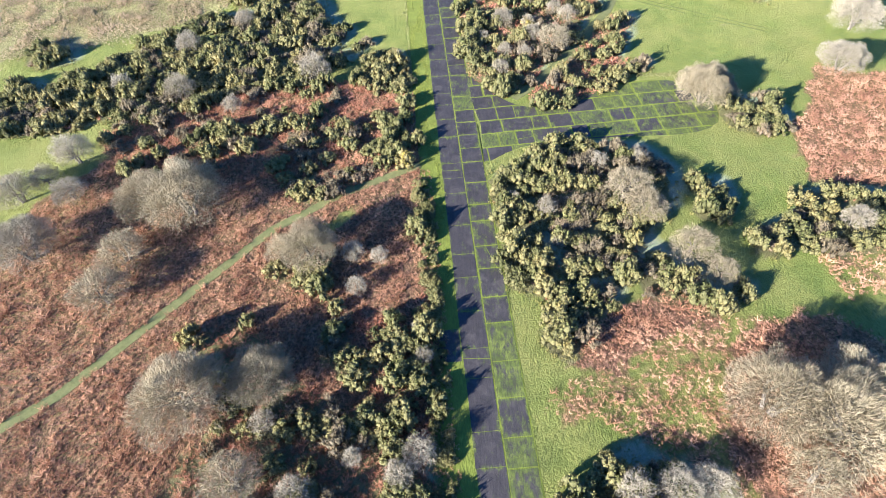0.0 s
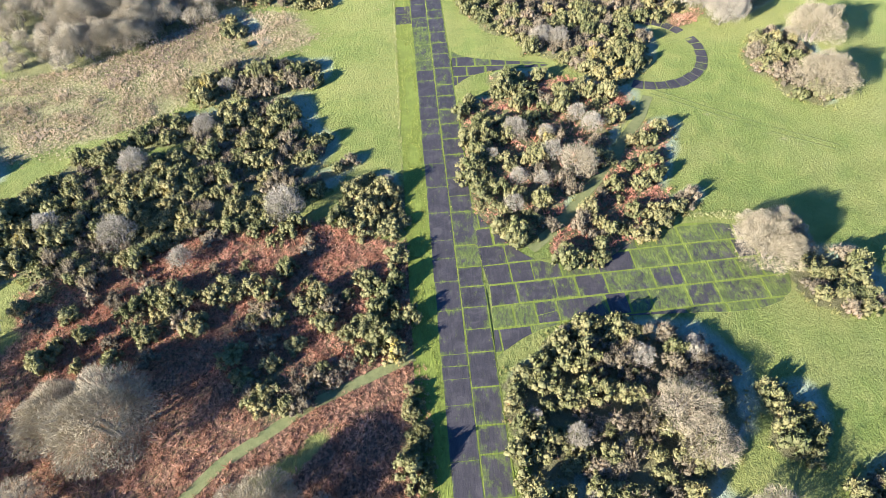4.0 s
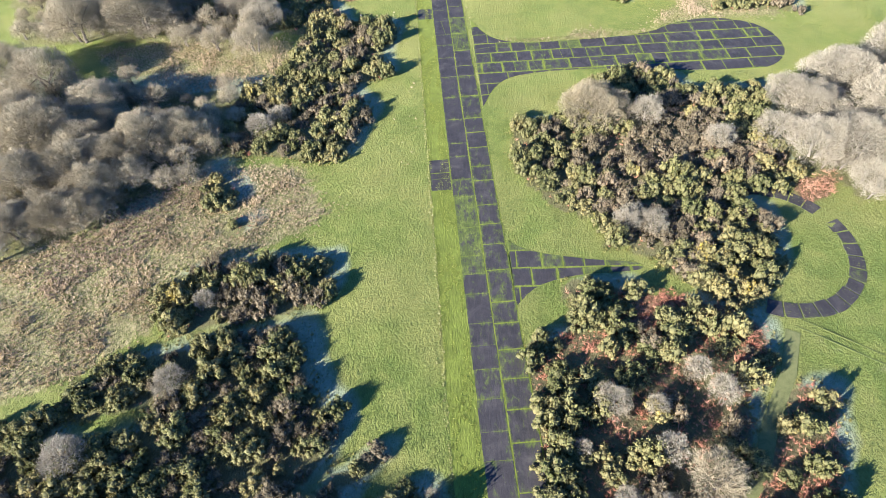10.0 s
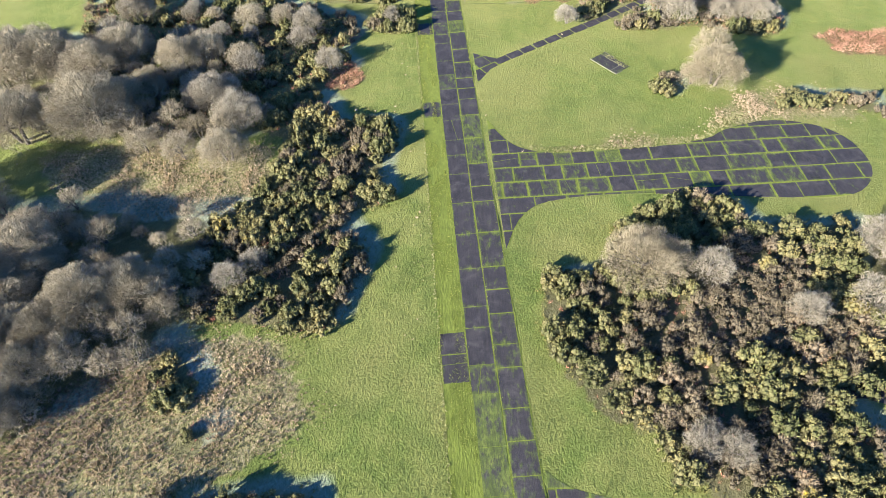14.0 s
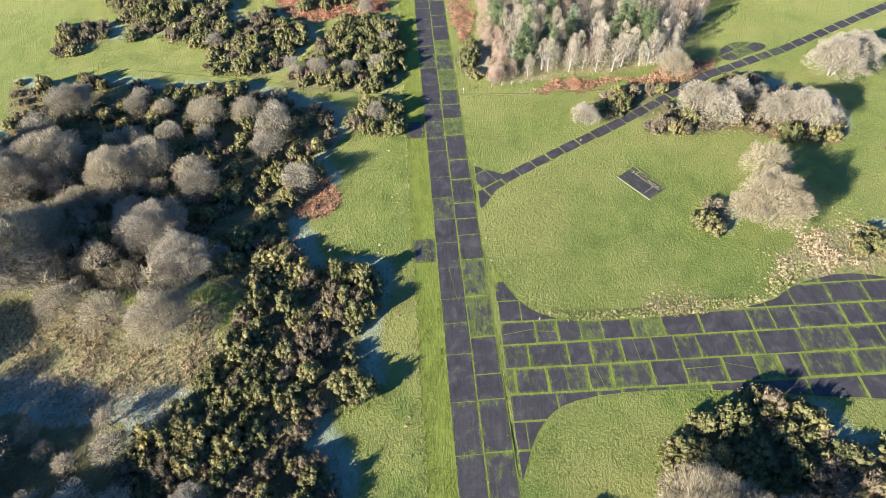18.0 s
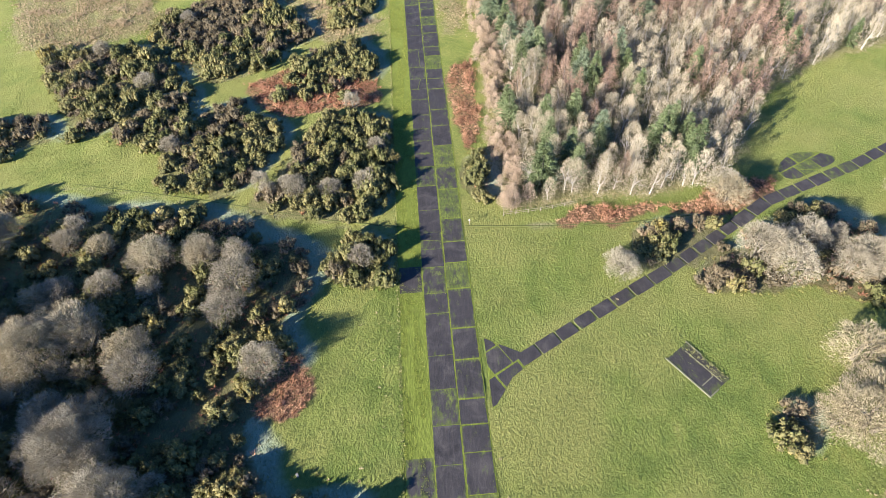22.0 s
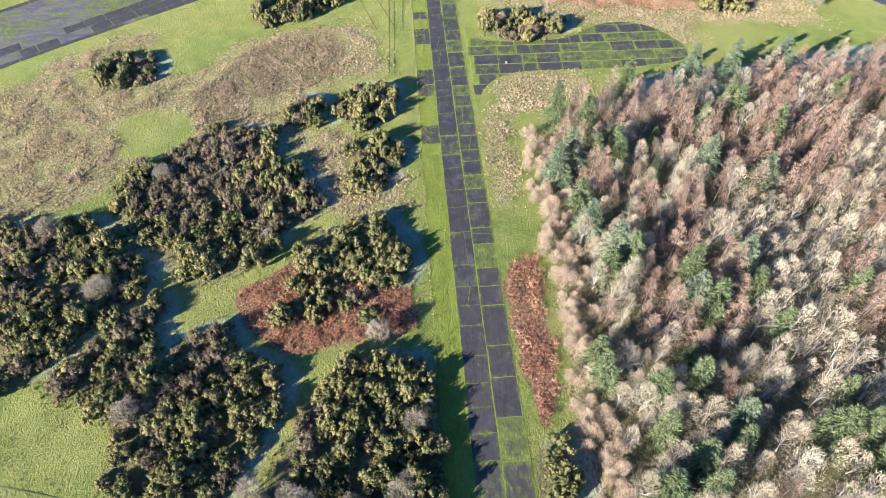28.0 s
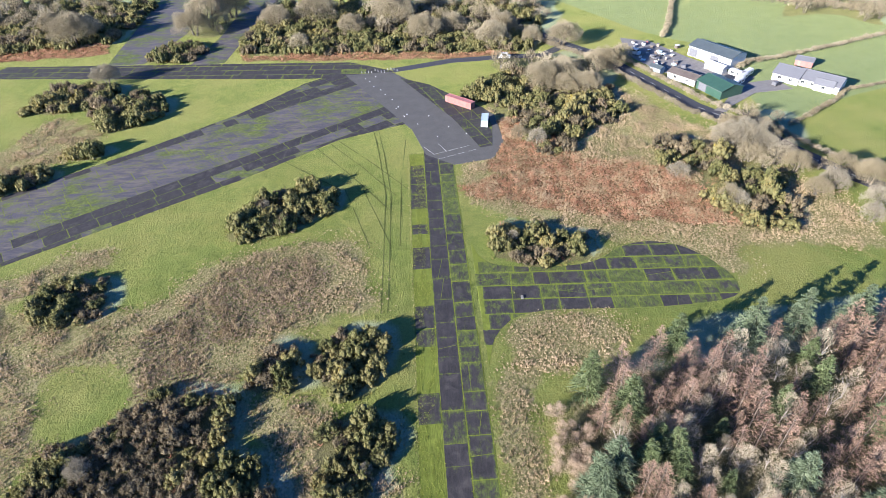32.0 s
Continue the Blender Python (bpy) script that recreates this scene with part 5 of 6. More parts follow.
bare_trees("pale", (-44, 279, 2.7), (-38, 279, 3.4), (-30, 278, 3.3), (-22, 280, 3.5), (-20, 292, 2.8), (-22, 258, 3.2), (-84, 271, 3.0), (-84, 266, 3.3), (29, 254, 3.5), (56, 273, 5.0), (57, 255, 5.5), (61, 250, 5.5))
bare_trees("pale", (-84, 323, 3.3), (-80, 357, 2.7), (-101, 340, 3.0), (-52, 336, 1.7))
bare_trees("pale", (-82, 358, 2.2), (-27, 310, 2.8), (-70, 296, 3.0), (-21, 283, 2.2), (-18, 295, 1.6), (-33, 288, 1.2), (-46, 282, 2.6), (-40, 281, 2.5), (-86, 338, 2.1))
bare_trees("brown", (-55, 262, 4.1), (-62, 238, 5.4))
bare_trees("brown", (-127, 606, 12.1), (-132, 594, 10.1), (-119, 619, 10.7), (-92, 602, 8.3), (-73, 608, 11.7), (-32, 602, 11.3), (-18, 575, 8.9), (13, 564, 8.6), (20, 579, 7.5), (-4, 582, 7.6), (-53, 588, 7.8), (-75, 567, 5.9))
bare_trees("brown", (31, 562, 5.7), (45, 560, 8.6), (54, 532, 6.6), (66, 540, 5.5), (29, 518, 7.3), (38, 522, 7.5), (45, 510, 6.0), (-188, 589, 12.5), (-209, 608, 7.7))
bare_trees("pale", (-151, 537, 6.5), (-81, 357, 2.4), (6, 421, 2.2), (-28, 355, 1.8), (-103, 409, 1.7), (-64, 439, 2.5), (86, 462, 8.6), (81, 466, 6.5), (93, 454, 5.3), (100, 438, 5.1), (113, 443, 4.3), (102, 422, 3.9))
bare_trees("olive", (85.4, 471.7, 6), (91, 465.4, 6.5), (83.8, 455.2, 5), (107, 446.5, 5.5), (94.1, 447.6, 5), (112.2, 439.8, 6), (68.5, 434.4, 4), (94.4, 435.3, 4.5), (14.8, 476.1, 3.5), (36.5, 510.7, 6), (28, 511.5, 5.5), (58.7, 530.7, 7), (46.1, 515, 5))
bare_trees("pale", (70, 432, 4.1), (59, 448, 3.9), (20, 471, 4.0), (107, 428, 5.0))


# closed woods, crown to crown
for layer, kind, gap in (("wood", "brown", 5.6), ("palewood", "pale", 5.6)):
    x, y = seeds(layer, gap, rng)
    for lo, hi, twigs, share in ((-200, 430, 850, 1.0), (430, 800, 300, 0.45)):
        w = (y >= lo) & (y < hi) & (rng.uniform(0, 1, len(x)) < share)
        sets = []
        for k in range(3):
            wood, twig = tree_shape(500 + k + len(kind), 1.0, twigs, 2, 1.6, width=0.026 if lo < 0 else 0.04)
            v, f = gather([wood, twig])
            sets.append((v, f, np.r_[np.zeros(len(wood[1]), int), np.ones(len(twig[1]), int)]))
        r = rng.uniform(2.3, 4.4, w.sum()) * (1 if lo < 0 else 1.25)
        stuff("leafless_woodland", sets, x[w], y[w], r, r * rng.uniform(0.85, 1.25, w.sum()), rng.uniform(0, 1, w.sum()), rng, [M["bark"], M["twig_" + kind]], "leafless grey-brown woodland, crowns closed together", "woodland")

# ---- plantation ----
SPIRE, SPIRE_RAW = {}, {}
for kind, mats_, args in (
    ("larch", ("bark", "twig_larch"), (10.8, 3.2, 9, -0.05, 0.055, 22, 8)),
    ("thorn", ("bark", "twig_thorn"), ()),
    ("birch", ("bark_white", "twig_birch"), (10.5, 3.2, 8, -0.75, 0.065, 18, 7)),
    ("spruce", ("bark", "needle"), (10.5, 2.9, 24, 0.30, 0.16, 15, 11)),
    ("fir", ("bark", "needle_blue"), (12.0, 3.5, 25, 0.26, 0.17, 15, 12)),
):
    for k in range(3):
        if kind in ("birch", "thorn"):
            h, r = (9.6, 3.7) if kind == "birch" else (5.0, 3.0)
            wood, twigs = tree_shape(300 + k + 7 * len(kind), r, 1700, 2, h, width=0.045, tall=True)
        else:
            wood, twigs = spire_shape(300 + k + 7 * len(kind), *args)
        tn = np.repeat(np.random.default_rng(k).uniform(0, 1, len(twigs[1])), 3)
        SPIRE[kind, k] = (raw_mesh("trunk", *wood, M[mats_[0]]), raw_mesh("crown", *twigs, M[mats_[1]], tn))
        half = twigs[0].reshape(-1, 3, 3)[::2].copy()
        centre = half[:, :2].mean(1, keepdims=True)
        half[:, :2] = centre + (half[:, :2] - centre) * 1.8
        v, f = gather([wood, (half.reshape(-1, 3), np.arange(len(twigs[1][::2]) * 3).reshape(-1, 3))])
        SPIRE_RAW[kind, k] = (v, f, np.r_[np.zeros(len(wood[1]), int), np.ones(len(twigs[1][::2]), int)])
SPIRE_LABEL = {
    "larch": "bare pinkish-tan larch with fine twigs",
    "birch": "bare pale birch with upswept twigs",
    "thorn": "low tan twiggy thorn at the plantation edge",
    "spruce": "green spruce with layered boughs",
    "fir": "blue-green fir with full layered boughs",
}


def spire_tree(kind, x, y, s, k):
    ob = new("plantation_tree")
    ob.empty_display_size = 0.5
    ob.matrix_basis = pose(x, y, 0, 0, 0, rng.uniform(0, 360)) @ Matrix.Diagonal((s * rng.uniform(0.85, 1.2), s * rng.uniform(0.85, 1.2), s, 1))
    for me in SPIRE[kind, k]:
        new(me.name.split(".")[0], me).parent = ob
    tagged(ob, SPIRE_LABEL[kind], "tree", "plantation trees")


CONIFERS = [(12, 348), (26, 354), (16, 332), (22, 322), (45, 348), (56, 343), (44, 315), (32, 313), (35, 311), (12, 298), (27, 296), (20, 288), (32, 289), (45, 286), (51, 287), (25, 279), (18, 279), (33, 319), (50, 293), (51, 281), (20, 294), (17, 278), (24, 356), (15, 338), (20, 325), (43, 320), (24, 283), (12, 302), (15, 370), (21, 364), (26, 351), (15, 351), (21, 352), (51, 381), (63, 384), (75, 384), (34, 378), (64, 358)]

for x, y in CONIFERS:
    spire_tree("fir" if (x * 7 + y) % 3 < 1 else "spruce", x, y, rng.uniform(0.95, 1.35), int(rng.integers(0, 3)))
sx, sy = seeds("plantation", 3.9, rng)
ok = np.min(np.hypot(sx[:, None] - np.array(CONIFERS)[:, 0], sy[:, None] - np.array(CONIFERS)[:, 1]), 1) > 2.2
sx, sy = sx[ok], sy[ok]
LAYER["belt"] = within([(6.2, 366), (11, 372), (13, 320), (12, 277), (7.6, 271), (6.4, 286), (6.6, 316)], GX, GY)
tx, ty = seeds("belt", 2.8, rng)
belt = np.r_[np.zeros(len(sx), bool), np.ones(len(tx), bool)]
sx, sy = np.r_[sx, tx], np.r_[sy, ty]
stand = np.array([noise.noise((a * 0.05, b * 0.05, 8.0)) for a, b in zip(sx, sy)])
order = np.argsort(sx + 0.15 * np.abs(sy - 330))
what = np.where(rng.uniform(0, 1, len(sx)) < 0.035, "spruce", np.where(stand + rng.normal(0, 0.2, len(sx)) + (sy - 330) * 0.008 > 0.12, "larch", "birch"))
scale_ = rng.uniform(0.65, 1.15, len(sx))
edge_ = belt | (sx < 14 + 2.5 * stand)
scale_[belt] *= 0.8
what[edge_] = "thorn"
for i in order[:260]:
    spire_tree(what[i], sx[i], sy[i], scale_[i], int(rng.integers(0, 3)))
for kind, mats_ in (("larch", ("bark", "twig_larch")), ("thorn", ("bark", "twig_thorn")), ("birch", ("bark_white", "twig_birch")), ("spruce", ("bark", "needle"))):
    w = np.array([i for i in order[260:] if what[i] == kind], int)
    stuff("plantation_stand", [SPIRE_RAW[kind, k] for k in range(3)], sx[w], sy[w], scale_[w], scale_[w], rng.uniform(0, 1, len(w)), rng, [M[mats_[0]], M[mats_[1]]], "stand of close-planted " + kind + " trees in winter", "woodland")

# ---- paved ground ----
def clip_to(poly, cell):
    """The part of an outline inside a convex cell."""
    for (ax, ay), (bx_, by_) in zip(cell, cell[1:] + cell[:1]):
        out = []
        for (px, py), (qx, qy) in zip(poly, poly[1:] + poly[:1]):
            sp, sq = (bx_ - ax) * (py - ay) - (by_ - ay) * (px - ax), (bx_ - ax) * (qy - ay) - (by_ - ay) * (qx - ax)
            if sp >= 0:
                out.append((px, py))
            if sp * sq < 0:
                t = sp / (sp - sq)
                out.append((px + t * (qx - px), py + t * (qy - py)))
        poly = out
        if len(poly) < 3:
            return []
    return poly


def size_of(poly):
    return abs(sum(a[0] * b[1] - b[0] * a[1] for a, b in zip(poly, poly[1:] + poly[:1]))) / 2


def prism(poly, low, high):
    """A flat piece with that outline, its upper edge slightly drawn in."""
    bm = bmesh.new()
    c = (sum(p[0] for p in poly) / len(poly), sum(p[1] for p in poly) / len(poly))
    a = [bm.verts.new((x, y, low)) for x, y in poly]
    b = [bm.verts.new((x + (c[0] - x) * 0.008, y + (c[1] - y) * 0.008, high)) for x, y in poly]
    if len(poly) > 2:
        bm.faces.new(b)
        for k in range(len(poly)):
            n = (k + 1) % len(poly)
            bm.faces.new((a[k], a[n], b[n], b[k]))
    bmesh.ops.recalc_face_normals(bm, faces=bm.faces)
    me = bpy.data.meshes.new("slab")
    bm.to_mesh(me)
    bm.free()
    return me


def bed(name, poly, material, label, z=0.03):
    """The mossy bed under the slabs."""
    me = prism(poly, -0.3, z)
    me.materials.append(material)
    return tagged(new(name, me), label, "pavement", kind="structure")


prng, breaks = random.Random(5), random.Random(8)


def broken(poly, c, odds=0.14, gap=0.05):
    """Some slabs have cracked across, a little grass in the crack."""
    if breaks.random() > odds:
        return [poly]
    a = radians(breaks.choice((0, 90)) + breaks.gauss(0, 7))
    d, n = (math.cos(a), math.sin(a)), (-math.sin(a), math.cos(a))
    off, out = breaks.uniform(-0.9, 0.9), []
    for side in (1, -1):
        lo, hi = sorted((side * gap + off, side * 40))
        cell = [(c[0] + u * d[0] + w * n[0], c[1] + u * d[1] + w * n[1]) for u, w in ((-40, lo), (40, lo), (40, hi), (-40, hi))]
        q = clip_to(poly, cell)
        if q and size_of(q) > 1.0:
            out.append(q)
    return out


def lay(parent, outline, origin, heading, bays, lengths, chance, gap=0.32, lift=0.05, keep=lambda c: True, other="slab_moss", cracks=1.0, skip=-1):
    """Slabs in bays along a heading, cut to the outline. chance(bay, along): odds of bare and part-mossy."""
    h = radians(heading)
    ax, ac = (math.cos(h), math.sin(h)), (-math.sin(h), math.cos(h))
    made = []
    for k, (w0, w1) in enumerate(bays):
        s = lengths[0] + prng.uniform(0, 4)
        while s < lengths[1]:
            e = s + prng.choice(lengths[2])
            cut = gap * prng.uniform(0.15, 0.7) * (cracks if k == 1 else 1)
            g0, g1 = gap * prng.uniform(0.25, 0.8), gap * prng.uniform(0.25, 0.8)
            cell = [(s + cut, w0 + g0), (e - cut, w0 + g0), (e - cut, w1 - g1), (s + cut, w1 - g1)]
            jit = prng.uniform(-0.15, 0.15)
            cell = [(origin[0] + (a + (jit if k2 in (1, 2) else 0)) * ax[0] + b * ac[0], origin[1] + a * ax[1] + b * ac[1]) for k2, (a, b) in enumerate(cell)]
            poly = clip_to(list(outline), cell)
            if poly and size_of(poly) > 1.5:
                c = (sum(p[0] for p in poly) / len(poly), sum(p[1] for p in poly) / len(poly))
                bare, part_ = chance(k, (s + e) / 2)
                u = prng.uniform(0, 1)
                m = "slab_bare" if u < bare else "slab_part" if u < bare + part_ else other
                if keep(c) and not (k == skip and m == other):
                    made += [(q, m) for q in broken(poly, c)] if size_of(poly) > 14 else [(poly, m)]
            s = e
    for poly, m in made:
        me = prism(poly, -0.1, lift + prng.uniform(-0.008, 0.012))
        me.materials.append(M[m])
        new("slab", me).parent = parent
    return made


def ccw(pts):
    return list(pts) if sum(a[0] * b[1] - b[0] * a[1] for a, b in zip(pts, pts[1:] + pts[:1])) > 0 else list(pts)[::-1]


MOSSY = "mossy concrete slabs of an old airfield, grass in the joints"
beds = {k: bed(k, ccw(PAVED[k]), M["moss"], MOSSY) for k in ("taxiway", "dispersal_south", "dispersal_loop", "dispersal_middle", "spur", "dispersal_north", "runway", "cross_taxiway", "turning_pad")}
for k, z in (("taxiway", 0.0), ("spur", -0.004), ("dispersal_south", -0.004), ("dispersal_loop", -0.004), ("dispersal_middle", -0.004), ("dispersal_north", -0.004), ("runway", -0.004), ("cross_taxiway", -0.008)):
    beds[k].location.z = z


def taxi_chance(bay, v):
    if bay == 0:
        if any(abs(v - k) < 3.2 for k in (145, 252)):
            return 1.0, 0.0
        return (0.0, 0.06) if v < 335 else (0.04, 0.34)
    if bay == 1:
        return (0.25, 0.4) if 112 < v < 140 else (0.9, 0.1)
    return (0.55, 0.3) if 150 < v < 330 else (0.12, 0.75) if v > 60 else (0.1, 0.65)


B = 4.68
lay(beds["taxiway"], ccw(PAVED["taxiway"]), (-5.0, 0), 92.15, [(-B, 0), (-2 * B, -B), (-3 * B, -2 * B)], (-78, 472, (4.6, 5.5, 6.5, 7.5, 9)), taxi_chance, gap=0.22, cracks=0.2, skip=0)
lay(beds["dispersal_south"], ccw(PAVED["dispersal_south"]), (8, 31), 4, [(-4 + 4.7 * k, 0.7 + 4.7 * k) for k in range(9)], (-8, 62, (4, 5.5, 7, 9)), lambda b, s: (0.35, 0.5) if s < 26 else (0.0, 0.28))
lay(beds["dispersal_loop"], ccw(PAVED["dispersal_loop"]), (5, 108), -2, [(4.4 * k, 4.4 * k + 4.4) for k in range(4)], (-7, 26, (4, 5, 7)), lambda b, s: (0.7, 0.2))
lay(beds["dispersal_middle"], ccw(PAVED["dispersal_middle"]), (3, 168), 0.5, [(4.75 * k, 4.75 * k + 4.75) for k in range(9)], (-4, 86, (4, 5.5, 7, 9)), lambda b, s: (0.62, 0.33))
lay(beds["spur"], ccw(PAVED["spur"]), (1, 225), 33, [(4.6 * k, 4.6 * k + 4.6) for k in range(-2, 4)], (-4, 20, (4, 5)), lambda b, s: (0.9, 0.1))
lay(beds["dispersal_north"], ccw(PAVED["dispersal_north"]), (-5, 378), -1, [(4.75 * k + 1.2, 4.75 * k + 5.95) for k in range(9)], (-2, 70, (4, 5.5, 7, 9)), lambda b, s: (0.3, 0.3))
lay(beds["runway"], ccw(PAVED["runway"]), (-130, 418), 36.5, [(4.9 * k - 8, 4.9 * k - 3.1) for k in range(13)], (-40, 150, (5, 6.5, 8, 10)), lambda b, s: (0.75, 0.0) if b < 4 or b > 8 else (0.0, 0.0), gap=0.12, other="runway_worn")
lay(beds["cross_taxiway"], ccw(PAVED["cross_taxiway"]), (-211, 545), -4.5, [(5 * k, 5 * k + 5) for k in range(6)], (0, 190, (7, 10, 12)), lambda b, s: (0.8, 0.15), gap=0.25)


lay(beds["turning_pad"], ccw(PAVED["turning_pad"]), (70, 272), 28, [(4.6 * k, 4.6 * k + 4.6) for k in range(-1, 4)], (-4, 22, (5, 6)), lambda b, s: (0.0, 0.45))


beds["apron_edge"] = bed("apron_edge", ccw(PAVED["apron_edge"]), M["moss"], "old mossy concrete slabs at the apron edge", 0.075)
lay(beds["apron_edge"], ccw(PAVED["apron_edge"]), (1, 470), 112, [(4.8 * k, 4.8 * k + 4.8) for k in range(-6, 6)], (-4, 75, (5, 6.5, 8)), lambda b, s: (0.6, 0.3), gap=0.2, lift=0.1)


def sector(cx, cy, r0, r1, a0, a1):
    steps = [a0 + (a1 - a0) * k / 3 for k in range(4)]
    return [(cx + r1 * math.cos(radians(a)), cy + 1.07 * r1 * math.sin(radians(a))) for a in steps] + [(cx + r0 * math.cos(radians(a)), cy + 1.07 * r0 * math.sin(radians(a))) for a in steps[::-1]]


def piece(parent, poly, material, lift=0.05):
    me = prism(poly, -0.1, lift)
    me.materials.append(material)
    ob = new("slab", me)
    ob.parent = parent
    return ob


# the loop round the grass island
ring = tagged(new("loop_path"), "ring of dark concrete slabs in short turf", "pavement", kind="structure")
for k in range(19):
    a = -118 + k * 11.6
    if k == 12:
        continue
    piece(ring, sector(56.3, 119.2, 12.9 + prng.uniform(-0.2, 0.2), 15.8 + prng.uniform(-0.2, 0.2), a + 0.5, a + 11.0), M["slab_bare" if prng.random() < 0.7 else "slab_part"])

# the narrow spur of slabs across the meadow
spur_path = tagged(new("spur_path"), "narrow line of dark concrete slabs across turf", "pavement", kind="structure")
for (xa, ya), (xb, yb) in zip(SPUR_LINE, SPUR_LINE[1:]):
    n = max(1, round(math.dist((xa, ya), (xb, yb)) / 4.3))
    dx, dy = (xb - xa) / n, (yb - ya) / n
    ln = math.hypot(dx, dy)
    ux, uy = dx / ln, dy / ln
    for k in range(n):
        x, y, w = xa + k * dx, ya + k * dy, 1.3 + prng.uniform(-0.15, 0.15)
        s0, s1 = prng.uniform(0.15, 0.45), ln - prng.uniform(0.05, 0.3)
        piece(spur_path, [(x + ux * s0 + uy * w, y + uy * s0 - ux * w), (x + ux * s1 + uy * w, y + uy * s1 - ux * w), (x + ux * s1 - uy * w, y + uy * s1 + ux * w), (x + ux * s0 - uy * w, y + uy * s0 + ux * w)], M["slab_bare" if prng.random() < 0.85 else "slab_part"], 0.06)

for k, m, z in (("road_west", "runway_worn", 0.02), ("road_middle", "runway_worn", 0.02), ("tarmac", "tarmac", 0.06)):
    bed(k, ccw(PAVED[k]), M[m], "dark worn airfield tarmac" if k != "tarmac" else "smooth dark tarmac parking apron", z)

# grass and moss creeping out of the joints
jx, jy = [], []
jr = np.random.default_rng(21)
for u, thick in ((0.0, 1.0), (B, 0.8), (2 * B, 0.8), (3 * B, 1.0)):
    v = np.arange(-70, 468, 0.42)
    n = np.array([noise.noise((q * 0.09, u * 3.1, 0.5)) + 0.5 * noise.noise((q * 0.4, u, 2.5)) for q in v])
    v = v[n > 0.05 - 0.3 * (thick > 0.9)]
    w = u + jr.normal(0, 0.22 * thick, len(v))
    jx += [taxi(a, b)[0] for a, b in zip(w, v)]
    jy += [taxi(a, b)[1] for a, b in zip(w, v)]
# the overgrown west bay
v, u = jr.uniform(0, 468, 22000), jr.uniform(0.1, B - 0.2, 22000)
n = np.array([noise.noise((q * 0.12, w * 0.7, 5.5)) for q, w in zip(v, u)])
ok = n > -0.15
jx += [taxi(a, b)[0] for a, b in zip(u[ok], v[ok])]
jy += [taxi(a, b)[1] for a, b in zip(u[ok], v[ok])]
jx, jy = np.array(jx), np.array(jy)
sz = jr.uniform(0.3, 0.65, len(jx))
stuff("joint_grass", BLADE, jx, jy, sz, sz * 0.9, np.clip(jr.normal(0.6, 0.22, len(jx)), 0, 1), jr, M["moss_blade"], "bright grass and moss creeping from the slab joints", "grass")

# gorse and bracken have grown over the west bay at the south end
v, u = jr.uniform(-62, 27, 150), jr.uniform(-1.4, 1.9, 150)
over = np.array([taxi(a, b) for a, b in zip(u, v)])
sz = jr.uniform(0.7, 1.35, 150)
stuff("gorse_thicket", GORSE, over[:, 0], over[:, 1], sz, sz * jr.uniform(0.8, 1.5, 150), jr.uniform(0.2, 0.8, 150), jr, gorse_mats, "low gorse growing over the edge of the slabs", "gorse")
v, u = jr.uniform(-62, 30, 900), jr.uniform(-1.5, 2.6, 900)
over = np.array([taxi(a, b) for a, b in zip(u, v)])
sz = jr.uniform(0.4, 0.9, 900)
stuff("bracken", FROND, over[:, 0], over[:, 1], sz, sz, jr.uniform(0.2, 0.9, 900), jr, M["bracken"], "rust-brown bracken spilling over the slab edge", "bracken")

# pale rank grass along the west edge of the taxiway
v = np.arange(60, 466, 0.5)
v = v + jr.uniform(-0.3, 0.3, len(v))
e = np.array([taxi(-0.25 + jr.normal(0, 0.18), q) for q in v])
sz = jr.uniform(0.35, 0.8, len(v))
stuff("edge_grass", STRAW, e[:, 0], e[:, 1], sz, sz * 0.8, np.clip(jr.normal(0.6, 0.2, len(v)), 0, 1), jr, M["edge_blade"], "pale rank grass along the taxiway edge", "grass")


# ---- roads, farm and yard beyond the taxiway ----
def part(name, bm, material, parent, label=""):
    me = bpy.data.meshes.new(name)
    bmesh.ops.recalc_face_normals(bm, faces=bm.faces)
    bm.to_mesh(me)
    bm.free()
    me.materials.append(material)
    ob = new(name, me)
    ob.parent = parent
    if label:
        ob["label"] = label
    return ob


def box(bm, x0, x1, y0, y1, z0, z1, bevel=0.0):
    made = bmesh.ops.create_cube(bm, size=1.0)["verts"]
    for v in made:
        v.co = Vector((x0 if v.co.x < 0 else x1, y0 if v.co.y < 0 else y1, z0 if v.co.z < 0 else z1))
    if bevel:
        edges = list({e for v in made for e in v.link_edges})
        bmesh.ops.bevel(bm, geom=edges, offset=bevel, segments=2, affect="EDGES")
    return bm


def boxed(*args):
    return box(bmesh.new(), *args)


def ribbon(name, line, half, material, label, z=0.05, kind="structure"):
    bm = bmesh.new()
    rows = []
    for k, (x, y) in enumerate(line):
        xa, ya = line[max(k - 1, 0)]
        xb, yb = line[min(k + 1, len(line) - 1)]
        d = math.hypot(xb - xa, yb - ya)
        nx, ny = -(yb - ya) / d * half, (xb - xa) / d * half
        rows.append([bm.verts.new((x + s * nx, y + s * ny, zz)) for s, zz in ((1.05, -0.2), (1, z), (-1, z), (-1.05, -0.2))])
    for a, b in zip(rows, rows[1:]):
        for k in range(3):
            bm.faces.new((a[k], a[k + 1], b[k + 1], b[k]))
    bmesh.ops.recalc_face_normals(bm, faces=bm.faces)
    me = bpy.data.meshes.new(name)
    bm.to_mesh(me)
    bm.free()
    me.materials.append(material)
    return tagged(new(name, me), label, "road", kind=kind)


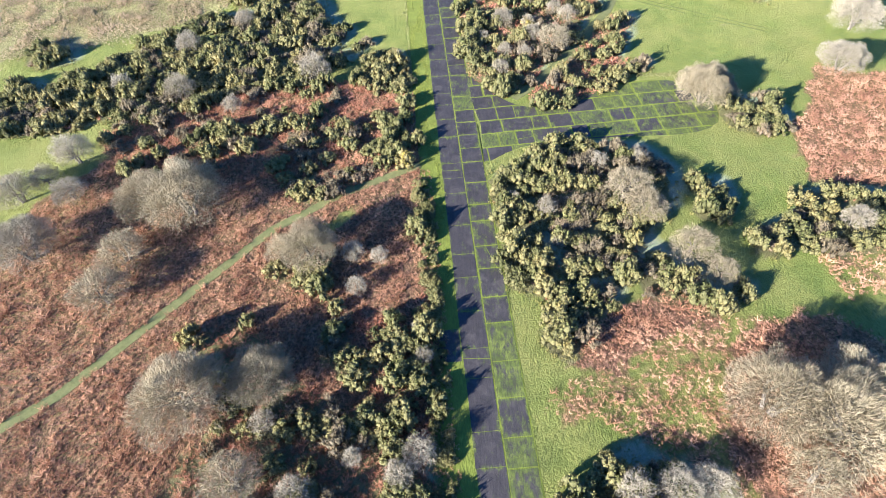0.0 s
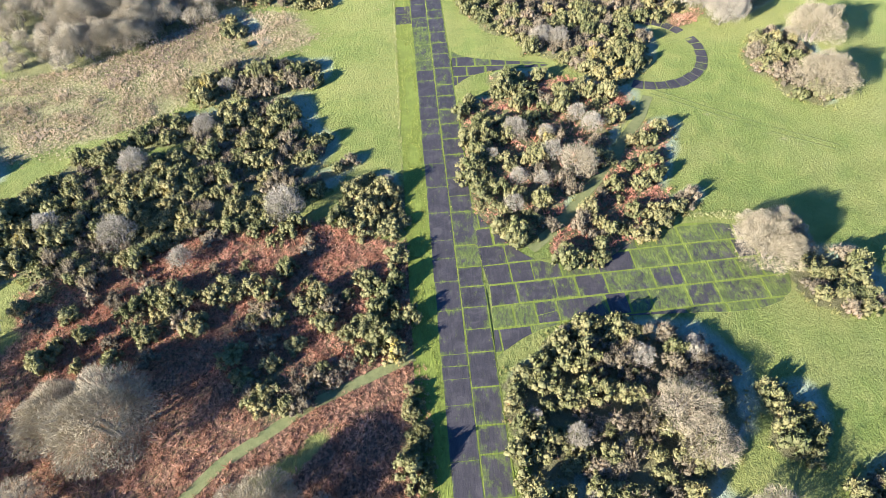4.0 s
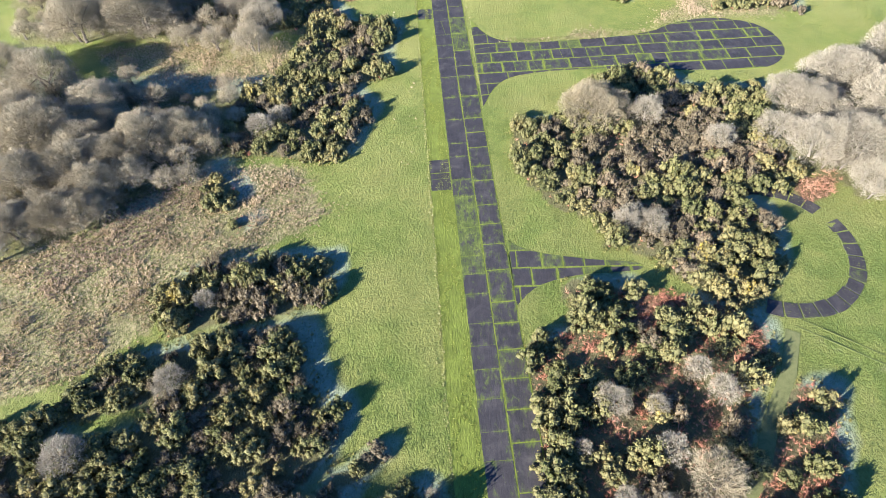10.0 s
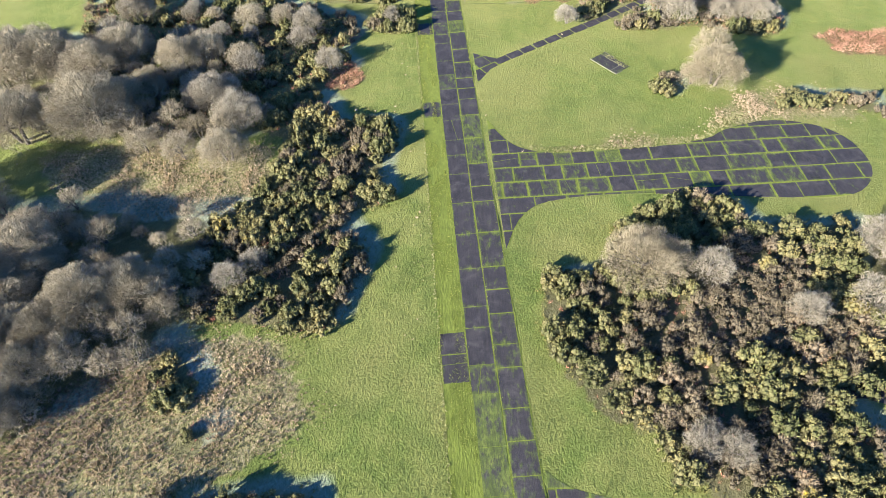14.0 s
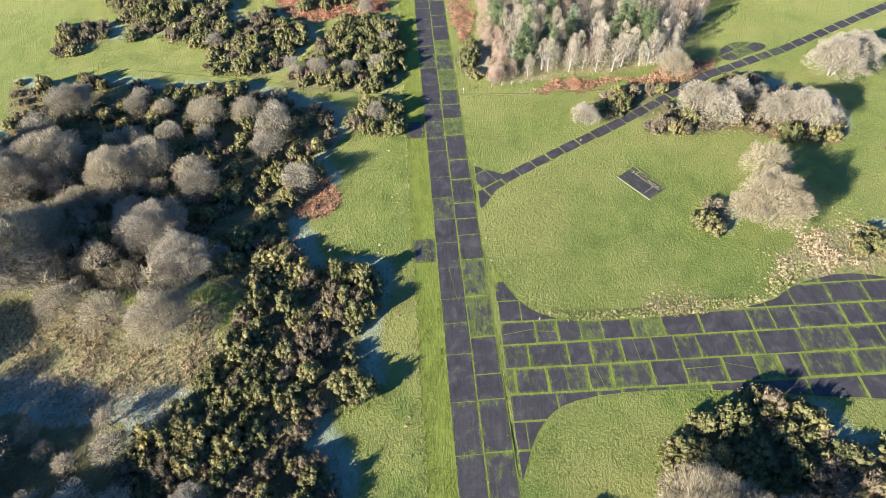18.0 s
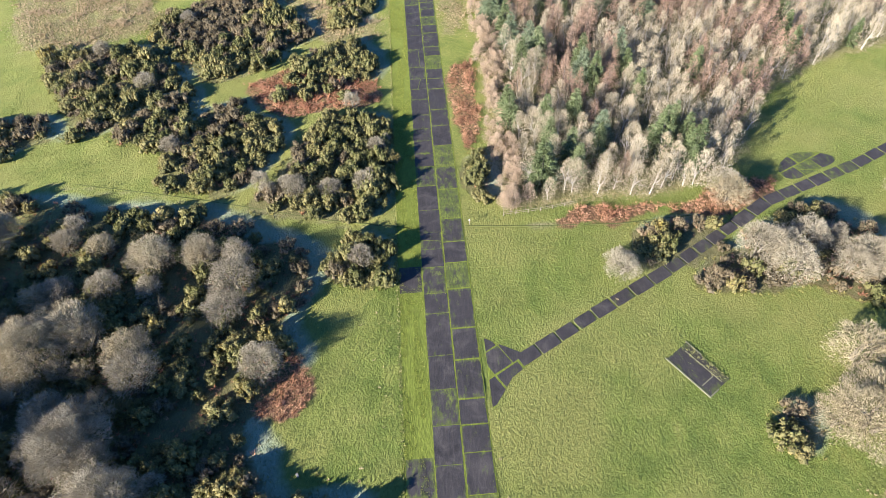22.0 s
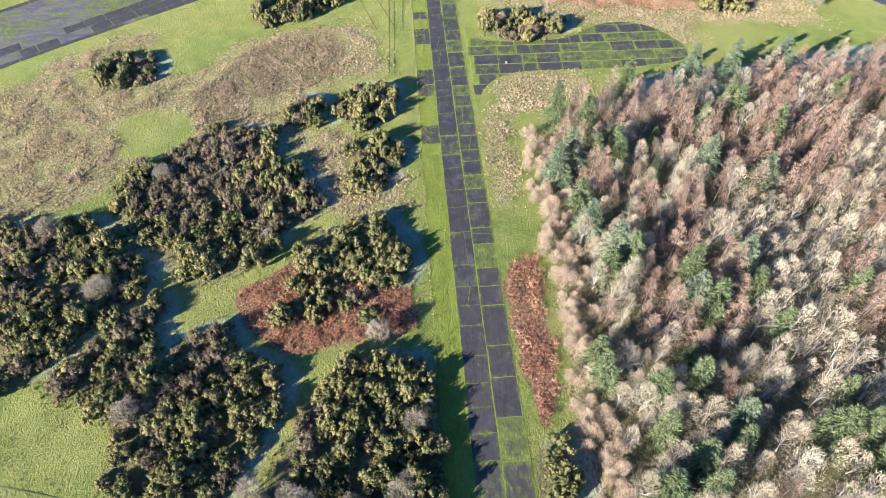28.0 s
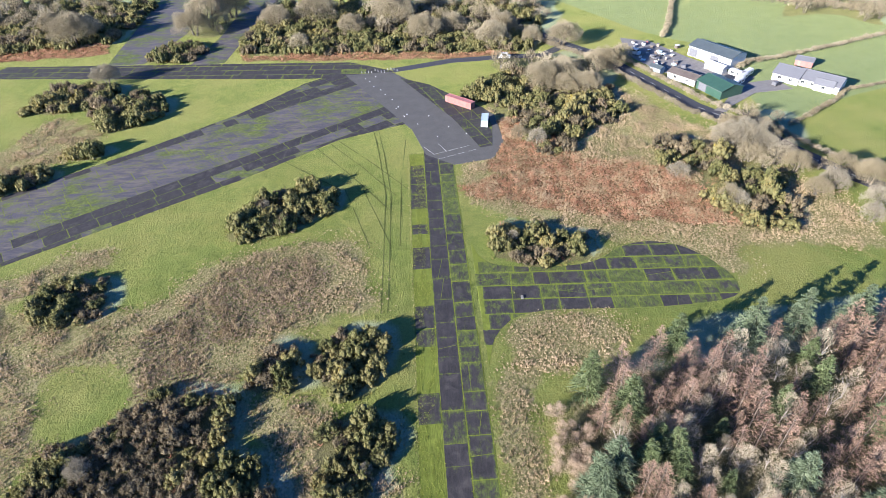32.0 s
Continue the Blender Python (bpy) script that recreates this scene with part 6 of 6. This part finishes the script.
road = ribbon("road", ROAD, 3.1, M["asphalt"], "grey two-lane country road with a dashed centre line")
lane = ribbon("lane", LANE, 2.3, M["asphalt"], "narrow dark lane to the airfield apron", 0.045)
drive = bed("driveway", ccw([(90, 488), (94, 493), (107, 503), (122, 505), (119, 514), (108, 512), (100, 506), (91, 494), (86, 490)]), M["gravel"], "pale worn driveway to the bungalow", 0.06)
yard = bed("yard", ccw([(70, 545), (78, 527), (92, 512), (104, 508), (113, 517), (104, 524), (94, 540), (84, 560), (72, 566)]), M["gravel"], "hard-standing yard round the sheds", 0.045)
ribbon("footpath", FOOTPATH_WEST, 0.95, M["path"], "trodden grey-green footpath through the bracken", 0.06)
ribbon("footpath", FOOTPATH_EAST, 1.2, M["path"], "trodden green footpath between gorse bushes", 0.06)
marks = tagged(new("road_marking"), "white dashes along the road", "marking", kind="structure")
for (xa, ya), (xb, yb) in zip(ROAD[2:], ROAD[3:]):
    ln = math.dist((xa, ya), (xb, yb))
    for k in range(int(ln // 6)):
        a = math.degrees(math.atan2(yb - ya, xb - xa))
        ob = part("dash", boxed(0, 3.0, -0.09, 0.09, -0.02, 0.02), M["white_line"], marks)
        ob.matrix_basis = pose(xa + (xb - xa) * (k * 6 + 1) / ln, ya + (yb - ya) * (k * 6 + 1) / ln, 0.055, 0, 0, a)
bays = tagged(new("bay_marking"), "white bay lines on the apron", "marking", kind="structure")
for xa, ya, xb, yb in ((-17.6, 472.2, -14.4, 467.3), (-14.4, 467.3, -2.6, 472.1), (-12.8, 474.1, -10.3, 468.9), (-13.3, 464.1, -10.7, 465.1), (-9.9, 465.5, -7.3, 466.5), (-6.5, 466.9, -3.9, 468), (-3.1, 468.3, -0.5, 469.4), (0.1, 475.7, 1.1, 484)):
    ob = part("line", boxed(0, math.dist((xa, ya), (xb, yb)), -0.06, 0.06, -0.02, 0.012), M["white_line"], bays)
    ob.matrix_basis = pose(xa, ya, 0.062, 0, 0, math.degrees(math.atan2(yb - ya, xb - xa)))


def gabled(name, a, b, depth, eave, ridge, wall, roof, label, windows=0, doors=1, big_door=False):
    """A building on the line a to b, going back to the left of it, its ridge along the line."""
    ob = new(name)
    ob.matrix_basis = pose(a[0], a[1], 0, 0, 0, math.degrees(math.atan2(b[1] - a[1], b[0] - a[0])))
    n = math.dist(a, b)
    bm = bmesh.new()
    prof = [(0, -0.3), (depth, -0.3), (depth, eave), (depth / 2, ridge), (0, eave)]
    ends = [[bm.verts.new((x, y, z)) for y, z in prof] for x in (0, n)]
    bm.faces.new(ends[0])
    bm.faces.new(ends[1])
    for k in range(5):
        bm.faces.new((ends[0][k], ends[0][(k + 1) % 5], ends[1][(k + 1) % 5], ends[1][k]))
    part("wall_shell", bm, wall, ob)
    for s in (0, 1):
        bm = bmesh.new()
        y0, y1 = (-0.35, depth / 2) if s == 0 else (depth + 0.35, depth / 2)
        slope = (ridge - eave) / (depth / 2)
        z0 = eave - 0.35 * slope + 0.04
        pts = [(-0.3, y0, z0), (n + 0.3, y0, z0), (n + 0.3, y1, ridge + 0.05), (-0.3, y1, ridge + 0.05)]
        low = [bm.verts.new(p) for p in pts]
        top = [bm.verts.new((p[0], p[1], p[2] + 0.12)) for p in pts]
        bm.faces.new(low)
        bm.faces.new(top)
        for k in range(4):
            bm.faces.new((low[k], low[(k + 1) % 4], top[(k + 1) % 4], top[k]))
        part("roof_slope", bm, roof, ob)
    part("ridge_cap", boxed(-0.3, n + 0.3, depth / 2 - 0.15, depth / 2 + 0.15, ridge + 0.1, ridge + 0.24), roof, ob)
    part("gutter", boxed(-0.3, n + 0.3, -0.46, -0.36, eave - 0.22, eave - 0.1), M["slate"], ob)
    for k in range(windows):
        x = n * (k + 0.7) / (windows + 0.4)
        win = part("window", boxed(x - 0.65, x + 0.65, -0.05, 0.02, 0.95, 2.05), M["white_paint"], ob)
        part("pane", boxed(x - 0.55, x - 0.04, -0.07, -0.03, 1.05, 1.95), M["dark_glass"], win)
        part("pane", boxed(x + 0.04, x + 0.55, -0.07, -0.03, 1.05, 1.95), M["dark_glass"], win)
    for k in range(doors):
        x = n * (k + 0.25) / doors
        w, h = (1.9, min(3.2, eave - 0.3)) if big_door else (0.45, 2.05)
        part("door", boxed(x - w, x + w, -0.06, 0.02, 0, h), M["timber"] if not big_door else M["slate"], ob)
    return tagged(ob, label, "building")


gabled("barn", (95, 542.5), (106, 525.3), 9.8, 4.2, 5.6, M["white_paint"], M["sheet_grey"], "long barn with a grey-green sheet roof", 0, 2, True)
gabled("shed", (79, 520), (86.4, 510.4), 6.0, 2.6, 3.5, M["render_white"], M["sheet_brown"], "low white shed with a brown sheet roof", 2, 1)
gabled("shed", (86.7, 509.6), (91.6, 498.2), 10.5, 3.2, 4.6, M["sheet_green"], M["sheet_green"], "green sheet-metal shed beside the road", 0, 1, True)
gabled("shed", (96.5, 527.5), (101, 520.5), 3.2, 2.6, 3.1, M["white_paint"], M["render_white"], "small white store in the yard", 0, 1)
gabled("shed", (74, 527), (77, 523), 3.0, 2.3, 2.9, M["blue_paint"], M["sheet_grey"], "small pale blue hut by the yard", 0, 1)
gabled("bungalow", (118, 514.5), (124.5, 507.5), 9.5, 2.7, 4.9, M["render_white"], M["slate"], "white rendered bungalow wing with a grey slate roof", 2, 1)
gabled("bungalow", (124.6, 509), (135, 498.5), 8.5, 2.7, 4.9, M["render_white"], M["slate"], "white rendered bungalow with a grey slate roof", 4, 1)
gabled("porch_wing", (128.5, 503.6), (133, 499.2), 3.5, 2.5, 3.9, M["render_white"], M["slate"], "white gabled wing at the bungalow front", 1, 0)
gabled("shed", (133, 527), (138, 523), 4.5, 2.4, 3.3, M["red_paint"], M["slate"], "small red garden shed behind the bungalow", 0, 1)


def shipping_container(x, y, turn, length, paint, label):
    ob = new("shipping_container")
    ob.matrix_basis = pose(x, y, 0, 0, 0, turn)
    w, h = 2.44, 2.59
    part("body", boxed(0.06, length - 0.06, 0.06, w - 0.06, 0.12, h - 0.06), paint, ob)
    for yy in (0, w):
        n = int(length / 0.42)
        for k in range(n):
            x0 = 0.12 + k * (length - 0.24) / n
            part("rib", boxed(x0, x0 + 0.2, yy - 0.0 if yy == 0 else yy - 0.06, yy + 0.06 if yy == 0 else yy, 0.16, h - 0.1), paint, ob)
    for xx in (0, length - 0.14):
        for yy in (0, w - 0.14):
            part("corner_post", boxed(xx, xx + 0.14, yy, yy + 0.14, 0.0, h), paint, ob)
    for yy in (0, w - 0.1):
        part("top_rail", boxed(0, length, yy, yy + 0.1, h - 0.12, h), paint, ob)
        part("bottom_rail", boxed(0, length, yy, yy + 0.1, 0.02, 0.16), paint, ob)
    for k in range(2):
        d = part("door", boxed(length - 0.05, length + 0.01, 0.16 + k * 1.07, 1.21 + k * 1.07, 0.16, h - 0.13), paint, ob)
        part("lock_rod", boxed(length + 0.012, length + 0.05, 0.5 + k * 1.2, 0.54 + k * 1.2, 0.2, h - 0.2), M["slate"], d)
    return tagged(ob, label, "container")


shipping_container(-9.6, 506.6, -41, 12.19, M["red_paint"], "faded red shipping container on the apron edge")
shipping_container(4.7, 484.4, 82, 6.06, M["blue_paint"], "pale blue shipping container beside the apron")


def road_vehicle(name, x, y, turn, length, width, height, paint, label, cab=0.35, category="vehicle"):
    ob = new(name)
    ob.matrix_basis = pose(x, y, 0.05, 0, 0, turn)
    part("body", boxed(0, length, 0, width, 0.32, height * 0.58, 0.12), paint, ob)
    part("cabin", boxed(length * 0.05, length * (1 - cab), 0.1, width - 0.1, height * 0.56, height, 0.14), paint, ob)
    part("windscreen", boxed(length * (1 - cab) - 0.06, length * (1 - cab) + 0.03, 0.22, width - 0.22, height * 0.62, height * 0.92), M["dark_glass"], ob)
    for yy in (0.08, width - 0.12):
        part("side_window", boxed(length * 0.3, length * (0.93 - cab), yy, yy + 0.04, height * 0.64, height * 0.9), M["dark_glass"], ob)
    for xx in (length * 0.2, length * 0.8):
        for yy in (0.0, width - 0.22):
            bm = bmesh.new()
            bmesh.ops.create_cone(bm, cap_ends=True, segments=16, radius1=0.33, radius2=0.33, depth=0.22, matrix=pose(xx, yy + 0.11, 0.33, 90, 0, 0))
            part("wheel", bm, M["rubber"], ob)
    return tagged(ob, label, category)


road_vehicle("van", 14.5, 546.5, -8, 5.2, 2.0, 2.4, M["white_paint"], "white van on the lane by the apron", 0.22)
road_vehicle("van", 70.5, 547, -50, 5.4, 2.1, 2.5, M["white_paint"], "white van parked in the yard", 0.22)
road_vehicle("car", 78, 541, -60, 4.2, 1.8, 1.5, M["slate"], "dark car parked in the yard")
road_vehicle("car", 82, 545, -50, 4.2, 1.8, 1.5, M["blue_paint"], "blue car parked in the yard")
road_vehicle("car", 116, 507, 30, 4.2, 1.8, 1.5, M["slate"], "dark car on the bungalow driveway")


def caravan(x, y, turn, length):
    ob = new("caravan")
    ob.matrix_basis = pose(x, y, 0.05, 0, 0, turn)
    part("body", boxed(0, length, 0, 2.3, 0.5, 2.65, 0.28), M["white_paint"], ob)
    part("window", boxed(length * 0.2, length * 0.42, -0.02, 0.03, 1.35, 2.0), M["dark_glass"], ob)
    part("window", boxed(length * 0.6, length * 0.82, -0.02, 0.03, 1.35, 2.0), M["dark_glass"], ob)
    part("end_window", boxed(length - 0.03, length + 0.02, 0.5, 1.8, 1.35, 2.0), M["dark_glass"], ob)
    part("drawbar", boxed(length, length + 1.1, 1.05, 1.25, 0.42, 0.52), M["slate"], ob)
    for yy in (0.05, 2.05):
        bm = bmesh.new()
        bmesh.ops.create_cone(bm, cap_ends=True, segments=16, radius1=0.33, radius2=0.33, depth=0.2, matrix=pose(length * 0.5, yy + 0.1, 0.33, 90, 0, 0))
        part("wheel", bm, M["rubber"], ob)
    part("step", boxed(length * 0.46, length * 0.54, -0.4, -0.05, 0.0, 0.25), M["slate"], ob)
    tagged(ob, "white touring caravan parked by the sheds", "caravan", "caravans by the sheds")


for x, y, a in ((101.5, 507.5, 40), (104.5, 511.5, 40), (108, 515, 40), (103, 520, -58)):
    caravan(x, y, a, 6.2)

# farmyard clutter: crates, drums and sheeted heaps
crng = random.Random(3)
for k in range(34):
    x, y = crng.uniform(75, 93), crng.uniform(528, 560)
    ob = new("sheeted_heap" if k % 3 == 0 else "crate")
    ob.matrix_basis = pose(x, y, 0.04, 0, 0, crng.uniform(0, 180))
    w, d, h = crng.uniform(0.6, 2.0), crng.uniform(0.6, 1.6), crng.uniform(0.4, 1.3)
    part("body", boxed(0, w, 0, d, 0, h, 0.08), M[crng.choice(["white_paint", "blue_paint", "timber", "slate", "sheet_brown", "red_paint"])], ob)
    part("top", boxed(-0.05, w + 0.05, -0.05, d + 0.05, h - 0.02, h + 0.07), M[crng.choice(["white_paint", "timber", "slate"])], ob)
    tagged(ob, "weathered crate or sheeted heap in the farmyard", "crate", "farmyard clutter")

for k in range(12):
    x, y = -44 + k * 1.35, 537.5 + 0.15 * k + crng.uniform(-1.5, 1.5)
    ob = new("bollard")
    ob.matrix_basis = pose(x, y, 0.02)
    bm = bmesh.new()
    bmesh.ops.create_cone(bm, cap_ends=True, segments=10, radius1=0.11, radius2=0.08, depth=0.9, matrix=pose(0, 0, 0.45))
    part("post", bm, M["white_paint"], ob)
    part("base", boxed(-0.2, 0.2, -0.2, 0.2, 0, 0.08), M["concrete"], ob)
    tagged(ob, "white marker post on the apron edge", "bollard", "marker posts on the apron")

# a broken concrete pad with raised kerbs in the meadow
pad = new("concrete_pad")
pad.matrix_basis = pose(32.9, 233.1, 0, 0, 0, -55)
part("floor", boxed(0, 9.0, 0, 5.2, -0.2, 0.07), M["slab_bare"], pad)
part("kerb", boxed(-0.25, 9.2, -0.25, 0, -0.2, 0.16, 0.03), M["kerb_old"], pad)
part("kerb", boxed(-0.25, 3.2, 5.2, 5.4, -0.2, 0.12, 0.03), M["kerb_old"], pad)
part("kerb", boxed(9.0, 9.2, 0.0, 2.2, -0.2, 0.12, 0.03), M["kerb_old"], pad)
part("rubble_strip", boxed(1.0, 8.6, 3.55, 3.8, 0.05, 0.13, 0.04), M["kerb_old"], pad)
part("rubble_strip", boxed(6.9, 7.1, 0.5, 3.4, 0.05, 0.12, 0.03), M["kerb_old"], pad)
tagged(pad, "old sunken concrete pad with broken kerbs in turf", "concrete pad")


def hedge(line, height, width, kind, label):
    """A row of twiggy shrubs along a line."""
    x, y = [], []
    for (xa, ya), (xb, yb) in zip(line, line[1:]):
        n = max(1, int(math.dist((xa, ya), (xb, yb)) / (0.7 * width)))
        s = (np.arange(n) + rng.uniform(0.2, 0.8, n)) / n
        x.append(xa + (xb - xa) * s)
        y.append(ya + (yb - ya) * s)
    x, y = np.concatenate(x), np.concatenate(y)
    r = width * rng.uniform(0.5, 0.85, len(x))
    stuff("hedge", HEDGE, x, y, r, height * rng.uniform(0.7, 1.15, len(x)), rng.uniform(0, 1, len(x)), rng, [M["bark"], M["twig_" + kind]], label, "hedge")


HEDGE = []
for k in range(3):
    wood, twigs = tree_shape(700 + k, 1.0, 330, 3, 1.0, width=0.045)
    v, f = gather([wood, twigs])
    HEDGE.append((v, f, np.r_[np.zeros(len(wood[1]), int), np.ones(len(twigs[1]), int)]))


def beside(line, d):
    out = []
    for k, (x, y) in enumerate(line):
        xa, ya = line[max(k - 1, 0)]
        xb, yb = line[min(k + 1, len(line) - 1)]
        n = math.hypot(xb - xa, yb - ya)
        out.append((x - (yb - ya) / n * d, y + (xb - xa) / n * d))
    return out


hedge(beside(ROAD[3:11], 5.5), 2.6, 2.6, "birch", "straw-brown leafless hedge along the road")
hedge(beside(ROAD[:11], -5.5), 2.8, 3.4, "birch", "tan-brown leafless hedge along the road")
hedge([(116, 632), (150, 612), (190, 590), (240, 566)], 6.5, 5.0, "brown", "tall leafless trees along the far field edge")
hedge([(113, 618), (98, 578), (90, 562)], 3.0, 3.0, "brown", "tall leafless field hedge")
hedge([(108, 524), (116, 531), (129, 534), (160, 545), (192, 558)], 2.6, 2.8, "brown", "leafless field hedge behind the bungalow")
hedge([(140, 502), (132, 494), (118, 484), (106, 476)], 1.8, 2.4, "brown", "clipped hedge round the bungalow garden")
hedge([(141, 502), (165, 508), (200, 515)], 1.6, 2.0, "brown", "low leafless field hedge")

# wheel marks worn into the turf
for line in (
    [(53, 101), (62, 94.5), (74, 86), (88, 77.5)],
    [(54, 102.6), (63, 96), (75, 87.6), (89, 79)],
    [(-0.5, 266.6), (14, 265.6), (32, 265.2), (48, 266.5)],
    [(-90, 285.5), (-70, 281), (-54, 277), (-31, 270.4), (-12, 266.8)],
    [(-36, 498), (-31, 470), (-27.5, 445), (-26.5, 415), (-26, 395)],
    [(-37.6, 497), (-32.6, 469.5), (-29.1, 445), (-28.1, 415), (-27.6, 395)],
    [(-24, 478), (-24.6, 450), (-24, 420)],
    [(-49.8, 477.4), (-37.8, 461.6), (-26.2, 444.5)],
    [(-47.1, 479.1), (-34.2, 463.1), (-22.5, 447.3)],
    [(-64.3, 467.3), (-45.5, 450.6), (-43.5, 448.6)],
    [(-41.8, 448.8), (-36.7, 433.8), (-31.9, 419.5)],
    [(-36.8, 449.9), (-31.4, 434.8), (-26.7, 421)],
    [(-54.3, 475), (-40.9, 456.7), (-27.5, 436.7)],
):
    ribbon("wheel_track", line, 0.11, M["worn_turf"], "dark wheel mark worn into the turf", 0.03)


# loose hummocks of grass on the mown ground
for k, (x, y, s) in enumerate([(6.5, 220, 0.9), (2, 217, 0.8), (2.5, 211, 0.7), (-27, 216, 1.1), (-25, 215, 0.9), (-20, 216.5, 0.8), (-17, 204, 0.8), (-16, 199, 0.7), (10, 196.8, 1.0), (18, 196.5, 1.1), (22, 197, 1.2), (24, 197.6, 1.0), (16, 137, 1.2), (13, 141, 1.1), (19, 150, 0.9), (-10, 97, 0.8), (-19, 268, 0.7), (36, 258, 0.9), (31, 238, 0.8), (27, 246, 0.9), (-45, 160, 0.7), (4, 400, 0.8), (60, 405, 0.8), (63, 399, 0.7)]):
    v, f, sl = STRAW[k % 4]
    ob = new("grass_hummock", raw_mesh("grass_hummock", v, f, M["straw" if k % 3 else "edge_blade"], np.full(len(v), 0.3 + 0.1 * (k % 6))))
    ob.matrix_basis = pose(x, y, 0, 0, 0, 47 * k) @ Matrix.Diagonal((s, s, s, 1))
    tagged(ob, "small pale hummock of rank grass on turf", "hummock", "grass hummocks on the turf")


hum = random.Random(12)
for k in range(46):
    x, y = taxi(hum.uniform(-8.5, -0.8), hum.choice((hum.uniform(186, 262), hum.uniform(140, 190))))
    if at("clear", [x], [y])[0] or at("gorse", [x], [y])[0]:
        continue
    v, f, sl = STRAW[k % 4]
    ob = new("grass_hummock", raw_mesh("grass_hummock", v, f, M["edge_blade" if k % 3 else "straw"], np.full(len(v), hum.uniform(0.2, 0.8))))
    ob.matrix_basis = pose(x, y, 0, 0, 0, 61 * k) @ Matrix.Diagonal((hum.uniform(0.5, 1.0), hum.uniform(0.5, 1.0), hum.uniform(0.5, 0.9), 1))
    tagged(ob, "small pale hummock of rank grass on turf", "hummock", "grass hummocks on the turf")


# ---- small things at the plantation and on the meadow ----
post_ = new("marker_post")
post_.matrix_basis = pose(0.4, 267.0, 0)
part("post", boxed(-0.07, 0.07, -0.07, 0.07, -0.2, 1.7, 0.02), M["timber"], post_)
part("plate", boxed(-0.16, 0.16, -0.1, -0.07, 1.25, 1.6), M["white_paint"], post_)
tagged(post_, "lone grey timber marker post beside the taxiway", "post")

fence = new("wire_fence")
line = [(8.4, 280), (8.2, 274.4), (7.9, 269), (15.9, 269.8), (24, 271.4)]
for (xa, ya), (xb, yb) in zip(line, line[1:]):
    n = max(2, round(math.dist((xa, ya), (xb, yb)) / 2.6))
    turn = math.degrees(math.atan2(yb - ya, xb - xa))
    for k in range(n):
        ob = part("post", boxed(-0.06, 0.06, -0.06, 0.06, -0.2, 1.15, 0.015), M["timber"], fence)
        ob.matrix_basis = pose(xa + (xb - xa) * k / n, ya + (yb - ya) * k / n, 0, 0, 0, turn)
    for z in (0.5, 1.05):
        ob = part("rail", boxed(0, math.dist((xa, ya), (xb, yb)), -0.02, 0.02, z - 0.03, z + 0.03), M["timber"], fence)
        ob.matrix_basis = pose(xa, ya, 0, 0, 0, turn)
tagged(fence, "low grey timber fence at the plantation corner", "fence")

# the first, in slate, is a dark crate or pile
for k, (x, y, s, m) in enumerate([(86.7, 347.7, 1.1, "slate"), (73.4, 337.8, 0.9, "concrete"), (5.8, 398.5, 0.5, "concrete"), (-30, 216, 0.35, "concrete")]):
    ob = new("concrete_block")
    ob.matrix_basis = pose(x, y, 0, 0, 0, 25 + 31 * k)
    part("block", boxed(-s, s, -0.6 * s, 0.6 * s, -0.2, 0.7 * s, 0.05), M[m], ob)
    tagged(ob, "rough old concrete block or dark crate lying in the turf", "block", "concrete blocks on the turf")

# rank grass over the far half of the pad
u, w = rng.uniform(0.3, 8.8, 130), 3.3 + 2.0 * rng.uniform(0, 1, 130)
spot = [pose(32.9, 233.1, 0, 0, 0, -55) @ Vector((p, q, 0)) for p, q in zip(u, w)]
sz = rng.uniform(0.25, 0.6, 130)
stuff("pad_grass", STRAW, np.array([p.x for p in spot]), np.array([p.y for p in spot]), sz, sz * 0.9, rng.uniform(0.2, 0.8, 130), rng, M["edge_blade"], "rank grass growing over the old pad", "grass")

# white paint spots and cones on the apron
for k, (x, y) in enumerate([(-40, 528), (-38, 523), (-35, 519.5), (-33, 515), (-30, 510), (-27.5, 503.5), (-28.2, 502), (-24, 497), (-25, 495.6), (-20, 489), (-13, 479), (-9, 486), (-16, 495), (-3, 480.5), (-38, 533), (-42, 531)]):
    ob = new("marker_stone")
    ob.matrix_basis = pose(x, y, 0.05, 0, 0, 40 * k)
    part("stone", boxed(-0.2, 0.2, -0.14, 0.14, -0.02, 0.22, 0.04), M["white_paint"], ob)
    tagged(ob, "small white painted marker stone on the apron", "marker", "white markers on the apron")
